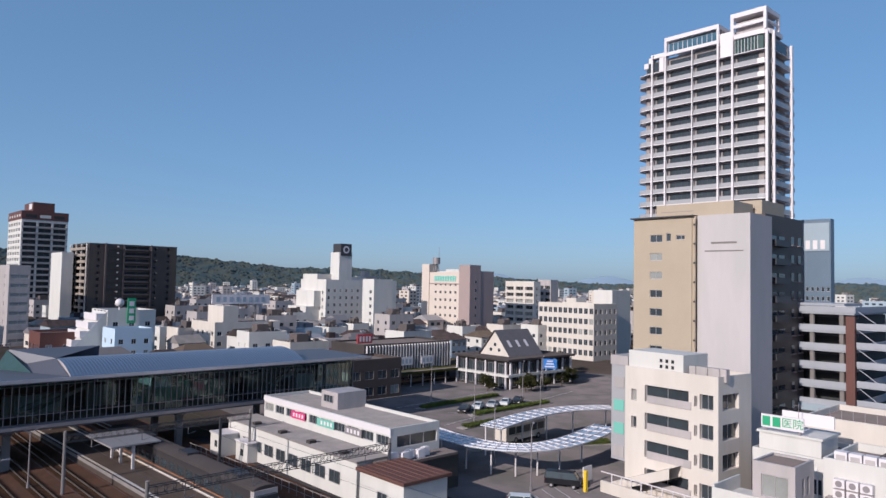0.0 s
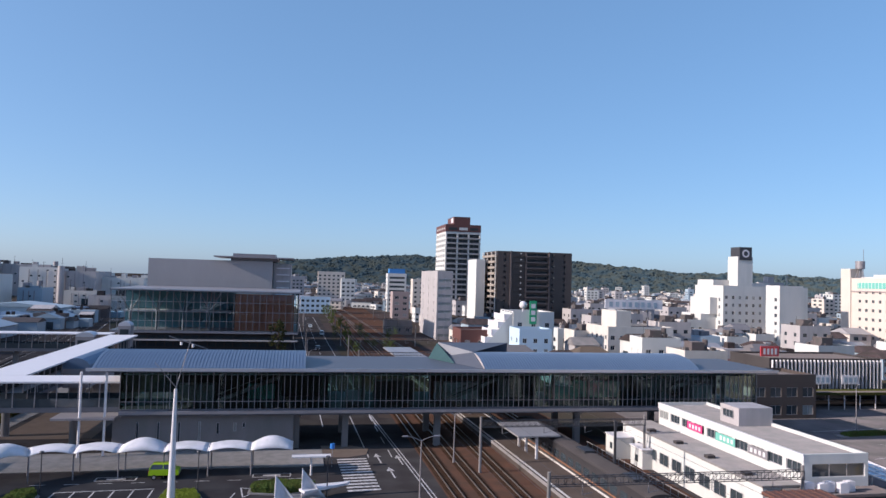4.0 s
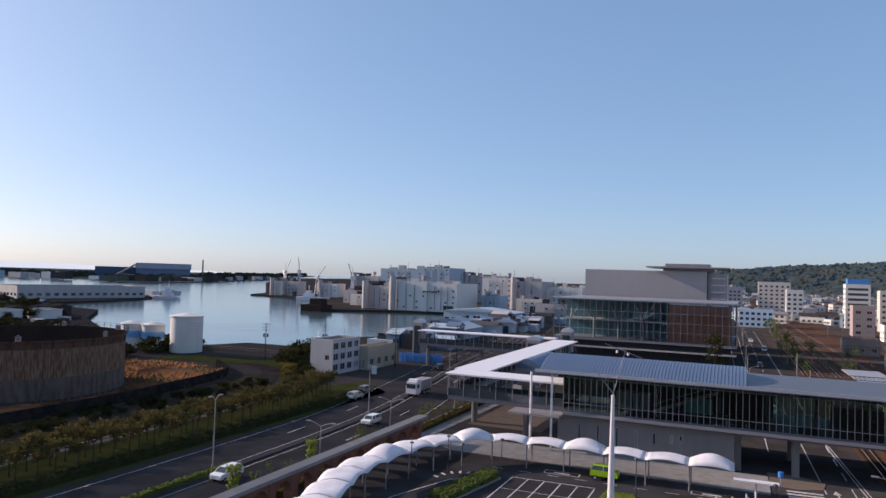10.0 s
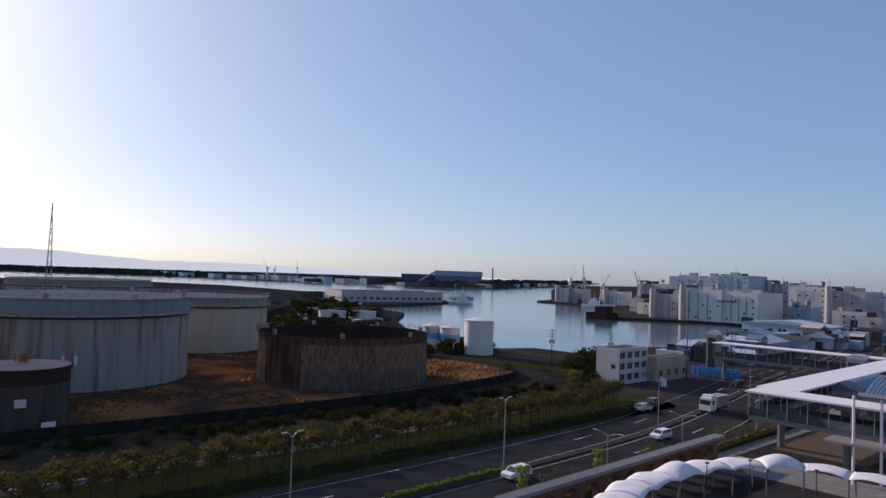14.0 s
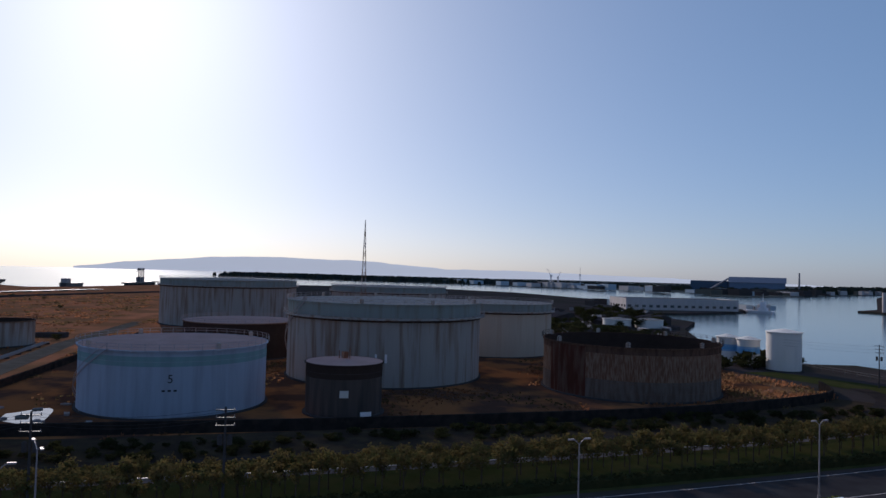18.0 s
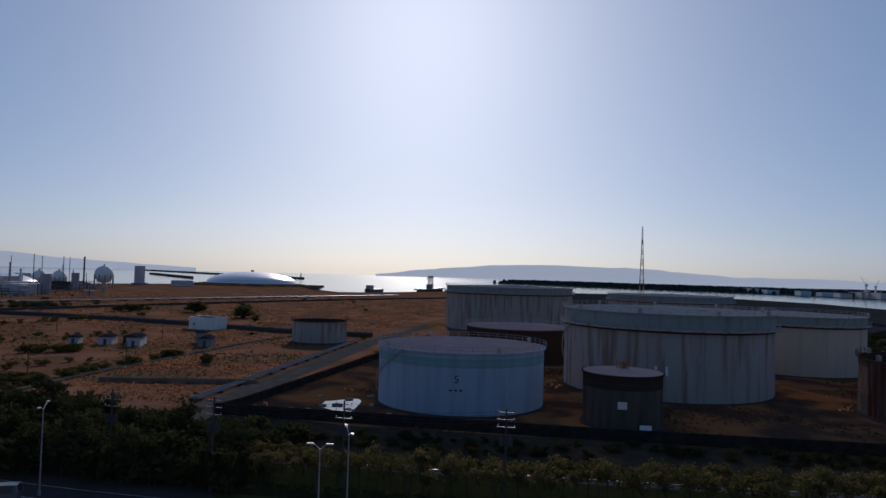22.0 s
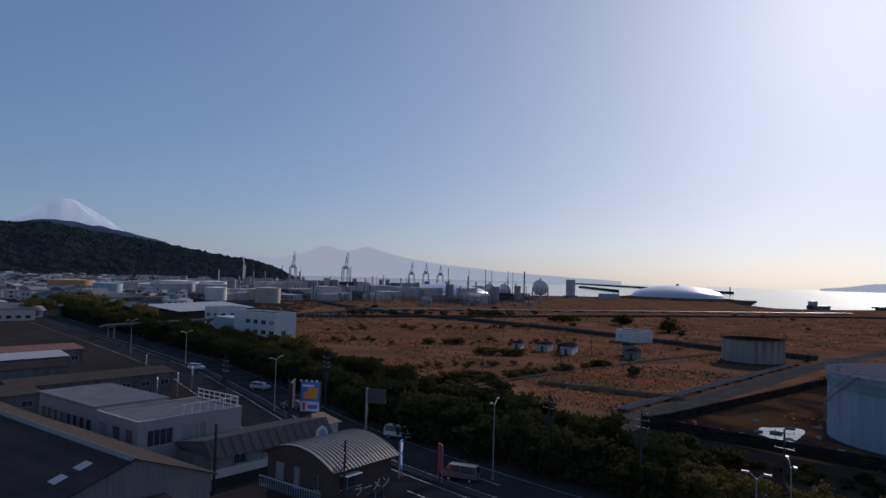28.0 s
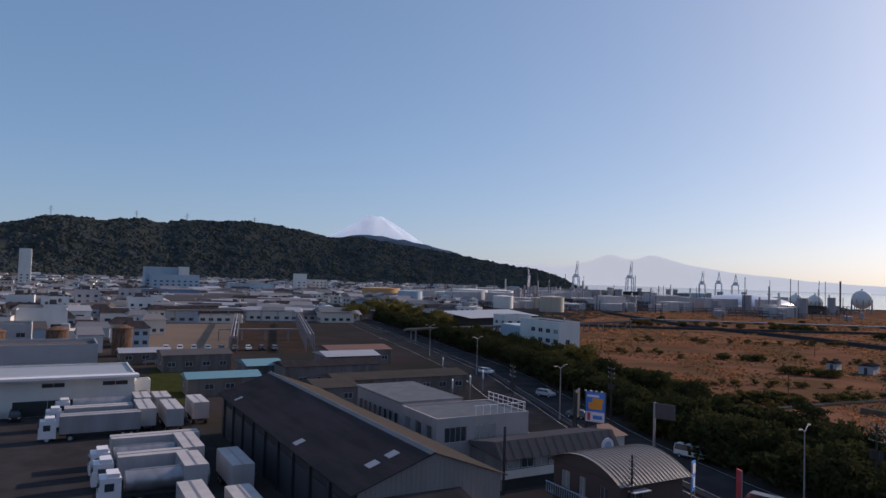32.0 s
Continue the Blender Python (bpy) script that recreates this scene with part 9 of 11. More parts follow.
wires("power_line", "thin power lines between utility poles", [((POLES[i][0] + o * .2, POLES[i][1], 10.2 - .8 * lv), (POLES[i + 1][0] + o * .2, POLES[i + 1][1], 10.2 - .8 * lv)) for i in range(3) for o in (-4, 4) for lv in (0, 1)], .7, .018)
for lx, ly in ((-72.4, -46.3), (-79.9, -97), (-66.5, -12), (-96, -150), (-104, -190)):
    street_lamp(lx, ly, 20, 9.2, 2, 1.7, group="road lamps")

# ---------- harbour side ----------
sheet("harbour_verge", [(-150, 142), (-128, 146), (-114, 149), (-95, 128), (-93, 122), (-100, 160), (-118, 162), (-150, 152)], GRASS, .07, "green verge above the harbour wall")
hw_ = thing("harbour_fence", "dark railing along the harbour wall", "fence", 0, 0)
part("rail", Shape().rod((-165, 170, 1.3), (-118, 168, 1.3), .08, 5).rod((-165, 170, .7), (-118, 168, .7), .05, 5), DARKSTEEL, hw_)
for k in range(13):
    bar("post", hw_, -165 + 3.9 * k, 170 - .16 * k, 0, .12, .12, 1.4, DARKSTEEL)
pl1, pl2, pl3 = (-121.7, 156.5), (-108.5, 166), (-86, 166)
for p in (pl1, pl2, pl3, (-78, 190), (-92, 205)):
    utility_pole(p[0], p[1], 20, 10.5)
wires("power_line", "power lines along the harbour", [((*a, 10 - .8 * lv), (*b, 10 - .8 * lv)) for a, b in ((pl1, pl2), (pl2, pl3), ((-175, 152), pl1)) for lv in (0, 1, 2)], .9, .02)
for x, y, k in ((-108, 150, 1.0), (-104, 154, 1.05), (-100.5, 150, 1.0), (-106, 145, .9), (-101, 145, .6), (-97, 141, .55), (-94, 136, .5), (-110, 158, .8), (-98, 149, .7), (-92, 131, .5)):
    tree("round", x, y, 0, k, x * 17, "leafy green bush beside the white house", "harbour bushes")
for x, y, k in ((-104, 143, .62), (-101, 139, .5), (-98, 135.5, .42), (-106.5, 147, .7), (-95.5, 132, .36), (-102.5, 147.5, .6)):
    tree("olive", x, y, 0, k, x * 53, "sunlit yellow-green shrub on the bank beside the house", "bank shrubs")
# grey render in place of white puts the facade's shade into colour
building("apartment_house", "greyed white three-storey house with dark square windows", -98.2, 144, 6.4, 12.9, 8.2, SLABGREY, right=grid(12.9, 4, 3, 2.6, .9, 1.6, 2.2), front=[(4.2, 5.4, 3.6, 4.8)], parapet=.4, curtains=.1)
building("shop_house", "low tan house with a row of small windows", -93, 157, 3.8, 15.9, 5.4, TAN, right=grid(15.9, 4, 1, 3, 1.2, 1.6, 1.8), front=[(.8, 2.8, .3, 2.6)])
vm = thing("vending_machine", "white vending machine beside the shop", "vending machine", -84.5, 152, .02, 200)
part("cabinet", Shape().box(-.6, -.4, 0, .6, .4, 1.9), WHITEPAINT, vm)
part("display", Shape().box(-.5, -.42, .9, .5, -.403, 1.7), GLASS, vm)
for x, y, L, W, h, m in ((-131, 280, 24, 36, 5.5, BLUEROOF), (-116, 246, 14, 30, 5.0, BLUEGREY), (-106, 302, 10, 20, 5.5, BLUEGREY), (-150, 345, 40, 20, 7.5, BLUEGREY), (-126, 228, 16, 12, 4, GREYWALL)):
    b = thing("fish_market", "low harbour shed with a pale blue metal roof", "shed", x, y, 0, 0, "harbour sheds")
    part("wall", Shape().box(0, 0, 0, L, W, h - 1), BLUEGREY, b)
    part("roof", Shape().mesh_faces([(-.5, -.5, h - 1), (L + .5, -.5, h - 1), (L / 2, -.5, h + 1), (-.5, W + .5, h - 1), (L + .5, W + .5, h - 1), (L / 2, W + .5, h + 1)], [(0, 2, 5, 3), (2, 1, 4, 5), (0, 1, 2), (4, 3, 5)]), m, b)
    for k in range(int(L / 4)):
        bar("door", b, 2 + 4 * k, -.04, 0, 2.6, .08, 3.0, GLASS)
mk_ = [Shape() for _ in range(5)]
rmk = random.Random(44)
for i in range(150):
    x, y = rmk.uniform(-135, -52), rmk.uniform(205, 410)
    if x > -122 - .1 * (y - 262) + 30 and y > 230 or x > -98 or x < -134 + max(0, y - 330) * .4 or y < 300 and x < -122:
        continue
    w, d, h = rmk.uniform(4, 13), rmk.uniform(4, 10), rmk.uniform(2.6, 6.5)
    q = mk_[i % 5]
    q.box(x, y, 0, x + w, y + d, h)
    if i % 2:
        mk_[(i + 2) % 5].mesh_faces([(x - .4, y - .4, h), (x + w + .4, y - .4, h), (x + w + .4, y + d + .4, h), (x - .4, y + d + .4, h), (x - .4, y + d / 2, h + 1.5), (x + w + .4, y + d / 2, h + 1.5)], [(0, 1, 5, 4), (4, 5, 2, 3), (0, 4, 3), (1, 2, 5)])
    else:
        for k in range(3):
            ox = rmk.uniform(.1, .8)
            mk_[4].box(x + w * ox, y + d * .3, h, x + w * ox + 1, y + d * .3 + 1, h + rmk.uniform(.6, 1.5))
for q, m, nm in zip(mk_, (BLUEGREY, GREYWALL, ROOFGREY, BLUEROOF, DARKCON), ("blue-grey", "pale grey", "dark-roofed", "blue", "dark")):
    solid("market_sheds", q, m, nm + " crowded sheds and houses behind the fish market", "sheds", kind="stuff")
FAR = ((-233, 436, 30, 40, 19.7, WHITEWALL), (-203, 438, 22, 40, 19, WHITEWALL), (-256, 440, 20, 30, 16, GREYWALL), (-199, 536, 26, 40, 24, WHITEWALL), (-173, 530, 26, 40, 22, GREYWALL), (-148, 545, 30, 30, 18, WHITEWALL),
       (-175, 470, 14, 20, 11, BLUEGREY), (-158, 500, 20, 16, 9, CREAM), (-452, 588, 13, 14, 14, CREAM), (-436, 592, 14, 14, 14, GREYWALL), (-402, 600, 22, 16, 13, WHITEWALL), (-330, 600, 40, 30, 30, BLUEGREY),
       (-372, 615, 30, 26, 22, GREYWALL), (-290, 600, 34, 40, 32, BLUEGREY), (-258, 640, 30, 30, 26, GREYWALL), (-310, 500, 24, 18, 10, GREYWALL), (-285, 470, 26, 18, 8, CREAM), (-120, 560, 26, 26, 14, WHITEWALL),
       (-90, 520, 22, 26, 12, CREAM), (-96, 460, 18, 20, 10, WHITEWALL), (-120, 420, 24, 18, 9, GREYWALL), (-70, 420, 18, 18, 10, CREAM), (-230, 720, 40, 30, 20, WHITEWALL), (-160, 700, 30, 30, 16, GREYWALL), (-100, 690, 30, 30, 18, CREAM))
rf = random.Random(9)
for i, (x, y, L, W, h, m) in enumerate(FAR):
    n, fl = max(2, int(L / 6)), max(1, int(h / 4))
    b = building("harbour_factory", ("white", "grey", "pale")[i % 3] + " harbour factory building with few small windows", x, y, L, W, h, m, front=[w for w in grid(L, n + 1, fl, 4, 2, 1.1, 1.5) if rf.random() < (.5 if i % 2 else .22)] + ([(L * .55, L * .9, 0, 4.5)] if i % 2 else []), parapet=.8, group="harbour factories")
    for k in range(2 + i % 3):
        bar("rooftop_box", b, L * (.2 + .25 * k), W * .4, h, 3 + rf.uniform(0, 5), 4, 1.5 + rf.uniform(0, 3), rf.choice((m, GREYWALL, DARKCON, STEEL)))
    for k in range(2):
        part("roof_mast", kept(("rmast", k), lambda: Shape().rod((0, 0, 0), (0, 0, 5 + 3 * k), .12, 5).rod((-1.2, 0, 4), (1.2, 0, 4), .08, 4), DARKSTEEL), None, b, at=(L * rf.uniform(.1, .9), W * rf.uniform(.1, .5), h))
    if h > 12 and i % 2 == 0:
        part("silo", kept(("silo", int(h)), lambda: Shape().cyl(0, 0, 0, h + 4, 2.2, seg=14), GREYWALL), None, b, at=(L * .15, -2.4, 0))
        part("conveyor", kept(("conv", int(h)), lambda: Shape().box(0, -.8, 0, 14, .8, 1.8), DARKSTEEL), None, b, at=(-6, W * .3, h + 2))
    for k in range(3):
        bar("wall_pipe", b, L * (.25 + .22 * k), -.3, 1, .35, .35, h - 2, STEEL)
    if i % 3 == 0:
        part("roof_tank", kept(("rtank",), lambda: Shape().cyl(0, 0, 0, 3.2, 1.6, seg=12).cyl(0, 0, -2, 0, .3, seg=6), STEEL), None, b, at=(L * .75, W * .3, h + 2))
fb = thing("sign_board", "long dark lettered sign on the factory wall", "sign", -205, 435.6, 13)
for k in range(8):
    bar("sign_bar", fb, 1.6 * k, 0, .3 * (k % 2), 1.1, .2, 1.3 - .3 * (k % 2), DARKSTEEL)


def crane(x, y, h, rz, label="grey harbour jib crane with a raised arm", lean=.8):
    c = thing("harbour_crane", label, "crane", x, y, 0, rz, "harbour cranes")
    part("tower", Shape().rod((-2, -2, 0), (-.8, -.8, h * .55), .45, 4).rod((2, -2, 0), (.8, -.8, h * .55), .45, 4).rod((-2, 2, 0), (-.8, .8, h * .55), .45, 4).rod((2, 2, 0), (.8, .8, h * .55), .45, 4), WHITEPAINT, c)
    part("cabin", Shape().box(-1.8, -1.5, h * .55, 1.8, 2.8, h * .66), WHITEPAINT, c)
    part("jib", Shape().rod((0, -1, h * .62), (0, -h * .45 * lean, h), .4, 4).rod((0, 1.4, h * .66), (0, -.5, h * .86), .25, 4).rod((0, -.5, h * .86), (0, -h * .45 * lean, h), .12, 4), WHITEPAINT, c)
    return c


crane(-478, 645, 39, 60), crane(-464, 652, 41, 30), crane(-447, 664, 32, 80), crane(-336, 557, 34, 10), crane(-300, 577, 29, 120)
crane(-1490, 815, 42, 20), crane(-1457, 876, 47, 60), crane(-1500, 840, 36, 90)
crane(-658, -882, 46, 120, "white harbour gantry crane far away", .3)
CRANEGREY = mat("pale_crane_paint", (0.5, 0.52, 0.56), .6, var=.08)


def gantry_crane(x, y, h, rz, boom):
    """A portal on four braced legs with a machinery house and a lattice boom, raised or level."""
    c = thing("gantry_crane", "pale grey container gantry crane with a %s boom" % boom, "crane", x, y, 0, rz, "port gantry cranes")
    t = h * .55
    for sx_ in (-6, 6):
        for sy_ in (-5, 5):
            part("leg", kept(("gcleg", h, sx_, sy_), lambda: Shape().rod((sx_ * 1.25, sy_, 0), (sx_, sy_ * .8, t), .75, 4), CRANEGREY), None, c)
    part("beam", Shape().box(-6.6, -4.6, t, 6.6, 4.6, t + 1.4).box(-7.6, -5.4, t * .45, 7.6, -4.4, t * .45 + 1).box(-7.6, 4.4, t * .45, 7.6, 5.4, t * .45 + 1), CRANEGREY, c)
    part("brace", Shape().rod((-7, -4.8, t * .47), (5.8, -4.2, t), .35, 4).rod((7, 4.8, t * .47), (-5.8, 4.2, t), .35, 4), CRANEGREY, c)
    part("machinery_house", Shape().box(-6, -3, t + 1.4, 0, 3, t + 4.8), CRANEGREY, c)
    part("mast", Shape().rod((5, -3, t + 1.4), (4, 0, h * .93), .5, 4).rod((5, 3, t + 1.4), (4, 0, h * .93), .5, 4).rod((4, 0, h * .93), (-6, 0, t + 4), .3, 4), CRANEGREY, c)
    e = (11, h * 1.02) if boom == "raised" else (h * .8, t + 3.5)
    s = Shape()
    for o in (-1.3, 1.3):
        s.rod((6, o, t + 2), (e[0], o, e[1]), .45, 4).rod((6, o, t + 4), (e[0], o, e[1] + .5), .3, 4)
        for k in range(7):
            a_, b_ = Vector((6, o, t + 2)).lerp(Vector((e[0], o, e[1])), k / 7), Vector((6, o, t + 4)).lerp(Vector((e[0], o, e[1] + .5)), (k + 1) / 7)
            s.rod(a_, b_, .18, 3)
    s.rod((4, 0, h * .93), (e[0] * .9, 0, e[1] * .96), .15, 4)
    part("boom", s, CRANEGREY, c)


gantry_crane(-715, -836, 54, 60, "raised"), gantry_crane(-775, -781, 55, 60, "raised")
for k in range(3):
    gantry_crane(-846 - 9 * k, -704 + 22 * k, 44 + 3 * (k == 1), 215, "level" if k else "raised")


def boat(x, y, rz, L, label, hull=WHITEPAINT, sup=1.0, kind="ship"):
    b = thing("ship" if L > 20 else "boat", label, kind, x, y, -1.6, rz)
    W = L * .2
    part("hull", Shape().mesh_faces([(-L / 2, -W / 2, L * .09), (L * .3, -W / 2, L * .1), (L / 2, 0, L * .13), (L * .3, W / 2, L * .1), (-L / 2, W / 2, L * .09), (-L / 2, -W * .4, -.3), (L * .28, -W * .4, -.3), (L * .42, 0, -.3), (L * .28, W * .4, -.3), (-L / 2, W * .4, -.3)],
         [(0, 1, 2, 3, 4), (0, 5, 6, 1), (1, 6, 7, 2), (2, 7, 8, 3), (3, 8, 9, 4), (4, 9, 5, 0)]), hull, b)
    part("cabin", Shape().box(-L * .3, -W * .38, L * .09, -L * .02, W * .38, L * .19).box(-L * .24, -W * .3, L * .19, -L * .08, W * .3, L * .26 * sup), WHITEPAINT, b)
    part("bridge_window", Shape().box(-L * .078, -W * .28, L * .205, -L * .076, W * .28, L * .24), GLASS, b)
    part("mast", Shape().rod((-L * .16, 0, L * .26 * sup), (-L * .16, 0, L * .42 * sup), L * .006, 5).rod((L * .15, 0, L * .1), (L * .15, 0, L * .3), L * .005, 5), WHITEPAINT, b)
    return b


boat(-452, 442, 200, 26, "white patrol ship moored off the pier", WHITEPAINT, 1.5)
boat(-372, 548, 10, 34, "white ship with a pink waterline at the quay", WHITEPAINT, 1.0)
boat(-620, 1050, 30, 12, "small dark boat crossing the harbour", DARKSTEEL)
boat(-128, 208, 120, 14, "white fishing boat moored at the quay", WHITEPAINT, 1.3)
boat(-142, 214, 100, 12, "white motor boat moored at the quay", WHITEPAINT)
qd = thing("floating_dock", "rusty dark dolphin at the pier end", "dock", -268, 397)
part("block", Shape().box(-8, -6, -2, 8, 8, 3).box(-3, -3, 3, 6, 5, 7), RUSTDARK, qd)
# grey wall colour holds the backlit shade of a white warehouse
b = building("quay_warehouse", "long grey-white quay warehouse with a faded sign", -500, 330, 34, 96, 8.5, GREYWALL, rz=-12, front=grid(34, 6, 1, 4, 2, 2, 3), right=grid(96, 16, 1, 4, 2, 2, 3.2))
for i in range(26):
    x, y = -430 - rf.uniform(0, 110), 320 + rf.uniform(0, 150)
    building("quay_shed", "small grey quay shed on the peninsula", x, y, rf.uniform(6, 16), rf.uniform(6, 14), rf.uniform(3, 6), rf.choice((GREYWALL, WHITEWALL, BLUEGREY, DARKCON)), group="quay sheds") if not (-520 < x < -400 and 320 < y < 440) else None
bs_ = thing("blue_shed", "huge dark blue gabled coal shed across the harbour", "shed", -1118, 1166, 0, 44)
part("wall", Shape().box(-110, 0, 0, 0, 60, 22), BLUEROOF, bs_)
part("roof", Shape().mesh_faces([(-112, -2, 22), (2, -2, 22), (2, 30, 34), (-112, 30, 34), (2, 62, 22), (-112, 62, 22)], [(0, 1, 2, 3), (3, 2, 4, 5), (1, 4, 2), (5, 0, 3)]), mat("dark_blue_roof", (0.035, 0.07, 0.14), .6, var=.1), bs_)
part("side_shed", Shape().box(-190, 10, 0, -112, 50, 24), mat("dark_blue_wall", (0.04, 0.075, 0.13), .7, var=.1), bs_)
part("conveyor", Shape().rod((-150, -20, 4), (-112, 20, 30), 2, 4), STEEL, bs_)
part("chimney", Shape().cyl(26, 20, 0, 45, 2.2, 1.6, 10), STEEL, bs_)
woods = Shape()
rw = random.Random(6)
for _ in range(5200):
    t = rw.random()
    a, b2 = Vector((-2050, 70)), Vector((-1200, 1150))
    base_p = a.lerp(b2, t)
    out_ = Vector((-1, .35)).normalized() * rw.uniform(20, 330)
    x, y = base_p.x + out_.x, base_p.y + out_.y + rw.uniform(-40, 40)
    hgt = rw.uniform(6, 14) * (1.0 if t < .6 else .55)
    r = rw.uniform(4, 8)
    k = 6
    ring = [(x + r * math.cos(6.283 * i / k + t) * rw.uniform(.7, 1.1), y + r * math.sin(6.283 * i / k + t) * rw.uniform(.7, 1.1), -1) for i in range(k)]
    mid = [(px * .55 + x * .45, py * .55 + y * .45, hgt * rw.uniform(.75, .95)) for px, py, _ in ring]
    for i in range(k):
        woods.face([ring[i], ring[(i + 1) % k], mid[(i + 1) % k], mid[i]])
    woods.face([*mid])
for _ in range(2600):
    ln = ((-1750, 520), (-1480, 850), (-1150, 1010), (-990, 1060), (-1300, 1720), (-1580, 2150), (-2300, 3300))
    u = rw.random() * 5.99
    p = Vector(ln[int(u)]).lerp(Vector(ln[int(u) + 1]), u % 1) * (1 + rw.uniform(.03, .3))
    hgt, r, k = rw.uniform(5, 13) * (1 + (u > 3) * .5), rw.uniform(6, 13), 6
    ring = [(p.x + r * math.cos(1.047 * i) * rw.uniform(.7, 1.1), p.y + r * math.sin(1.047 * i) * rw.uniform(.7, 1.1), -1) for i in range(k)]
    mid = [(px * .55 + p.x * .45, py * .55 + p.y * .45, hgt * rw.uniform(.75, .95)) for px, py, _ in ring]
    for i in range(k):
        woods.face([ring[i], ring[(i + 1) % k], mid[(i + 1) % k], mid[i]])
    woods.face([*mid])
solid("far_wood", woods, FOREST, "dark pine wood along the far spit", "wood", kind="stuff")
for i in range(40):
    t = rf.random()
    c = Vector((-1700, 560)).lerp(Vector((-940, 830)), t)
    building("quay_shed", "low pale shed on the far shore", c.x - rf.uniform(5, 60), c.y + rf.uniform(20, 120), rf.uniform(20, 50), rf.uniform(15, 30), rf.uniform(5, 11), rf.choice((GREYWALL, DARKCON, FARLAND, BLUEGREY)), group="far shore sheds")

# ---------- far plant along the coast ----------
def dome_tank(x, y, r, h, label):
    d = thing("dome_tank", label, "gas tank", x, y)
    part("dome", Shape().dome(0, 0, 2, r, h, 40, 8), SILVER, d)
    part("berm", Shape().cyl(0, 0, 0, 3.2, r * 1.5, r * 1.02, seg=40), EARTH, d)
    bar("top_platform", d, 0, 0, h + 2, 5, 3, 2.2, STEEL)
    return d


dome_tank(-1010, -335, 66, 18, "wide silver domed gas tank on an earth berm")
dome_tank(-645, -482, 50, 13.5, "low silver domed gas tank by the coast")


def sphere_tank(x, y, r, zc):
    d = thing("sphere_tank", "white spherical gas tank on steel legs", "gas tank", x, y, 0, 0, "sphere tanks")
    part("sphere", Shape().dome(0, 0, zc, r, r, 28, 14, full=True), WHITEWALL, d)
    for k in range(10):
        a = 2 * math.pi * k / 10
        part("leg", kept(("sleg", r, zc), lambda: Shape().cyl(0, 0, 0, zc, .45, seg=6), STEEL), None, d, at=(r * math.cos(a), r * math.sin(a), 0))
    part("cap", Shape().cyl(0, 0, zc + r, zc + r + 1.6, .8, seg=8), STEEL, d)


sphere_tank(-710, -395, 9.3, 14), sphere_tank(-720, -472, 7.6, 9.2), sphere_tank(-736, -460, 7.6, 9.2)
ob_ = thing("concrete_tower", "square pale concrete tower by the sea", "tower", -833, -418)
part("shaft", Shape().box(-4.5, -4.5, 0, 4.5, 4.5, 24), GREYWALL, ob_)
part("base", Shape().box(-10, -6, 0, 9, 6, 3), CONCRETE, ob_)
building("plant_hall", "low pale plant hall near the sea", -870, -395, 40, 26, 6, GREYWALL, rz=25)
jt = thing("loading_jetty", "dark loading jetty with four tall loading arms", "jetty", -990, -70, 0, -15)
part("deck", Shape().box(-60, -4, 1, 50, 4, 3), DARKSTEEL, jt)
for k in range(8):
    bar("pile", jt, -56 + 14 * k, 0, -2, 1.2, 6, 3, DARKSTEEL)
for k in range(4):
    part("loading_arm", kept(("larm",), lambda: Shape().rod((0, 0, 3), (0, 0, 21), .7, 6).rod((0, 0, 21), (0, -3, 15), .5, 5), DARKSTEEL), None, jt, at=(10 + 4 * math.cos(.3) * k - 8, 3.5 * k, 0))
part("control_house", Shape().box(-12, -3, 3, 2, 3, 9), STEEL, jt)
tk = thing("ship", "dark tanker hull moored at a jetty", "ship", -850, -128, -1.6, -15)
part("hull", Shape().mesh_faces([(-22, -4, 5), (20, -4, 5), (25, 0, 6), (20, 4, 5), (-22, 4, 5), (-21, -3, -.3), (20, -3, -.3), (23, 0, -.3), (20, 3, -.3), (-21, 3, -.3)], [(0, 1, 2, 3, 4), (0, 5, 6, 1), (1, 6, 7, 2), (2, 7, 8, 3), (3, 8, 9, 4), (4, 9, 5, 0)]), DARKSTEEL, tk)
part("cabin", Shape().box(8, -3, 5, 18, 3, 10), STEEL, tk)
bwt = thing("breakwater", "long low dark breakwater with a light at its end", "breakwater", 0, 0)
part("mole", Shape().prism([(-1880, -500), (-1890, -480), (-3350, -1620), (-3340, -1660)], -2, 4), DARKCON, bwt)
part("mole_near", Shape().prism([(-1500, -640), (-1495, -628), (-2000, -960), (-2010, -980)], -2, 3.5), DARKCON, bwt)
part("light", Shape().cyl(-1890, -490, 4, 16, 1.8, 1.2, 8), DARKSTEEL, bwt)
for i in range(58):
    a, d = math.radians(rf.uniform(119, 150)), rf.uniform(700, 1250)
    x, y = -math.sin(a) * d, math.cos(a) * d
    if x < -810 or math.hypot(x + 645, y + 482) < 70 or (abs(y / x - .75) < .09 and d < 860):
        continue
    L, W, h = rf.uniform(8, 40), rf.uniform(8, 24), rf.choice((3, 4, 5, 7, 11))
    building("plant_building", ("pale grey", "grey", "blue-grey", "dark")[i % 4] + " refinery building beyond the field", x, y, L, W, h, (GREYWALL, CONCRETE, BLUEGREY, DARKCON)[i % 4], rz=rf.uniform(-20, 20), back=grid(L, max(2, int(L / 5)), max(1, int(h / 4)), 3.6, 1.4, 1.6, 2.2), right=grid(W, max(1, int(W / 6)), 1, 3.6, 1.4, 1.6, 2), group="refinery buildings")
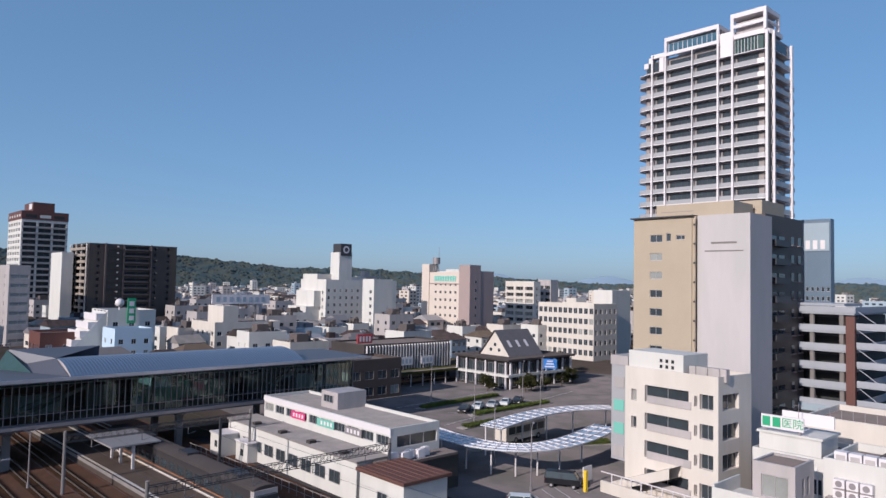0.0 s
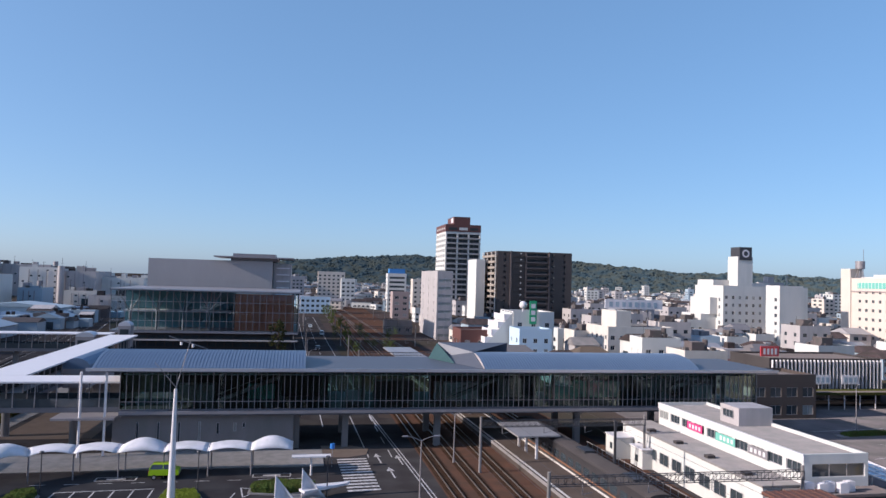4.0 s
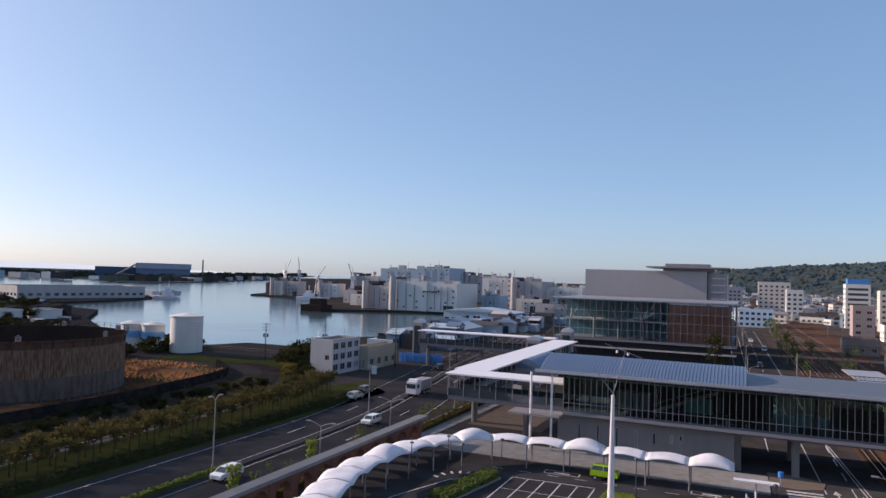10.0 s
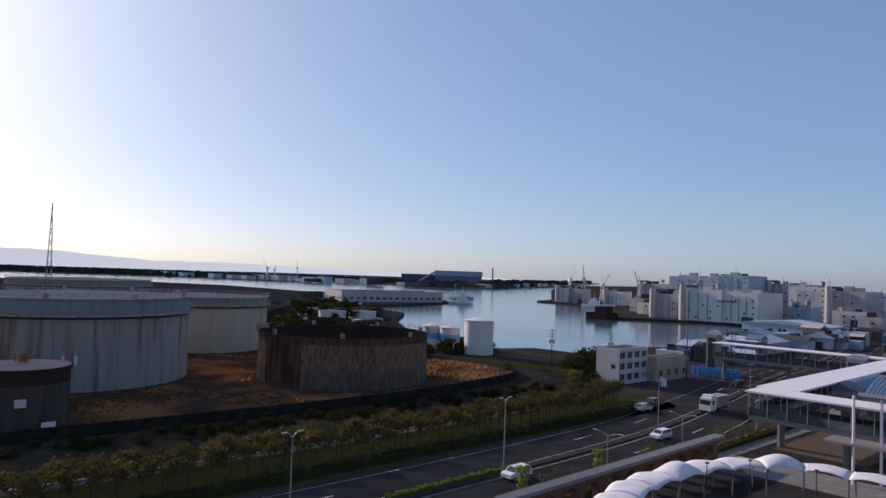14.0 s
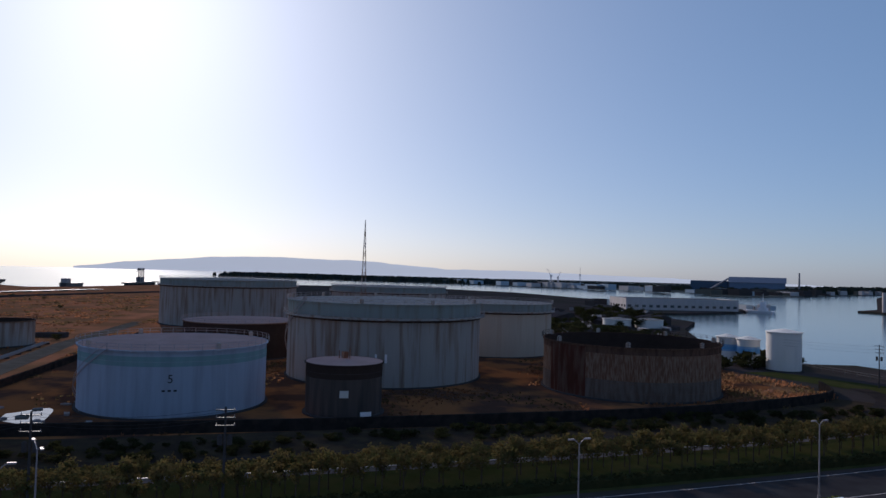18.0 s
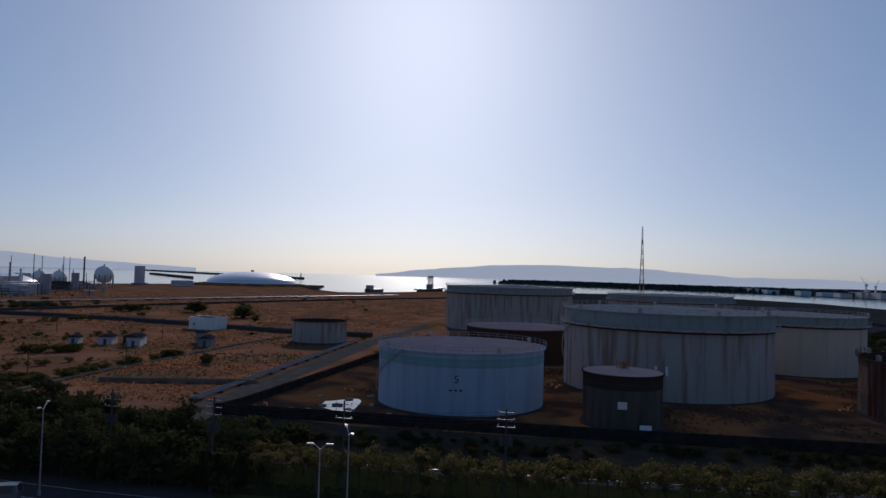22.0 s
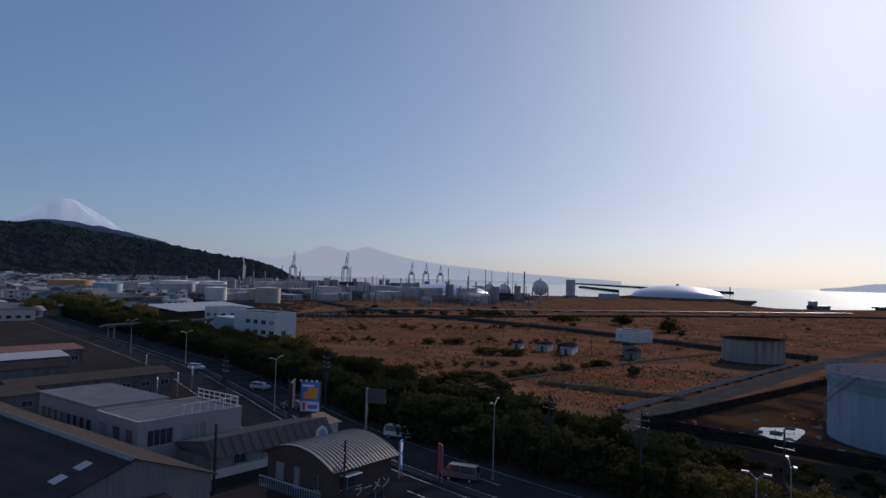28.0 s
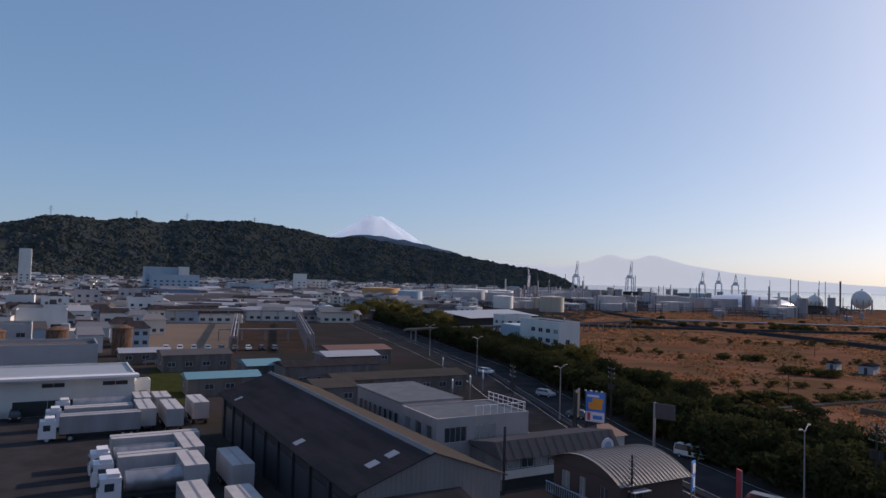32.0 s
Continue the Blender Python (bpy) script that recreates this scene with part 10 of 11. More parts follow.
for i in range(26):
    a, d = math.radians(rf.uniform(121, 146)), rf.uniform(600, 1000)
    x, y = -math.sin(a) * d, math.cos(a) * d
    t = thing("plant_column", "slim pale process column of the refinery", "chimney", x, y, 0, 0, "refinery columns")
    hh = rf.uniform(9, 26)
    part("shaft", Shape().cyl(0, 0, 0, hh, 1.0, .8, 8), STEEL if i % 2 else WHITEWALL, t)
    part("platform", Shape().cyl(0, 0, hh * .7, hh * .7 + .4, 1.9, seg=8), STEEL, t)

# ---------- warehouse and yard behind the camera ----------
sheet("truck_yard", [(30, -50), (-21, -50), (-22, -131), (-27, -150), (30, -150)], ASPHALT, .04, "dark asphalt truck yard")
sheet("side_street", [(-23, -40), (-50, -40), (-62, -46), (-70, -60), (-62, -64), (-40, -52), (-23, -54)], ASPHALT, .045, "asphalt forecourt beside the restaurant")
wa = thing("warehouse", "long dark warehouse with a gabled fibre-cement roof and pale skylights", "warehouse", -38.6, -109, 0)
WL, WW = 15.2, 54.0
part("wall", Shape().box(.3, .3, 0, WL - .3, WW - .3, 6.3), DARKCON, wa)
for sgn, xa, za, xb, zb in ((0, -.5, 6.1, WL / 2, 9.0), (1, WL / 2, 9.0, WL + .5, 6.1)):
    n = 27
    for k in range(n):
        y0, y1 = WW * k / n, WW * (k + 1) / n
        # sun-facing slope gets its sunlight as a paler sheet colour
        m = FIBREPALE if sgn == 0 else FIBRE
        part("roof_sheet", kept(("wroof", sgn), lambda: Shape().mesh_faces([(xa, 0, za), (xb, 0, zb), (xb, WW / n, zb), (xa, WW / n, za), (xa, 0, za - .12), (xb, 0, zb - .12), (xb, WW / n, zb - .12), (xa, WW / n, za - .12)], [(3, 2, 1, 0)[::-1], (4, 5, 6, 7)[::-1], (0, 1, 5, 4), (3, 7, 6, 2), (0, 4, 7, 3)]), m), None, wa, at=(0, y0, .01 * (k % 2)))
part("ridge_cap", Shape().mesh_faces([(WL / 2 - .5, -.1, 8.87), (WL / 2, -.1, 9.1), (WL / 2 + .5, -.1, 8.87), (WL / 2 - .5, WW + .1, 8.87), (WL / 2, WW + .1, 9.1), (WL / 2 + .5, WW + .1, 8.87)], [(0, 1, 4, 3), (1, 2, 5, 4)]), CONCRETE, wa)
part("gable_wall", Shape().mesh_faces([(.2, WW - .2, 0), (WL - .2, WW - .2, 0), (WL - .2, WW - .2, 6.3), (WL / 2, WW - .2, 8.9), (.2, WW - .2, 6.3)], [(0, 4, 3, 2, 1)]), CONCRETE, wa, "corrugated grey gable wall")
for k in range(30):
    x = .5 + 14.2 * k / 29
    top = 6.25 + (2.55 * (1 - abs(x - WL / 2) / (WL / 2)))
    bar("gable_rib", wa, x, WW - .17, 0, .12, .06, top, CONCRETE)
for u, yy, w in ((.9, 8, .9), (.9, 35.5, 1.3), (.32, 49.5, 1.3), (.58, 49.5, 1.3)):
    x = WL / 2 + (WL / 2) * u
    z = 9.0 - 2.9 * u * (WL / 2) / (WL / 2 + .5)
    part("skylight", Shape().mesh_faces([(x - .5, 0, z + .28), (x + .6, 0, z - .13), (x + .6, w, z - .13), (x - .5, w, z + .28)], [(0, 1, 2, 3)]), GREYWALL, wa, at=(0, yy, 0))
for k in range(9):
    part("bay_door", kept(("baydoor",), lambda: Shape().box(0, 0, 0, .08, 4.2, 4.6), DARKSTEEL), None, wa, at=(WL - .29, 3 + 5.6 * k, 0))
    bar("bay_post", wa, WL - .1, 2.6 + 5.6 * k, 0, .3, .3, 6.0, DARKSTEEL)
part("annex", Shape().box(5.0, WW, 0, WL + 1, WW + 4, 4.6), GREYWALL, wa)
part("annex_roof", Shape().mesh_faces([(4.8, WW, 5.6), (WL + 1.2, WW, 5.6), (WL + 1.2, WW + 4.3, 4.6), (4.8, WW + 4.3, 4.6)], [(0, 3, 2, 1)]), FIBRE, wa)

# white render, darkened in its colour for the shade it stands in
OFFICEGREY = mat("shaded_white_render", (0.357, 0.31, 0.31), .8, var=.08, scale=.3, fine=3, tint=(.27, .25, .24), stretch=(1, 1, .2))
of = building("office", "greyed white two-storey office with a railed flat roof", -56, -84, 14, 9.6, 7.2, OFFICEGREY, back=[(1.2, 4.4, 4.3, 6.2), (5.6, 8.8, 4.3, 6.2), (10, 13, 1.0, 3.0)], right=[(1, 2.6, 4.4, 6.2), (4, 5.6, 4.4, 6.2), (7, 8.4, 4.4, 6.2)], parapet=.2, split=4, curtains=.3, roof=FLATROOF)
part("rear_block", Shape().box(4.6, -15.5, 0, 14, -.003, 7.6), OFFICEGREY, of)
part("rear_roof", Shape().box(4.3, -15.8, 7.6, 14.3, -.003, 7.85), FLATROOF, of)
for k in range(8):
    part("window", window_mesh(1.1, 1.5, GLASS, ALU, 1), None, of, at=(14.05, -14 + 1.75 * k, 4.6), rz=90)
for k in range(8):
    bar("rail_post", of, .4, .6 + 1.2 * k, 7.4, .06, .06, 1.2, WHITEPAINT)
    bar("rail_post", of, .4 + 1.1 * k, 9.3, 7.4, .06, .06, 1.2, WHITEPAINT)
part("rail", Shape().box(.36, .4, 8.55, .44, 9.4, 8.62).box(.36, .4, 8.0, .44, 9.4, 8.06).box(.4, 9.26, 8.55, 8.4, 9.34, 8.62), WHITEPAINT, of)
fl = thing("flag_pole", "thin dark pole standing by the office wall", "pole", -46.5, -66.2)
bar("pole", fl, 0, 0, 0, .22, .22, 7.8, DARKSTEEL)
WORKGREY = mat("stained_grey_render", (0.27, 0.25, 0.23), .8, var=.15, scale=.4, fine=3, tint=(.18, .16, .14), stretch=(1, 1, .2), amount=.6)
co = thing("corrugated_shop", "low shop with a sloping grey sheet roof and a window band", "shop", -65, -75.5)
part("wall", Shape().box(0, 0, 0, 18, 8, 3.7), WORKGREY, co)
part("roof", Shape().mesh_faces([(-.3, 8.5, 3.6), (18.3, 8.5, 3.6), (18.3, 7.0, 5.5), (-.3, 7.0, 5.5), (-.3, -.3, 4.2), (18.3, -.3, 4.2), (-.3, 8.0, 3.6), (18.3, 8.0, 3.6)], [(0, 1, 2, 3)[::-1], (2, 5, 4, 3)[::-1], (0, 3, 4, 6), (1, 7, 5, 2)]), ROOFGREY, co, "steep grey sheet mansard roof")
for k in range(14):
    part("roof_rib", kept(("corib",), lambda: Shape().rod((0, 8.52, 3.62), (0, 7.02, 5.52), .04, 4), ROOFGREY), None, co, at=(.4 + 1.32 * k, 0, 0))
for k in range(8):
    part("window", window_mesh(1.8, 1.1, CURTAIN if k % 3 else GLASS, ALU, 2), None, co, at=(1.6 + 2.1 * k, 8.04, 2.4), rz=180)
part("band", Shape().box(0, 8.003, 1.3, 18, 8.25, 2.25), CREAM, co, "pale beige wall band")
part("shop_front", Shape().box(.6, 8.003, 0, 17.4, 8.05, 1.3), SHADE, co)
part("round_sign", Shape().rod((2.0, 8.6, 3.9), (2.0, 8.75, 3.9), 1.0, 18), WHITEPAINT, co)
part("round_sign_ring", Shape().rod((2.0, 8.76, 3.9), (2.0, 8.79, 3.9), .6, 18), BLUEGREY, co)

ra = thing("noodle_shop", "brown noodle restaurant with an arched ribbed metal roof", "restaurant", -56, -58.4)
RLX, RLY = 8.5, 9.8
s = Shape()
facade(s, (RLX, RLY, 0), (-1, 0), RLX, 5.9, [(1.0, 3.2, 3.6, 5.0), (5.0, 7.6, .4, 2.4)], .2)
facade(s, (RLX, 0, 0), (0, 1), RLY, 5.9, [(1.2, 2.6, 3.4, 5.2), (4.0, 5.0, 3.0, 5.2), (7.0, 8.2, 3.4, 5.0)], .2)
facade(s, (0, RLY, 0), (0, -1), RLY, 5.9, [], .2)
facade(s, (0, 0, 0), (1, 0), RLX, 5.9, [], .2)
part("wall", s, mat("dark_brown_wall", (0.085, 0.05, 0.042), .8, var=.15), ra)
for x, z, w, h in ((RLX - 2.1, 3.6, 2.2, 1.4), (RLX - 6.3, .4, 2.6, 2.0)):
    part("window", window_mesh(w, h, GLASS, ALU, 2), None, ra, at=(x, RLY - .13, z), rz=180)
for y, z, w, h in ((1.9, 3.4, 1.4, 1.8), (4.5, 3.0, 1.0, 2.2), (7.6, 3.4, 1.2, 1.6)):
    part("window", window_mesh(w, h, CURTAIN if y < 6 else GLASS, ALU, 2), None, ra, at=(RLX - .13, y, z), rz=90)
n, rise, prof = 12, 1.7, []
for j in range(n + 1):
    q = j / n
    prof.append((-.6 + (RLY + 1.2) * q, 5.75 + rise * (1 - (2 * q - 1) ** 2)))
s = Shape()
for (ya, za), (yb2, zb) in zip(prof, prof[1:]):
    s.face([(-.7, ya, za), (RLX + .5, ya, za), (RLX + .5, yb2, zb), (-.7, yb2, zb)], 0, True)
for x in (0.1, RLX - .1):
    s.face([(x, yy, zz) for yy, zz in prof] + [(x, RLY, 5.75), (x, 0, 5.75)], 1)
part("roof", s, [BRONZEROOF, BROWN], ra)
for k in range(19):
    def rib():
        r = Shape()
        for (ya, za), (yb2, zb) in zip(prof, prof[1:]):
            r.rod((0, ya, za + .03), (0, yb2, zb + .03), .05, 4)
        return r
    part("roof_rib", kept(("ramenrib",), rib, BRONZEROOF), None, ra, at=(-.6 + .5 * k, 0, 0))
part("edge_trim", Shape().box(-.75, -.65, 5.6, -.66, RLY + .6, 5.8), WHITEPAINT, ra)
part("balcony", Shape().box(RLX, .4, 2.7, RLX + 1.4, RLY - .4, 2.85), DARKSTEEL, ra)
for k in range(26):
    bar("baluster", ra, RLX + 1.35, .5 + .36 * k, 2.85, .05, .05, 1.0, BLUEGREY)
part("balcony_rail", Shape().box(RLX + 1.3, .4, 3.85, RLX + 1.42, RLY - .4, 3.95), BLUEGREY, ra)
part("awning", Shape().box(RLX - 3.2, RLY + .02, 5.1, RLX - 1.0, RLY + .9, 5.2), WHITEPAINT, ra)
lettering("ラーメン", 1.35, CREAM, ra, (RLX - 5.6, RLY + .04, 3.1), 90, 180)
utility_pole(-48.6, -48.2, 30, 8.6, False)

bb = thing("billboard", "advertising billboard with a blue and orange poster on a dark frame", "billboard", -76, -83.5, 0, 0)
part("panel", Shape().box(-2.0, -.1, 3.0, 2.0, .1, 8.6), DARKSTEEL, bb).matrix_basis = pose(0, 0, 0, 0, 0, 118)
po = part("poster", Shape().box(-1.9, -.04, 3.1, 1.9, .04, 8.5), BLUE, bb, "blue poster with an orange splash and white lower band")
P = pose(.13, .07, 0, 0, 0, 118)
po.matrix_basis = P
for nm, q, m in (("poster_band", (-1.9, -.02, 3.1, 1.9, .02, 4.9), WHITEPAINT), ("poster_shape", (-1.3, -.02, 5.4, 1.4, .02, 6.6), ORANGE), ("poster_shape", (-.5, -.02, 6.6, 1.6, .02, 7.4), ORANGE), ("poster_bar", (-1.6, -.02, 7.6, .8, .02, 8.0), WHITEPAINT), ("poster_shape", (-1.5, -.03, 3.3, -.9, .03, 4.7), RED), ("poster_bar", (-.4, -.03, 3.6, 1.5, .03, 4.3), BLUE)):
    part(nm, Shape().box(*q), m, bb).matrix_basis = pose(.2 + (.02 if m in (RED,) or nm == "poster_bar" else 0), .1, 0, 0, 0, 118)
part("rear_panel", Shape().box(-2.6, -.1, 3.4, 2.6, .1, 8.6), DARKSTEEL, bb).matrix_basis = pose(1.8, -3.2, 0, 0, 0, 40)
for px, py in ((-1, 1.6), (.8, -1.8), (3.4, -1.6), (1.6, -4.4)):
    bar("post", bb, px, py, 0, .3, .3, 8.4, DARKSTEEL)
for k in range(4):
    part("spot_lamp", kept(("spot",), lambda: Shape().rod((0, 0, 0), (.9, .5, .25), .03, 4).box(.8, .4, .15, 1.1, .7, .35), WHITEPAINT), None, bb, at=(-.7 + .5 * k, 1.4 - .95 * k, 8.6))
bb.scale = (.82, .82, .86)
cs = thing("shop_house", "small house with a red-brown tiled roof behind the billboard", "house", -74, -79)
part("wall", Shape().box(0, 0, 0, 5, 4, 2.6), CREAM, cs)
part("roof", Shape().mesh_faces([(-.4, -.4, 2.6), (5.4, -.4, 2.6), (5.4, 4.4, 2.6), (-.4, 4.4, 2.6), (1.4, 2, 4.0), (3.6, 2, 4.0)], [(0, 1, 5, 4), (1, 2, 5), (2, 3, 4, 5), (3, 0, 4)]), RUSTROOF, cs)
for x, y, rz, m1, m2 in ((-65.3, -55.2, 25, BLUE, WHITEPAINT), (-67.2, -50.5, 60, RED, WHITEPAINT), (-62.8, -56.6, 30, BLUE, WHITEPAINT)):
    q = thing("banner_sign", "tall roadside banner sign with coloured panels", "sign", x, y, 0, rz, "roadside signs")
    bar("post", q, -.6, 0, 0, .12, .12, 4.6, STEEL), bar("post", q, .6, 0, 0, .12, .12, 4.6, STEEL)
    bar("sign_panel", q, 0, 0, 1.2, 1.3, .15, 3.4, m1)
    bar("sign_panel", q, 0, .09, 3.2, 1.0, .06, 1.1, m2)
    bar("sign_bar", q, 0, .1, 1.6, .5, .05, 1.2, m2)
gs = thing("road_sign", "large grey direction sign on one tall post", "road sign", -79, -74, 0, 110)
bar("post", gs, 0, 0, 0, .3, .3, 7.2, STEEL)
bar("sign_plate", gs, 1.6, 0, 4.9, 3.0, .12, 2.2, DARKSTEEL)
for x, y, c, st_, rz in ((-80.5, -68.5, "white", "van", 195), (-92.5, -117, "silver", "hatch", 200), (-84, -97, "grey", "hatch", 20), (-69.5, -49.0, "grey", "van", 15), (-76.5, -140, "grey", "hatch", 20),
                         (-60, -62, "black", "hatch", 100), (-55, -62.5, "black", "hatch", 100), (-99, -150, "white", "hatch", 200), (-66, -101, "white", "hatch", 80)):
    car(x, y, rz, c, st_, "", .06, "cars on the road")

# trucks and trailers
for i, (x, y, L, tk_, tb_) in enumerate(((-8.2, -127.0, 8.5, True, True), (-7.4, -120.0, 9.5, True, False), (-7.2, -112.4, 10.5, True, False), (-12.6, -96.0, 10.5, False, False), (-10.8, -91.5, 6.8, True, True), (-11.2, -86.6, 7.5, True, False), (-12.0, -80.5, 8.5, True, True))):
    trailer(x, y, 90, L, 3.6 if i != 1 else 3.3, BOXPAINT if i % 2 == 0 else GREYWALL, ("white truck with a silver tank body" if tb_ else "white box truck with a tall cab") + " parked in the yard", tk_, "trucks in the yard", tb_)
for i, (x, y, L) in enumerate(((-13.6, -117, 8.6), (-14.0, -125.5, 6.0), (-17.3, -115.5, 8.8), (-17.0, -125, 6.0), (-21.8, -119, 7.6), (-15.8, -91.0, 8.4), (-14.7, -82.0, 6.5), (-19.3, -81.0, 8.2), (-17.0, -66.5, 7.0), (-13.0, -70, 6.5))):
    trailer(x, y, 180, L, 3.7, GREYWALL, "pale box container trailer with a ribbed body in the yard")
dp = building("depot", "white depot with a pale roof and open doorways", -13.4, -145, 40, 14, 6.4, WHITEWALL, back=[(26, 29.4, 4.6, 5.4), (35, 39, 4.6, 5.4), (22, 32, 0, 2.6), (34, 39, 0, 2.4), (2, 18, 0, 3)], parapet=.3, roof=ROOFLIGHT, glass=SHADE, curtains=0)
part("canopy", Shape().box(-.5, 13.8, 6.2, 40.5, 16.2, 6.6), WHITEPAINT, dp)
sb_ = building("kiosk", "small white kiosk beside the depot", -17, -142, 2.6, 3, 3.4, WHITEWALL, back=[(.6, 2.0, 1.0, 2.2)])
for x, y, c in ((-2, -128.5, "yellow"), (4, -129, "black"), (8, -129, "black"), (-13.5, -128, "white")):
    car(x, y, 180, c, "hatch", "", .05, "cars in the yard")
sheet("grass_lot", [(-15, -136), (-26, -134), (-31, -178), (-22, -182)], GRASS, .05, "small green grass lot")
WORKWALL = mat("weathered_shed_wall", (0.179, 0.15, 0.145), .8, var=.2, scale=.4, fine=3, tint=(.1, .075, .06), stretch=(1, 1, .2), amount=.7)
for x0, y0, L, W, h, m in ((-47, -166, 8, 11, 4.6, TEALROOF), (-38, -148, 14, 7, 4.4, TEALROOF), (-58, -156, 13, 9, 5.0, ROOFLIGHT), (-80, -138, 30, 9, 4.6, FIBREPALE), (-52, -134, 8, 11, 4.4, FIBREPALE), (-66, -152, 22, 8, 5.6, FIBRE), (-84, -188, 18, 12, 5.0, RUSTROOF), (-28, -200, 12, 8, 4, ROOFLIGHT), (-74, -172, 14, 10, 5.2, ROOFLIGHT), (-40, -186, 16, 10, 5, ROOFGREY)):
    b = thing("workshop", "low workshop with a gently pitched metal roof", "workshop", x0, y0, 0, 0, "workshops")
    part("wall", Shape().box(0, 0, 0, L, W, h - .9), WORKWALL, b)
    part("roof", Shape().mesh_faces([(-.4, -.4, h - .9), (L + .4, -.4, h - .9), (L + .4, W + .4, h - .9), (-.4, W + .4, h - .9), (-.4, W / 2, h), (L + .4, W / 2, h)], [(0, 1, 5, 4), (4, 5, 2, 3), (0, 4, 3), (1, 2, 5)]), m, b)
    for k in range(max(1, int(L / 4))):
        part("window", window_mesh(1.8, 1.1, GLASS, ALU, 2), None, b, at=(2 + 4 * k, W + .03, 1.3), rz=180)
    for k in range(max(1, int(W / 4))):
        part("window", window_mesh(1.8, 1.1, GLASS, ALU, 2), None, b, at=(L + .03, 2 + 4 * k, 1.3), rz=90)
for x, y in ((-70, -118), (-76, -121), (-86, -150), (-83, -127)):
    q = thing("shop_sign", "roadside shop sign with white and red panels", "sign", x, y, 0, 60, "roadside signs")
    bar("post", q, 0, 0, 0, .25, .25, 3.2, STEEL)
    bar("sign_panel", q, 0, 0, 3.0, 2.8, .2, 1.6, WHITEPAINT)
    bar("sign_bar", q, 0, .12, 3.6, 2.0, .06, .6, RED if x > -77 else BLUEGREY)
LOTBROWN = mat("bare_brown_earth", (0.24, 0.17, 0.13), 0.95, var=0.2, scale=0.05, fine=0.8)
sheet("empty_lot", [(-24, -218), (-47, -211), (-74, -326), (-40, -330)], LOTBROWN, .05, "bare brown empty lot")
rh2 = random.Random(77)
sheet("dark_lot", [(-48, -210), (-70, -206), (-105, -324), (-75, -326)], mat("dark_cindery_earth", (0.065, 0.048, 0.04), 0.95, var=0.3, scale=0.08, fine=0.9, tint=(0.11, 0.06, 0.04), amount=0.7), .05, "dark fenced lot with stored pipes")
for x0, y0, x1, y1, n, h in ((-48.5, -212, -76, -326, 14, 4.5), (-72, -210, -104, -322, 14, 5.0), (-42, -334, -104, -330, 9, 5.5), (-36, -372, -112, -366, 10, 6.0), (-52, -250, -84, -246, 5, 3.6)):
    q = thing("pipe_rack", "steel pipe rack on portal frames beside the lot", "pipe rack", 0, 0, 0, 0, "pipe racks")
    d = Vector((x1 - x0, y1 - y0, 0)).normalized()
    w = Vector((-d.y, d.x, 0)) * 1.2
    for k in range(n):
        c = Vector((x0, y0, 0)).lerp(Vector((x1, y1, 0)), k / (n - 1))
        part("portal", Shape().rod(c - w, c - w + Vector((0, 0, h)), .16, 4).rod(c + w, c + w + Vector((0, 0, h)), .16, 4).rod(c - w + Vector((0, 0, h)), c + w + Vector((0, 0, h)), .16, 4), STEEL, q)
    for o in (-.8, 0, .8):
        part("pipe", Shape().rod(Vector((x0, y0, h + .35)) + w * o, Vector((x1, y1, h + .35)) + w * o, .22, 6), CONCRETE if o else STEEL, q)
for k in range(9):
    car(-31 - 3.9 * k, -222.5 + .9 * k, 170, ("white", "white", "silver", "white", "black", "grey", "white", "black", "grey")[k], "hatch", "", .06, "parked cars by the lot")
car(-23, -192, 100, "grey", "hatch", "", .05), car(-27.5, -186, 100, "white", "van", "", .05)
for _ in range(34):
    y = rh2.uniform(-430, -285)
    x = -102 - .24 * (-y - 125) - rh2.uniform(12, 26)
    gather("round", x, y, rh2.uniform(.7, 1.3), rh2.uniform(0, 360))
merged_trees("road_wood", "belt of dark olive trees beside the far road", OLIVE)
wb_ = building("pump_house", "white two-storey pump house with a blue-shaded wall", -170, -220, 9.5, 24, 9.2, WHITEWALL, right=grid(24, 4, 2, 3.6, 1.6, 1.6, 2.6, 6, 24), back=[(3, 5.0, 0, 3.2)], parapet=.5)
part("side_block", Shape().box(-8, -14, 0, 9, -.003, 6.5), BLUEGREY, wb_)
part("pipe_stub", Shape().cyl(4, 20, 9.2, 11, .3, seg=8), STEEL, wb_)
building("plant_house", "small white plant house beside the road", -190, -262, 14, 10, 8, WHITEWALL, back=grid(14, 3, 2, 3.4, 1.2, 1.4, 2), right=grid(10, 2, 2, 3.4, 1.2, 1.4, 2))
b = thing("open_shed", "wide open shed with a pale sagging roof", "shed", -232, -330, 0, 18)
part("roof", Shape().mesh_faces([(0, 0, 7), (60, 0, 7), (60, 22, 4.5), (0, 22, 4.5)], [(0, 1, 2, 3)]), ROOFLIGHT, b)
part("wall", Shape().box(1, 1, 0, 59, 20, 4.4), DARKCON, b)
pr_ = thing("pipe_bridge", "long pale pipe bridge on frames over the road", "pipe bridge", -205, -252, 0, 12)
part("pipe", Shape().rod((-60, 0, 4.4), (90, 0, 4.4), .35, 6).rod((-60, 1, 4.8), (90, 1, 4.8), .25, 6).rod((-60, -1, 4.1), (90, -1, 4.1), .3, 6), CONCRETE, pr_)
for k in range(13):
    part("frame", kept(("pbf",), lambda: Shape().box(-.2, -1.6, 0, .2, -1.2, 4.2).box(-.2, 1.2, 0, .2, 1.6, 4.2).box(-.2, -1.6, 3.7, .2, 1.6, 4.0), CONCRETE), None, pr_, at=(-58 + 12 * k, 0, 0))
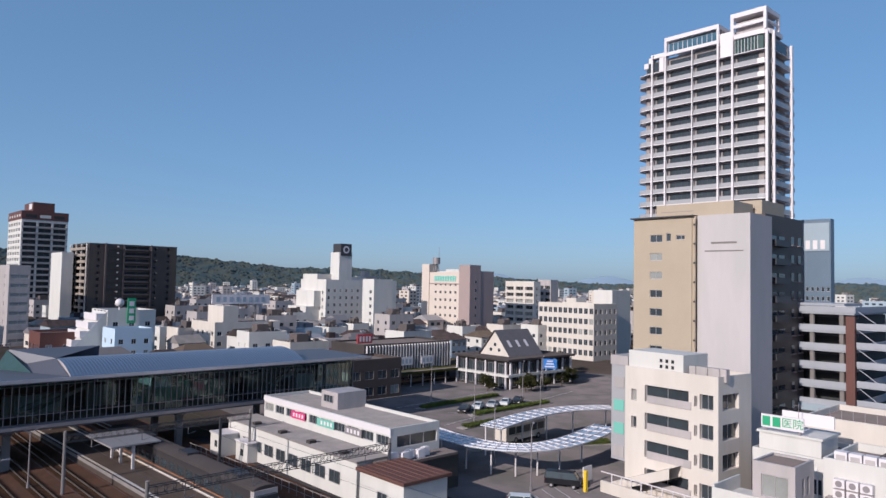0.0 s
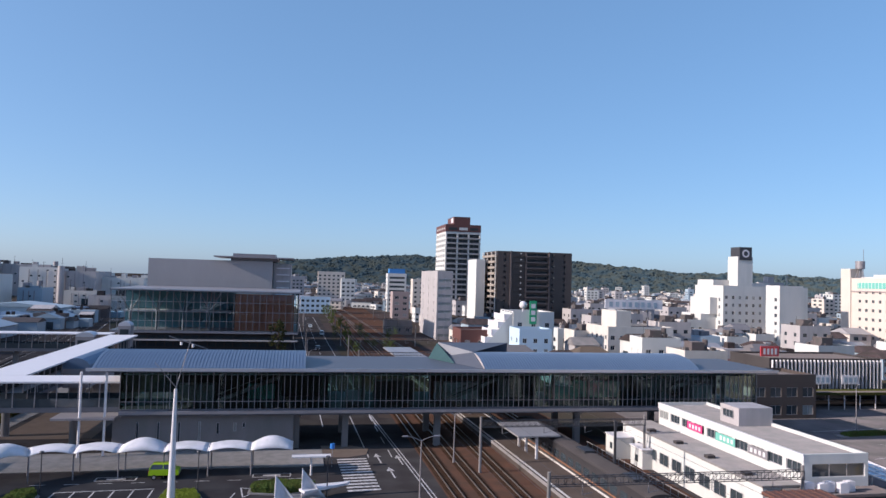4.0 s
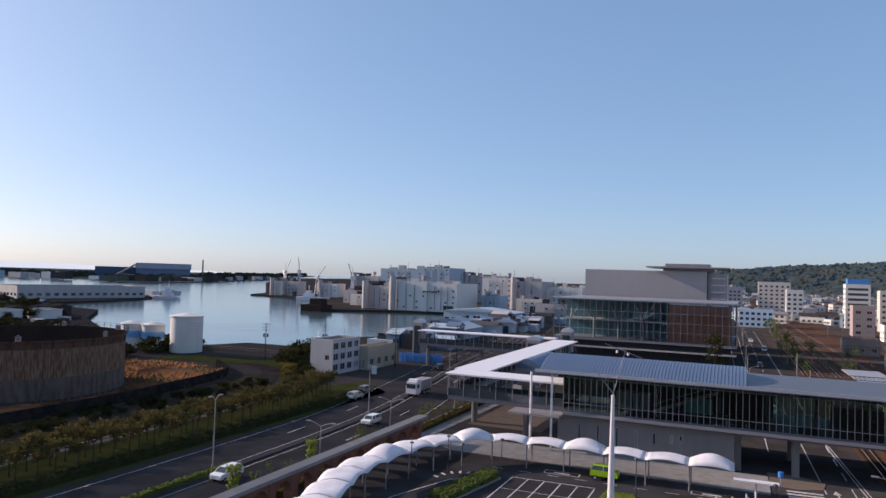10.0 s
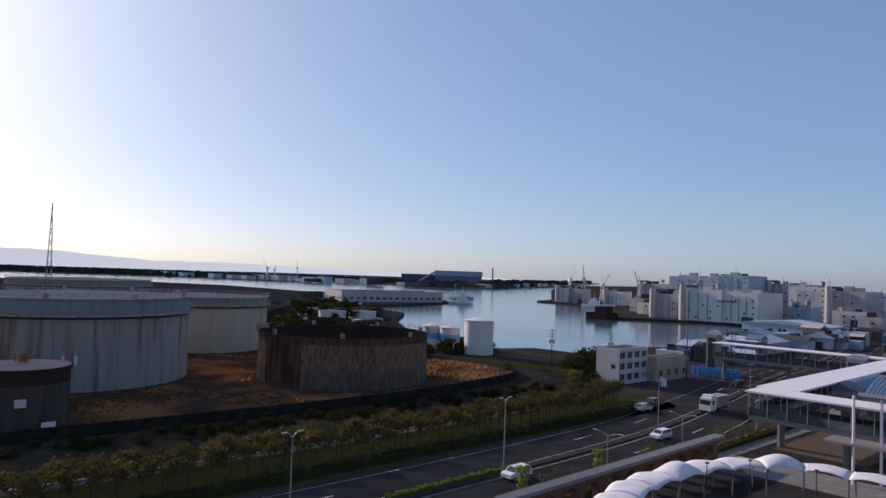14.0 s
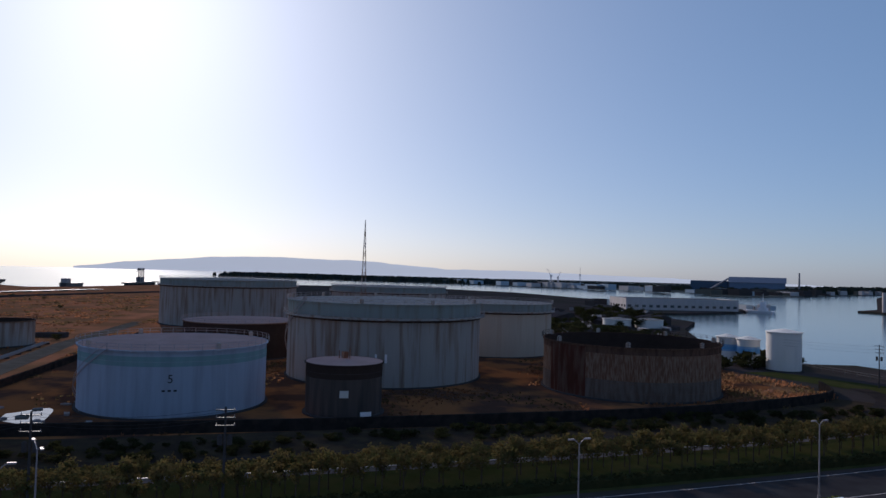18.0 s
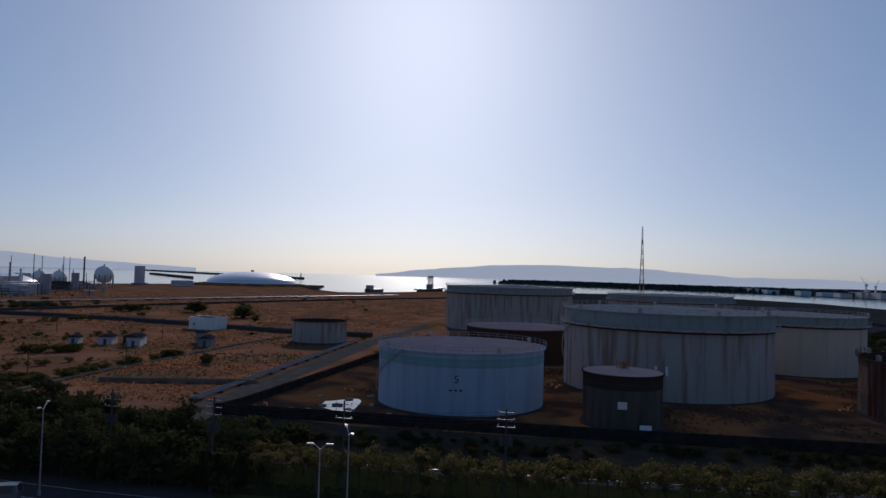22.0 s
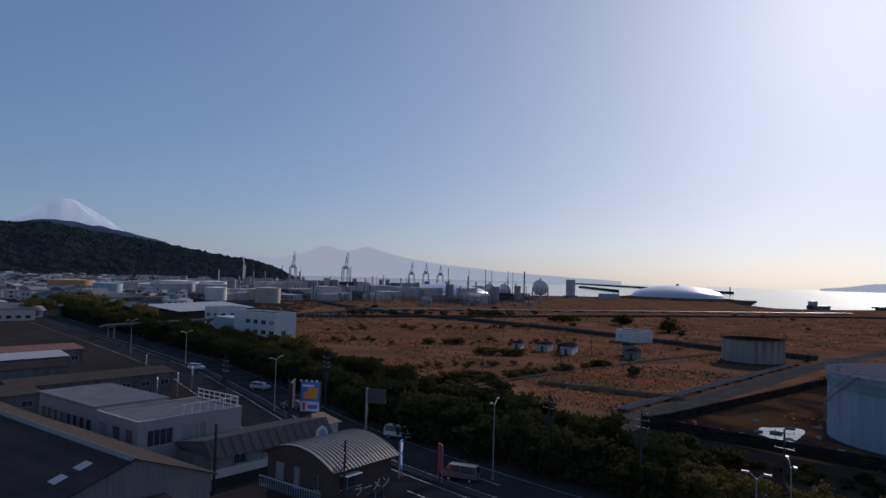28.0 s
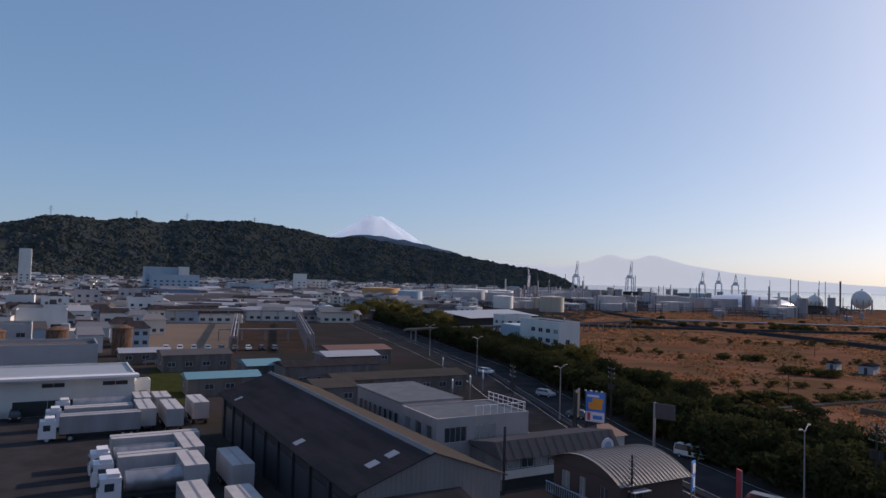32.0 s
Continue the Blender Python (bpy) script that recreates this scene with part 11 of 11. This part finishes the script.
for x, y, L, W, h, m in ((-124, -722, 42, 30, 18, BLUEGREY), (-117, -718, 9, 10, 25.6, WHITEWALL), (-110, -735, 32, 20, 25, BLUEGREY), (-98, -560, 46, 16, 8, BLUEROOF), (20, -900, 12, 12, 41, WHITEWALL), (-210, -760, 46, 20, 10, BLUEGREY), (-262, -800, 12, 14, 22, WHITEWALL), (-300, -840, 20, 20, 15, CREAM),
                         (30, -330, 40, 22, 15, GREYWALL), (64, -250, 30, 24, 12, CREAM), (44, -420, 26, 20, 12, WHITEWALL), (-10, -190, 28, 14, 6.5, ROOFLIGHT), (4, -230, 30, 12, 8, GREYWALL), (-5, -260, 14, 12, 10, WHITEWALL)):
    building("factory", "pale factory building with plain walls in the far town", x, y, L, W, h, m, back=grid(L, max(2, int(L / 5)), max(1, min(4, int(h / 3.6))), 3.4, 1.6, 1.3, 2.2), left=grid(W, max(1, int(W / 5)), 1, 3.4, 1.6, 1.3, 2), right=grid(W, max(1, int(W / 5)), 1, 3.4, 1.6, 1.3, 2), group="far factories")
for k, (x, y) in enumerate(((12, -205), (-2, -208), (-18, -212))):
    t = tank("silo", "rust-brown small round silo among the workshops", x, y, 2.6, 8, RUST, RUST, seg=20, group="silos")

# ---------- town houses ----------
HOUSES = []
rh = random.Random(21)
for v in range(10):
    L, W, h = rh.uniform(7, 12), rh.uniform(7, 10), (7.6, 6.2, 3.4, 5.8, 8.6, 6.0, 10.4, 5.6, 12.5, 6.0)[v]
    wall = (WHITEWALL, CREAM, GREYWALL, WHITEWALL, CREAM, BLUEGREY, WHITEWALL, PINK, GREYWALL, WHITEWALL)[v]
    flat = v in (0, 4, 6, 8)
    s = Shape()
    wins = grid(L, 3, max(1, int(h / 2.9)), 2.8, 1.0, 1.2, 1.4)
    winw = grid(W, 2, max(1, int(h / 2.9)), 2.8, 1.0, 1.2, 1.3)
    for o, u, wd, ws in (((0, 0, 0), (1, 0), L, wins), ((0, W, 0), (0, -1), W, winw), ((L, 0, 0), (0, 1), W, winw), ((L, W, 0), (-1, 0), L, wins)):
        facade(s, o, u, wd, h + (.6 if flat else 0), ws, .15)
    if flat:
        r = Shape().box(.1, .1, h, L - .1, W - .1, h + .2).box(L * .3, W * .3, h + .2, L * .6, W * .7, h + 2.4)
        for q in range(7):
            cx, cy = rh.uniform(.5, L - 1.5), rh.uniform(.5, W - 1.5)
            r.box(cx, cy, h + .2, cx + rh.uniform(.5, 1.2), cy + rh.uniform(.5, 1), h + rh.uniform(.8, 1.6))
        r.cyl(L * .8, W * .7, h + 1.2, h + 2.8, .7, seg=8, smooth=False).rod((L * .2, W * .5, h), (L * .2, W * .5, h + 3.5), .05, 3)
        rm = ROOFGREY
    else:
        e = .6
        r = Shape().mesh_faces([(-e, -e, h), (L + e, -e, h), (L + e, W + e, h), (-e, W + e, h), (L * .2, W / 2, h + 2.0), (L * .8, W / 2, h + 2.0)], [(0, 1, 5, 4), (1, 2, 5), (2, 3, 4, 5), (3, 0, 4), (3, 2, 1, 0)])
        rm = (TILEROOF, FIBRE, RUSTROOF, TILEROOF, TILEROOF, FIBRE, TILEROOF, BRONZEROOF, TILEROOF, FIBREPALE)[v]
    HOUSES.append((L, W, h, s.mesh("house_wall", wall), r.mesh("house_roof", rm), ("white", "cream", "grey", "white", "cream", "blue-grey", "white", "pink-beige", "grey", "white")[v] + (" flat-roofed town house with small windows" if flat else " tiled-roof town house with small windows"), wins, winw))


def house(x, y, v, rz):
    L, W, h, wm, rm, lab, wins, winw = HOUSES[v]
    t = thing("house", lab, "house", x, y, 0, rz, "town houses")
    part("wall", wm, None, t)
    part("roof", rm, None, t)
    if math.hypot(x, y) < 215:
        for w in wins:
            part("window", window_mesh(1.4, 1.2, GLASS, ALU, 2), None, t, at=((w[0] + w[1]) / 2, .1, w[2]))
    else:
        def panes():
            s = Shape()
            for w in wins:
                s.box(w[0], .08, w[2], w[1], .12, w[3]).box(w[0], W - .12, w[2], w[1], W - .08, w[3])
            for w in winw:
                s.box(.08, W - w[1], w[2], .12, W - w[0], w[3]).box(L - .12, w[0], w[2], L - .08, w[1], w[3])
            return s
        part("window_panes", kept(("panes", v), panes, GLASS), None, t, kind="stuff")
    return t


TAKEN = [(o.matrix_basis.translation.x, o.matrix_basis.translation.y) for o in scene.objects if o.parent is None and o.type == "EMPTY" and o.get("category") not in ("tree", "car", "rubble", "street lamp")]


def free(x, y, d):
    return all((x - a) ** 2 + (y - b) ** 2 > d * d for a, b in TAKEN)


count, tries = 0, 0
while count < 250 and tries < 6000:
    tries += 1
    if rh.random() < .58:
        x, y = rh.uniform(48, 330), rh.uniform(150, 480)
        if x < 48 + (y - 150) * .05 or (x > 95 and y < 150) or (x < 120 and 215 < y < 240 and x > 150):
            continue
        rz = 0
    else:
        x, y = rh.uniform(-45, 130), rh.uniform(-430, -215)
        if x < -18 - (-y - 160) * .12:
            continue
        rz = 180
    if not free(x, y, 15):
        continue
    TAKEN.append((x, y))
    house(x, y, rh.randrange(10), rz + rh.uniform(-4, 4))
    count += 1

# the rest of the town, too far to pick apart
far_dark = Shape()
rt = random.Random(33)
FARWALLS = [Shape() for _ in range(6)]
FARROOFS = [Shape() for _ in range(5)]


def far_block(x, y, L, W, h, flat, a):
    c, s_ = math.cos(a), math.sin(a)
    P4 = [(x + u * c - v * s_, y + u * s_ + v * c) for u, v in ((-L / 2, -W / 2), (L / 2, -W / 2), (L / 2, W / 2), (-L / 2, W / 2))]
    wl = rt.choice(FARWALLS)
    wl.prism(P4, 0, h)
    for i in range(4):
        p, q = Vector(P4[i]), Vector(P4[(i + 1) % 4])
        d = (q - p).normalized()
        nrm = Vector((d.y, -d.x)) * .06
        for f in range(max(1, int(h / 3))):
            z = 1 + 3 * f
            e0, e1 = p + d * 1.0 + nrm, q - d * 1.0 + nrm
            m = max(1, int((e1 - e0).length / 3.2))
            for k in range(m):
                a0, a1 = e0.lerp(e1, (k + .2) / m), e0.lerp(e1, (k + .75) / m)
                far_dark.face([(*a0, z), (*a1, z), (*a1, z + 1.3), (*a0, z + 1.3)])
    rf_ = rt.choice(FARROOFS)
    if flat:
        cx, cy = x, y
        rf_.prism([(cx + (px - cx) * .3, cy + (py - cy) * .3) for px, py in P4], h, h + 1.8)
        for q in range(3):
            ox, oy = rt.uniform(-.35, .3) * L, rt.uniform(-.35, .3) * W
            rt.choice(FARROOFS).box(cx + ox, cy + oy, h, cx + ox + rt.uniform(.8, 2), cy + oy + rt.uniform(.8, 2), h + rt.uniform(.7, 1.8))
    else:
        o4 = [(x + (px - x) * 1.12, y + (py - y) * 1.12, h) for px, py in P4]
        r0, r1 = ((P4[0][0] + P4[3][0]) / 2, (P4[0][1] + P4[3][1]) / 2, h + 2), ((P4[1][0] + P4[2][0]) / 2, (P4[1][1] + P4[2][1]) / 2, h + 2)
        rf_.face([o4[0], o4[1], r1, r0]), rf_.face([o4[2], o4[3], r0, r1]), rf_.face([o4[1], o4[2], r1]), rf_.face([o4[3], o4[0], r0])


for i in range(3600):
    if i % 5 < 3:
        a, d = math.radians(rt.uniform(-88, 14)), 330 + 1650 * rt.random() ** 1.35
        x, y = -math.sin(a) * d, math.cos(a) * d
        if y < 480 and 40 < x < 330 and d < 560 and y > 140:
            continue
        if -130 < x < 45 and y < (760 if x < -14 else 480):
            continue
    else:
        a, d = math.radians(rt.uniform(148, 190)), 400 + 1150 * rt.random() ** 1.2
        x, y = -math.sin(a) * d, math.cos(a) * d
        if -190 < x < -20 and y > -620:
            continue
    big_ = rt.random() < .1
    h = rt.uniform(8, 24) if big_ and i % 5 < 3 else rt.uniform(3.5, 8)
    far_block(x, y, rt.uniform(8, 16), rt.uniform(7, 13), h, big_ or rt.random() < .3, rt.uniform(-.3, .3) + (0 if rt.random() < .6 else 1.57))
for i in range(420):
    y = rt.uniform(-640, -335)
    rx = -102 - .24 * (-y - 125)
    x = rt.uniform(rx + 22, 30)
    far_block(x, y, rt.uniform(10, 26), rt.uniform(8, 18), rt.uniform(3, 6), rt.random() < .25, rt.uniform(-.1, .1) - .24)
for i in range(260):
    x, y = rt.uniform(-14, 140), rt.uniform(-400, -215)
    if x > -14 - (-y - 215) * .05 and free(x, y, 9):
        far_block(x, y, rt.uniform(6, 11), rt.uniform(6, 10), rt.uniform(3, 7), rt.random() < .3, rt.uniform(-.2, .2))
for i in range(420):
    x, y = rt.uniform(50, 330), rt.uniform(175, 480)
    if x > 52 + (y - 150) * .08 and free(x, y, 8.5):
        far_block(x, y, rt.uniform(6, 11), rt.uniform(6, 10), rt.uniform(4, 9.5), rt.random() < .45, rt.uniform(-.1, .1))
for nm, sh, m in (("white", FARWALLS[0], WHITEWALL), ("cream", FARWALLS[1], CREAM), ("grey", FARWALLS[2], GREYWALL), ("pale", FARWALLS[3], WHITEWALL), ("beige", FARWALLS[4], PINK), ("blue-grey", FARWALLS[5], BLUEGREY)):
    solid("far_town", sh, m, nm + " walls of crowded far town buildings", "town", kind="stuff")
for nm, sh, m in (("dark tiled", FARROOFS[0], TILEROOF), ("grey", FARROOFS[1], ROOFGREY), ("brown", FARROOFS[2], FIBRE), ("pale metal", FARROOFS[3], ROOFLIGHT), ("weathered tan", FARROOFS[4], FLATROOF)):
    solid("far_roofs", sh, m, nm + " roofs of the crowded far town", "town", kind="stuff")
solid("far_windows", far_dark, GLASS, "dark windows of the crowded far town", "town", kind="stuff")
for _ in range(90):
    a, d = math.radians(rt.choice((rt.uniform(-80, 5), rt.uniform(150, 185)))), rt.uniform(180, 520)
    x, y = -math.sin(a) * d, math.cos(a) * d
    if free(x, y, 9) and not (-130 < x < 46 and -400 < y < 520):
        tree("round", x, y, 0, rt.uniform(.5, .9), rt.uniform(0, 360), "dark green tree between town houses", "town trees")
for k in range(11):
    tree("sapling", 19 + 20 * rt.random(), 215 + 9 * k, 0, rt.uniform(1.0, 1.8), 0, "bare reddish tree beside the railway", "railside trees")
for k, (x, y) in enumerate(((9, -2010), (-190, -1995), (-315, -1980), (-490, -1945), (-120, -1900))):
    p = thing("pylon", "thin steel power pylon on the hill", "pylon", x, y, 140 if k < 4 else 100, 0, "hill pylons")
    part("lattice", kept(("pyl",), lambda: Shape().rod((-3, 0, -20), (0, 0, 36), .5, 4).rod((3, 0, -20), (0, 0, 36), .5, 4).rod((-7, 0, 26), (7, 0, 26), .4, 4).rod((-5, 0, 31), (5, 0, 31), .4, 4), STEEL), None, p)
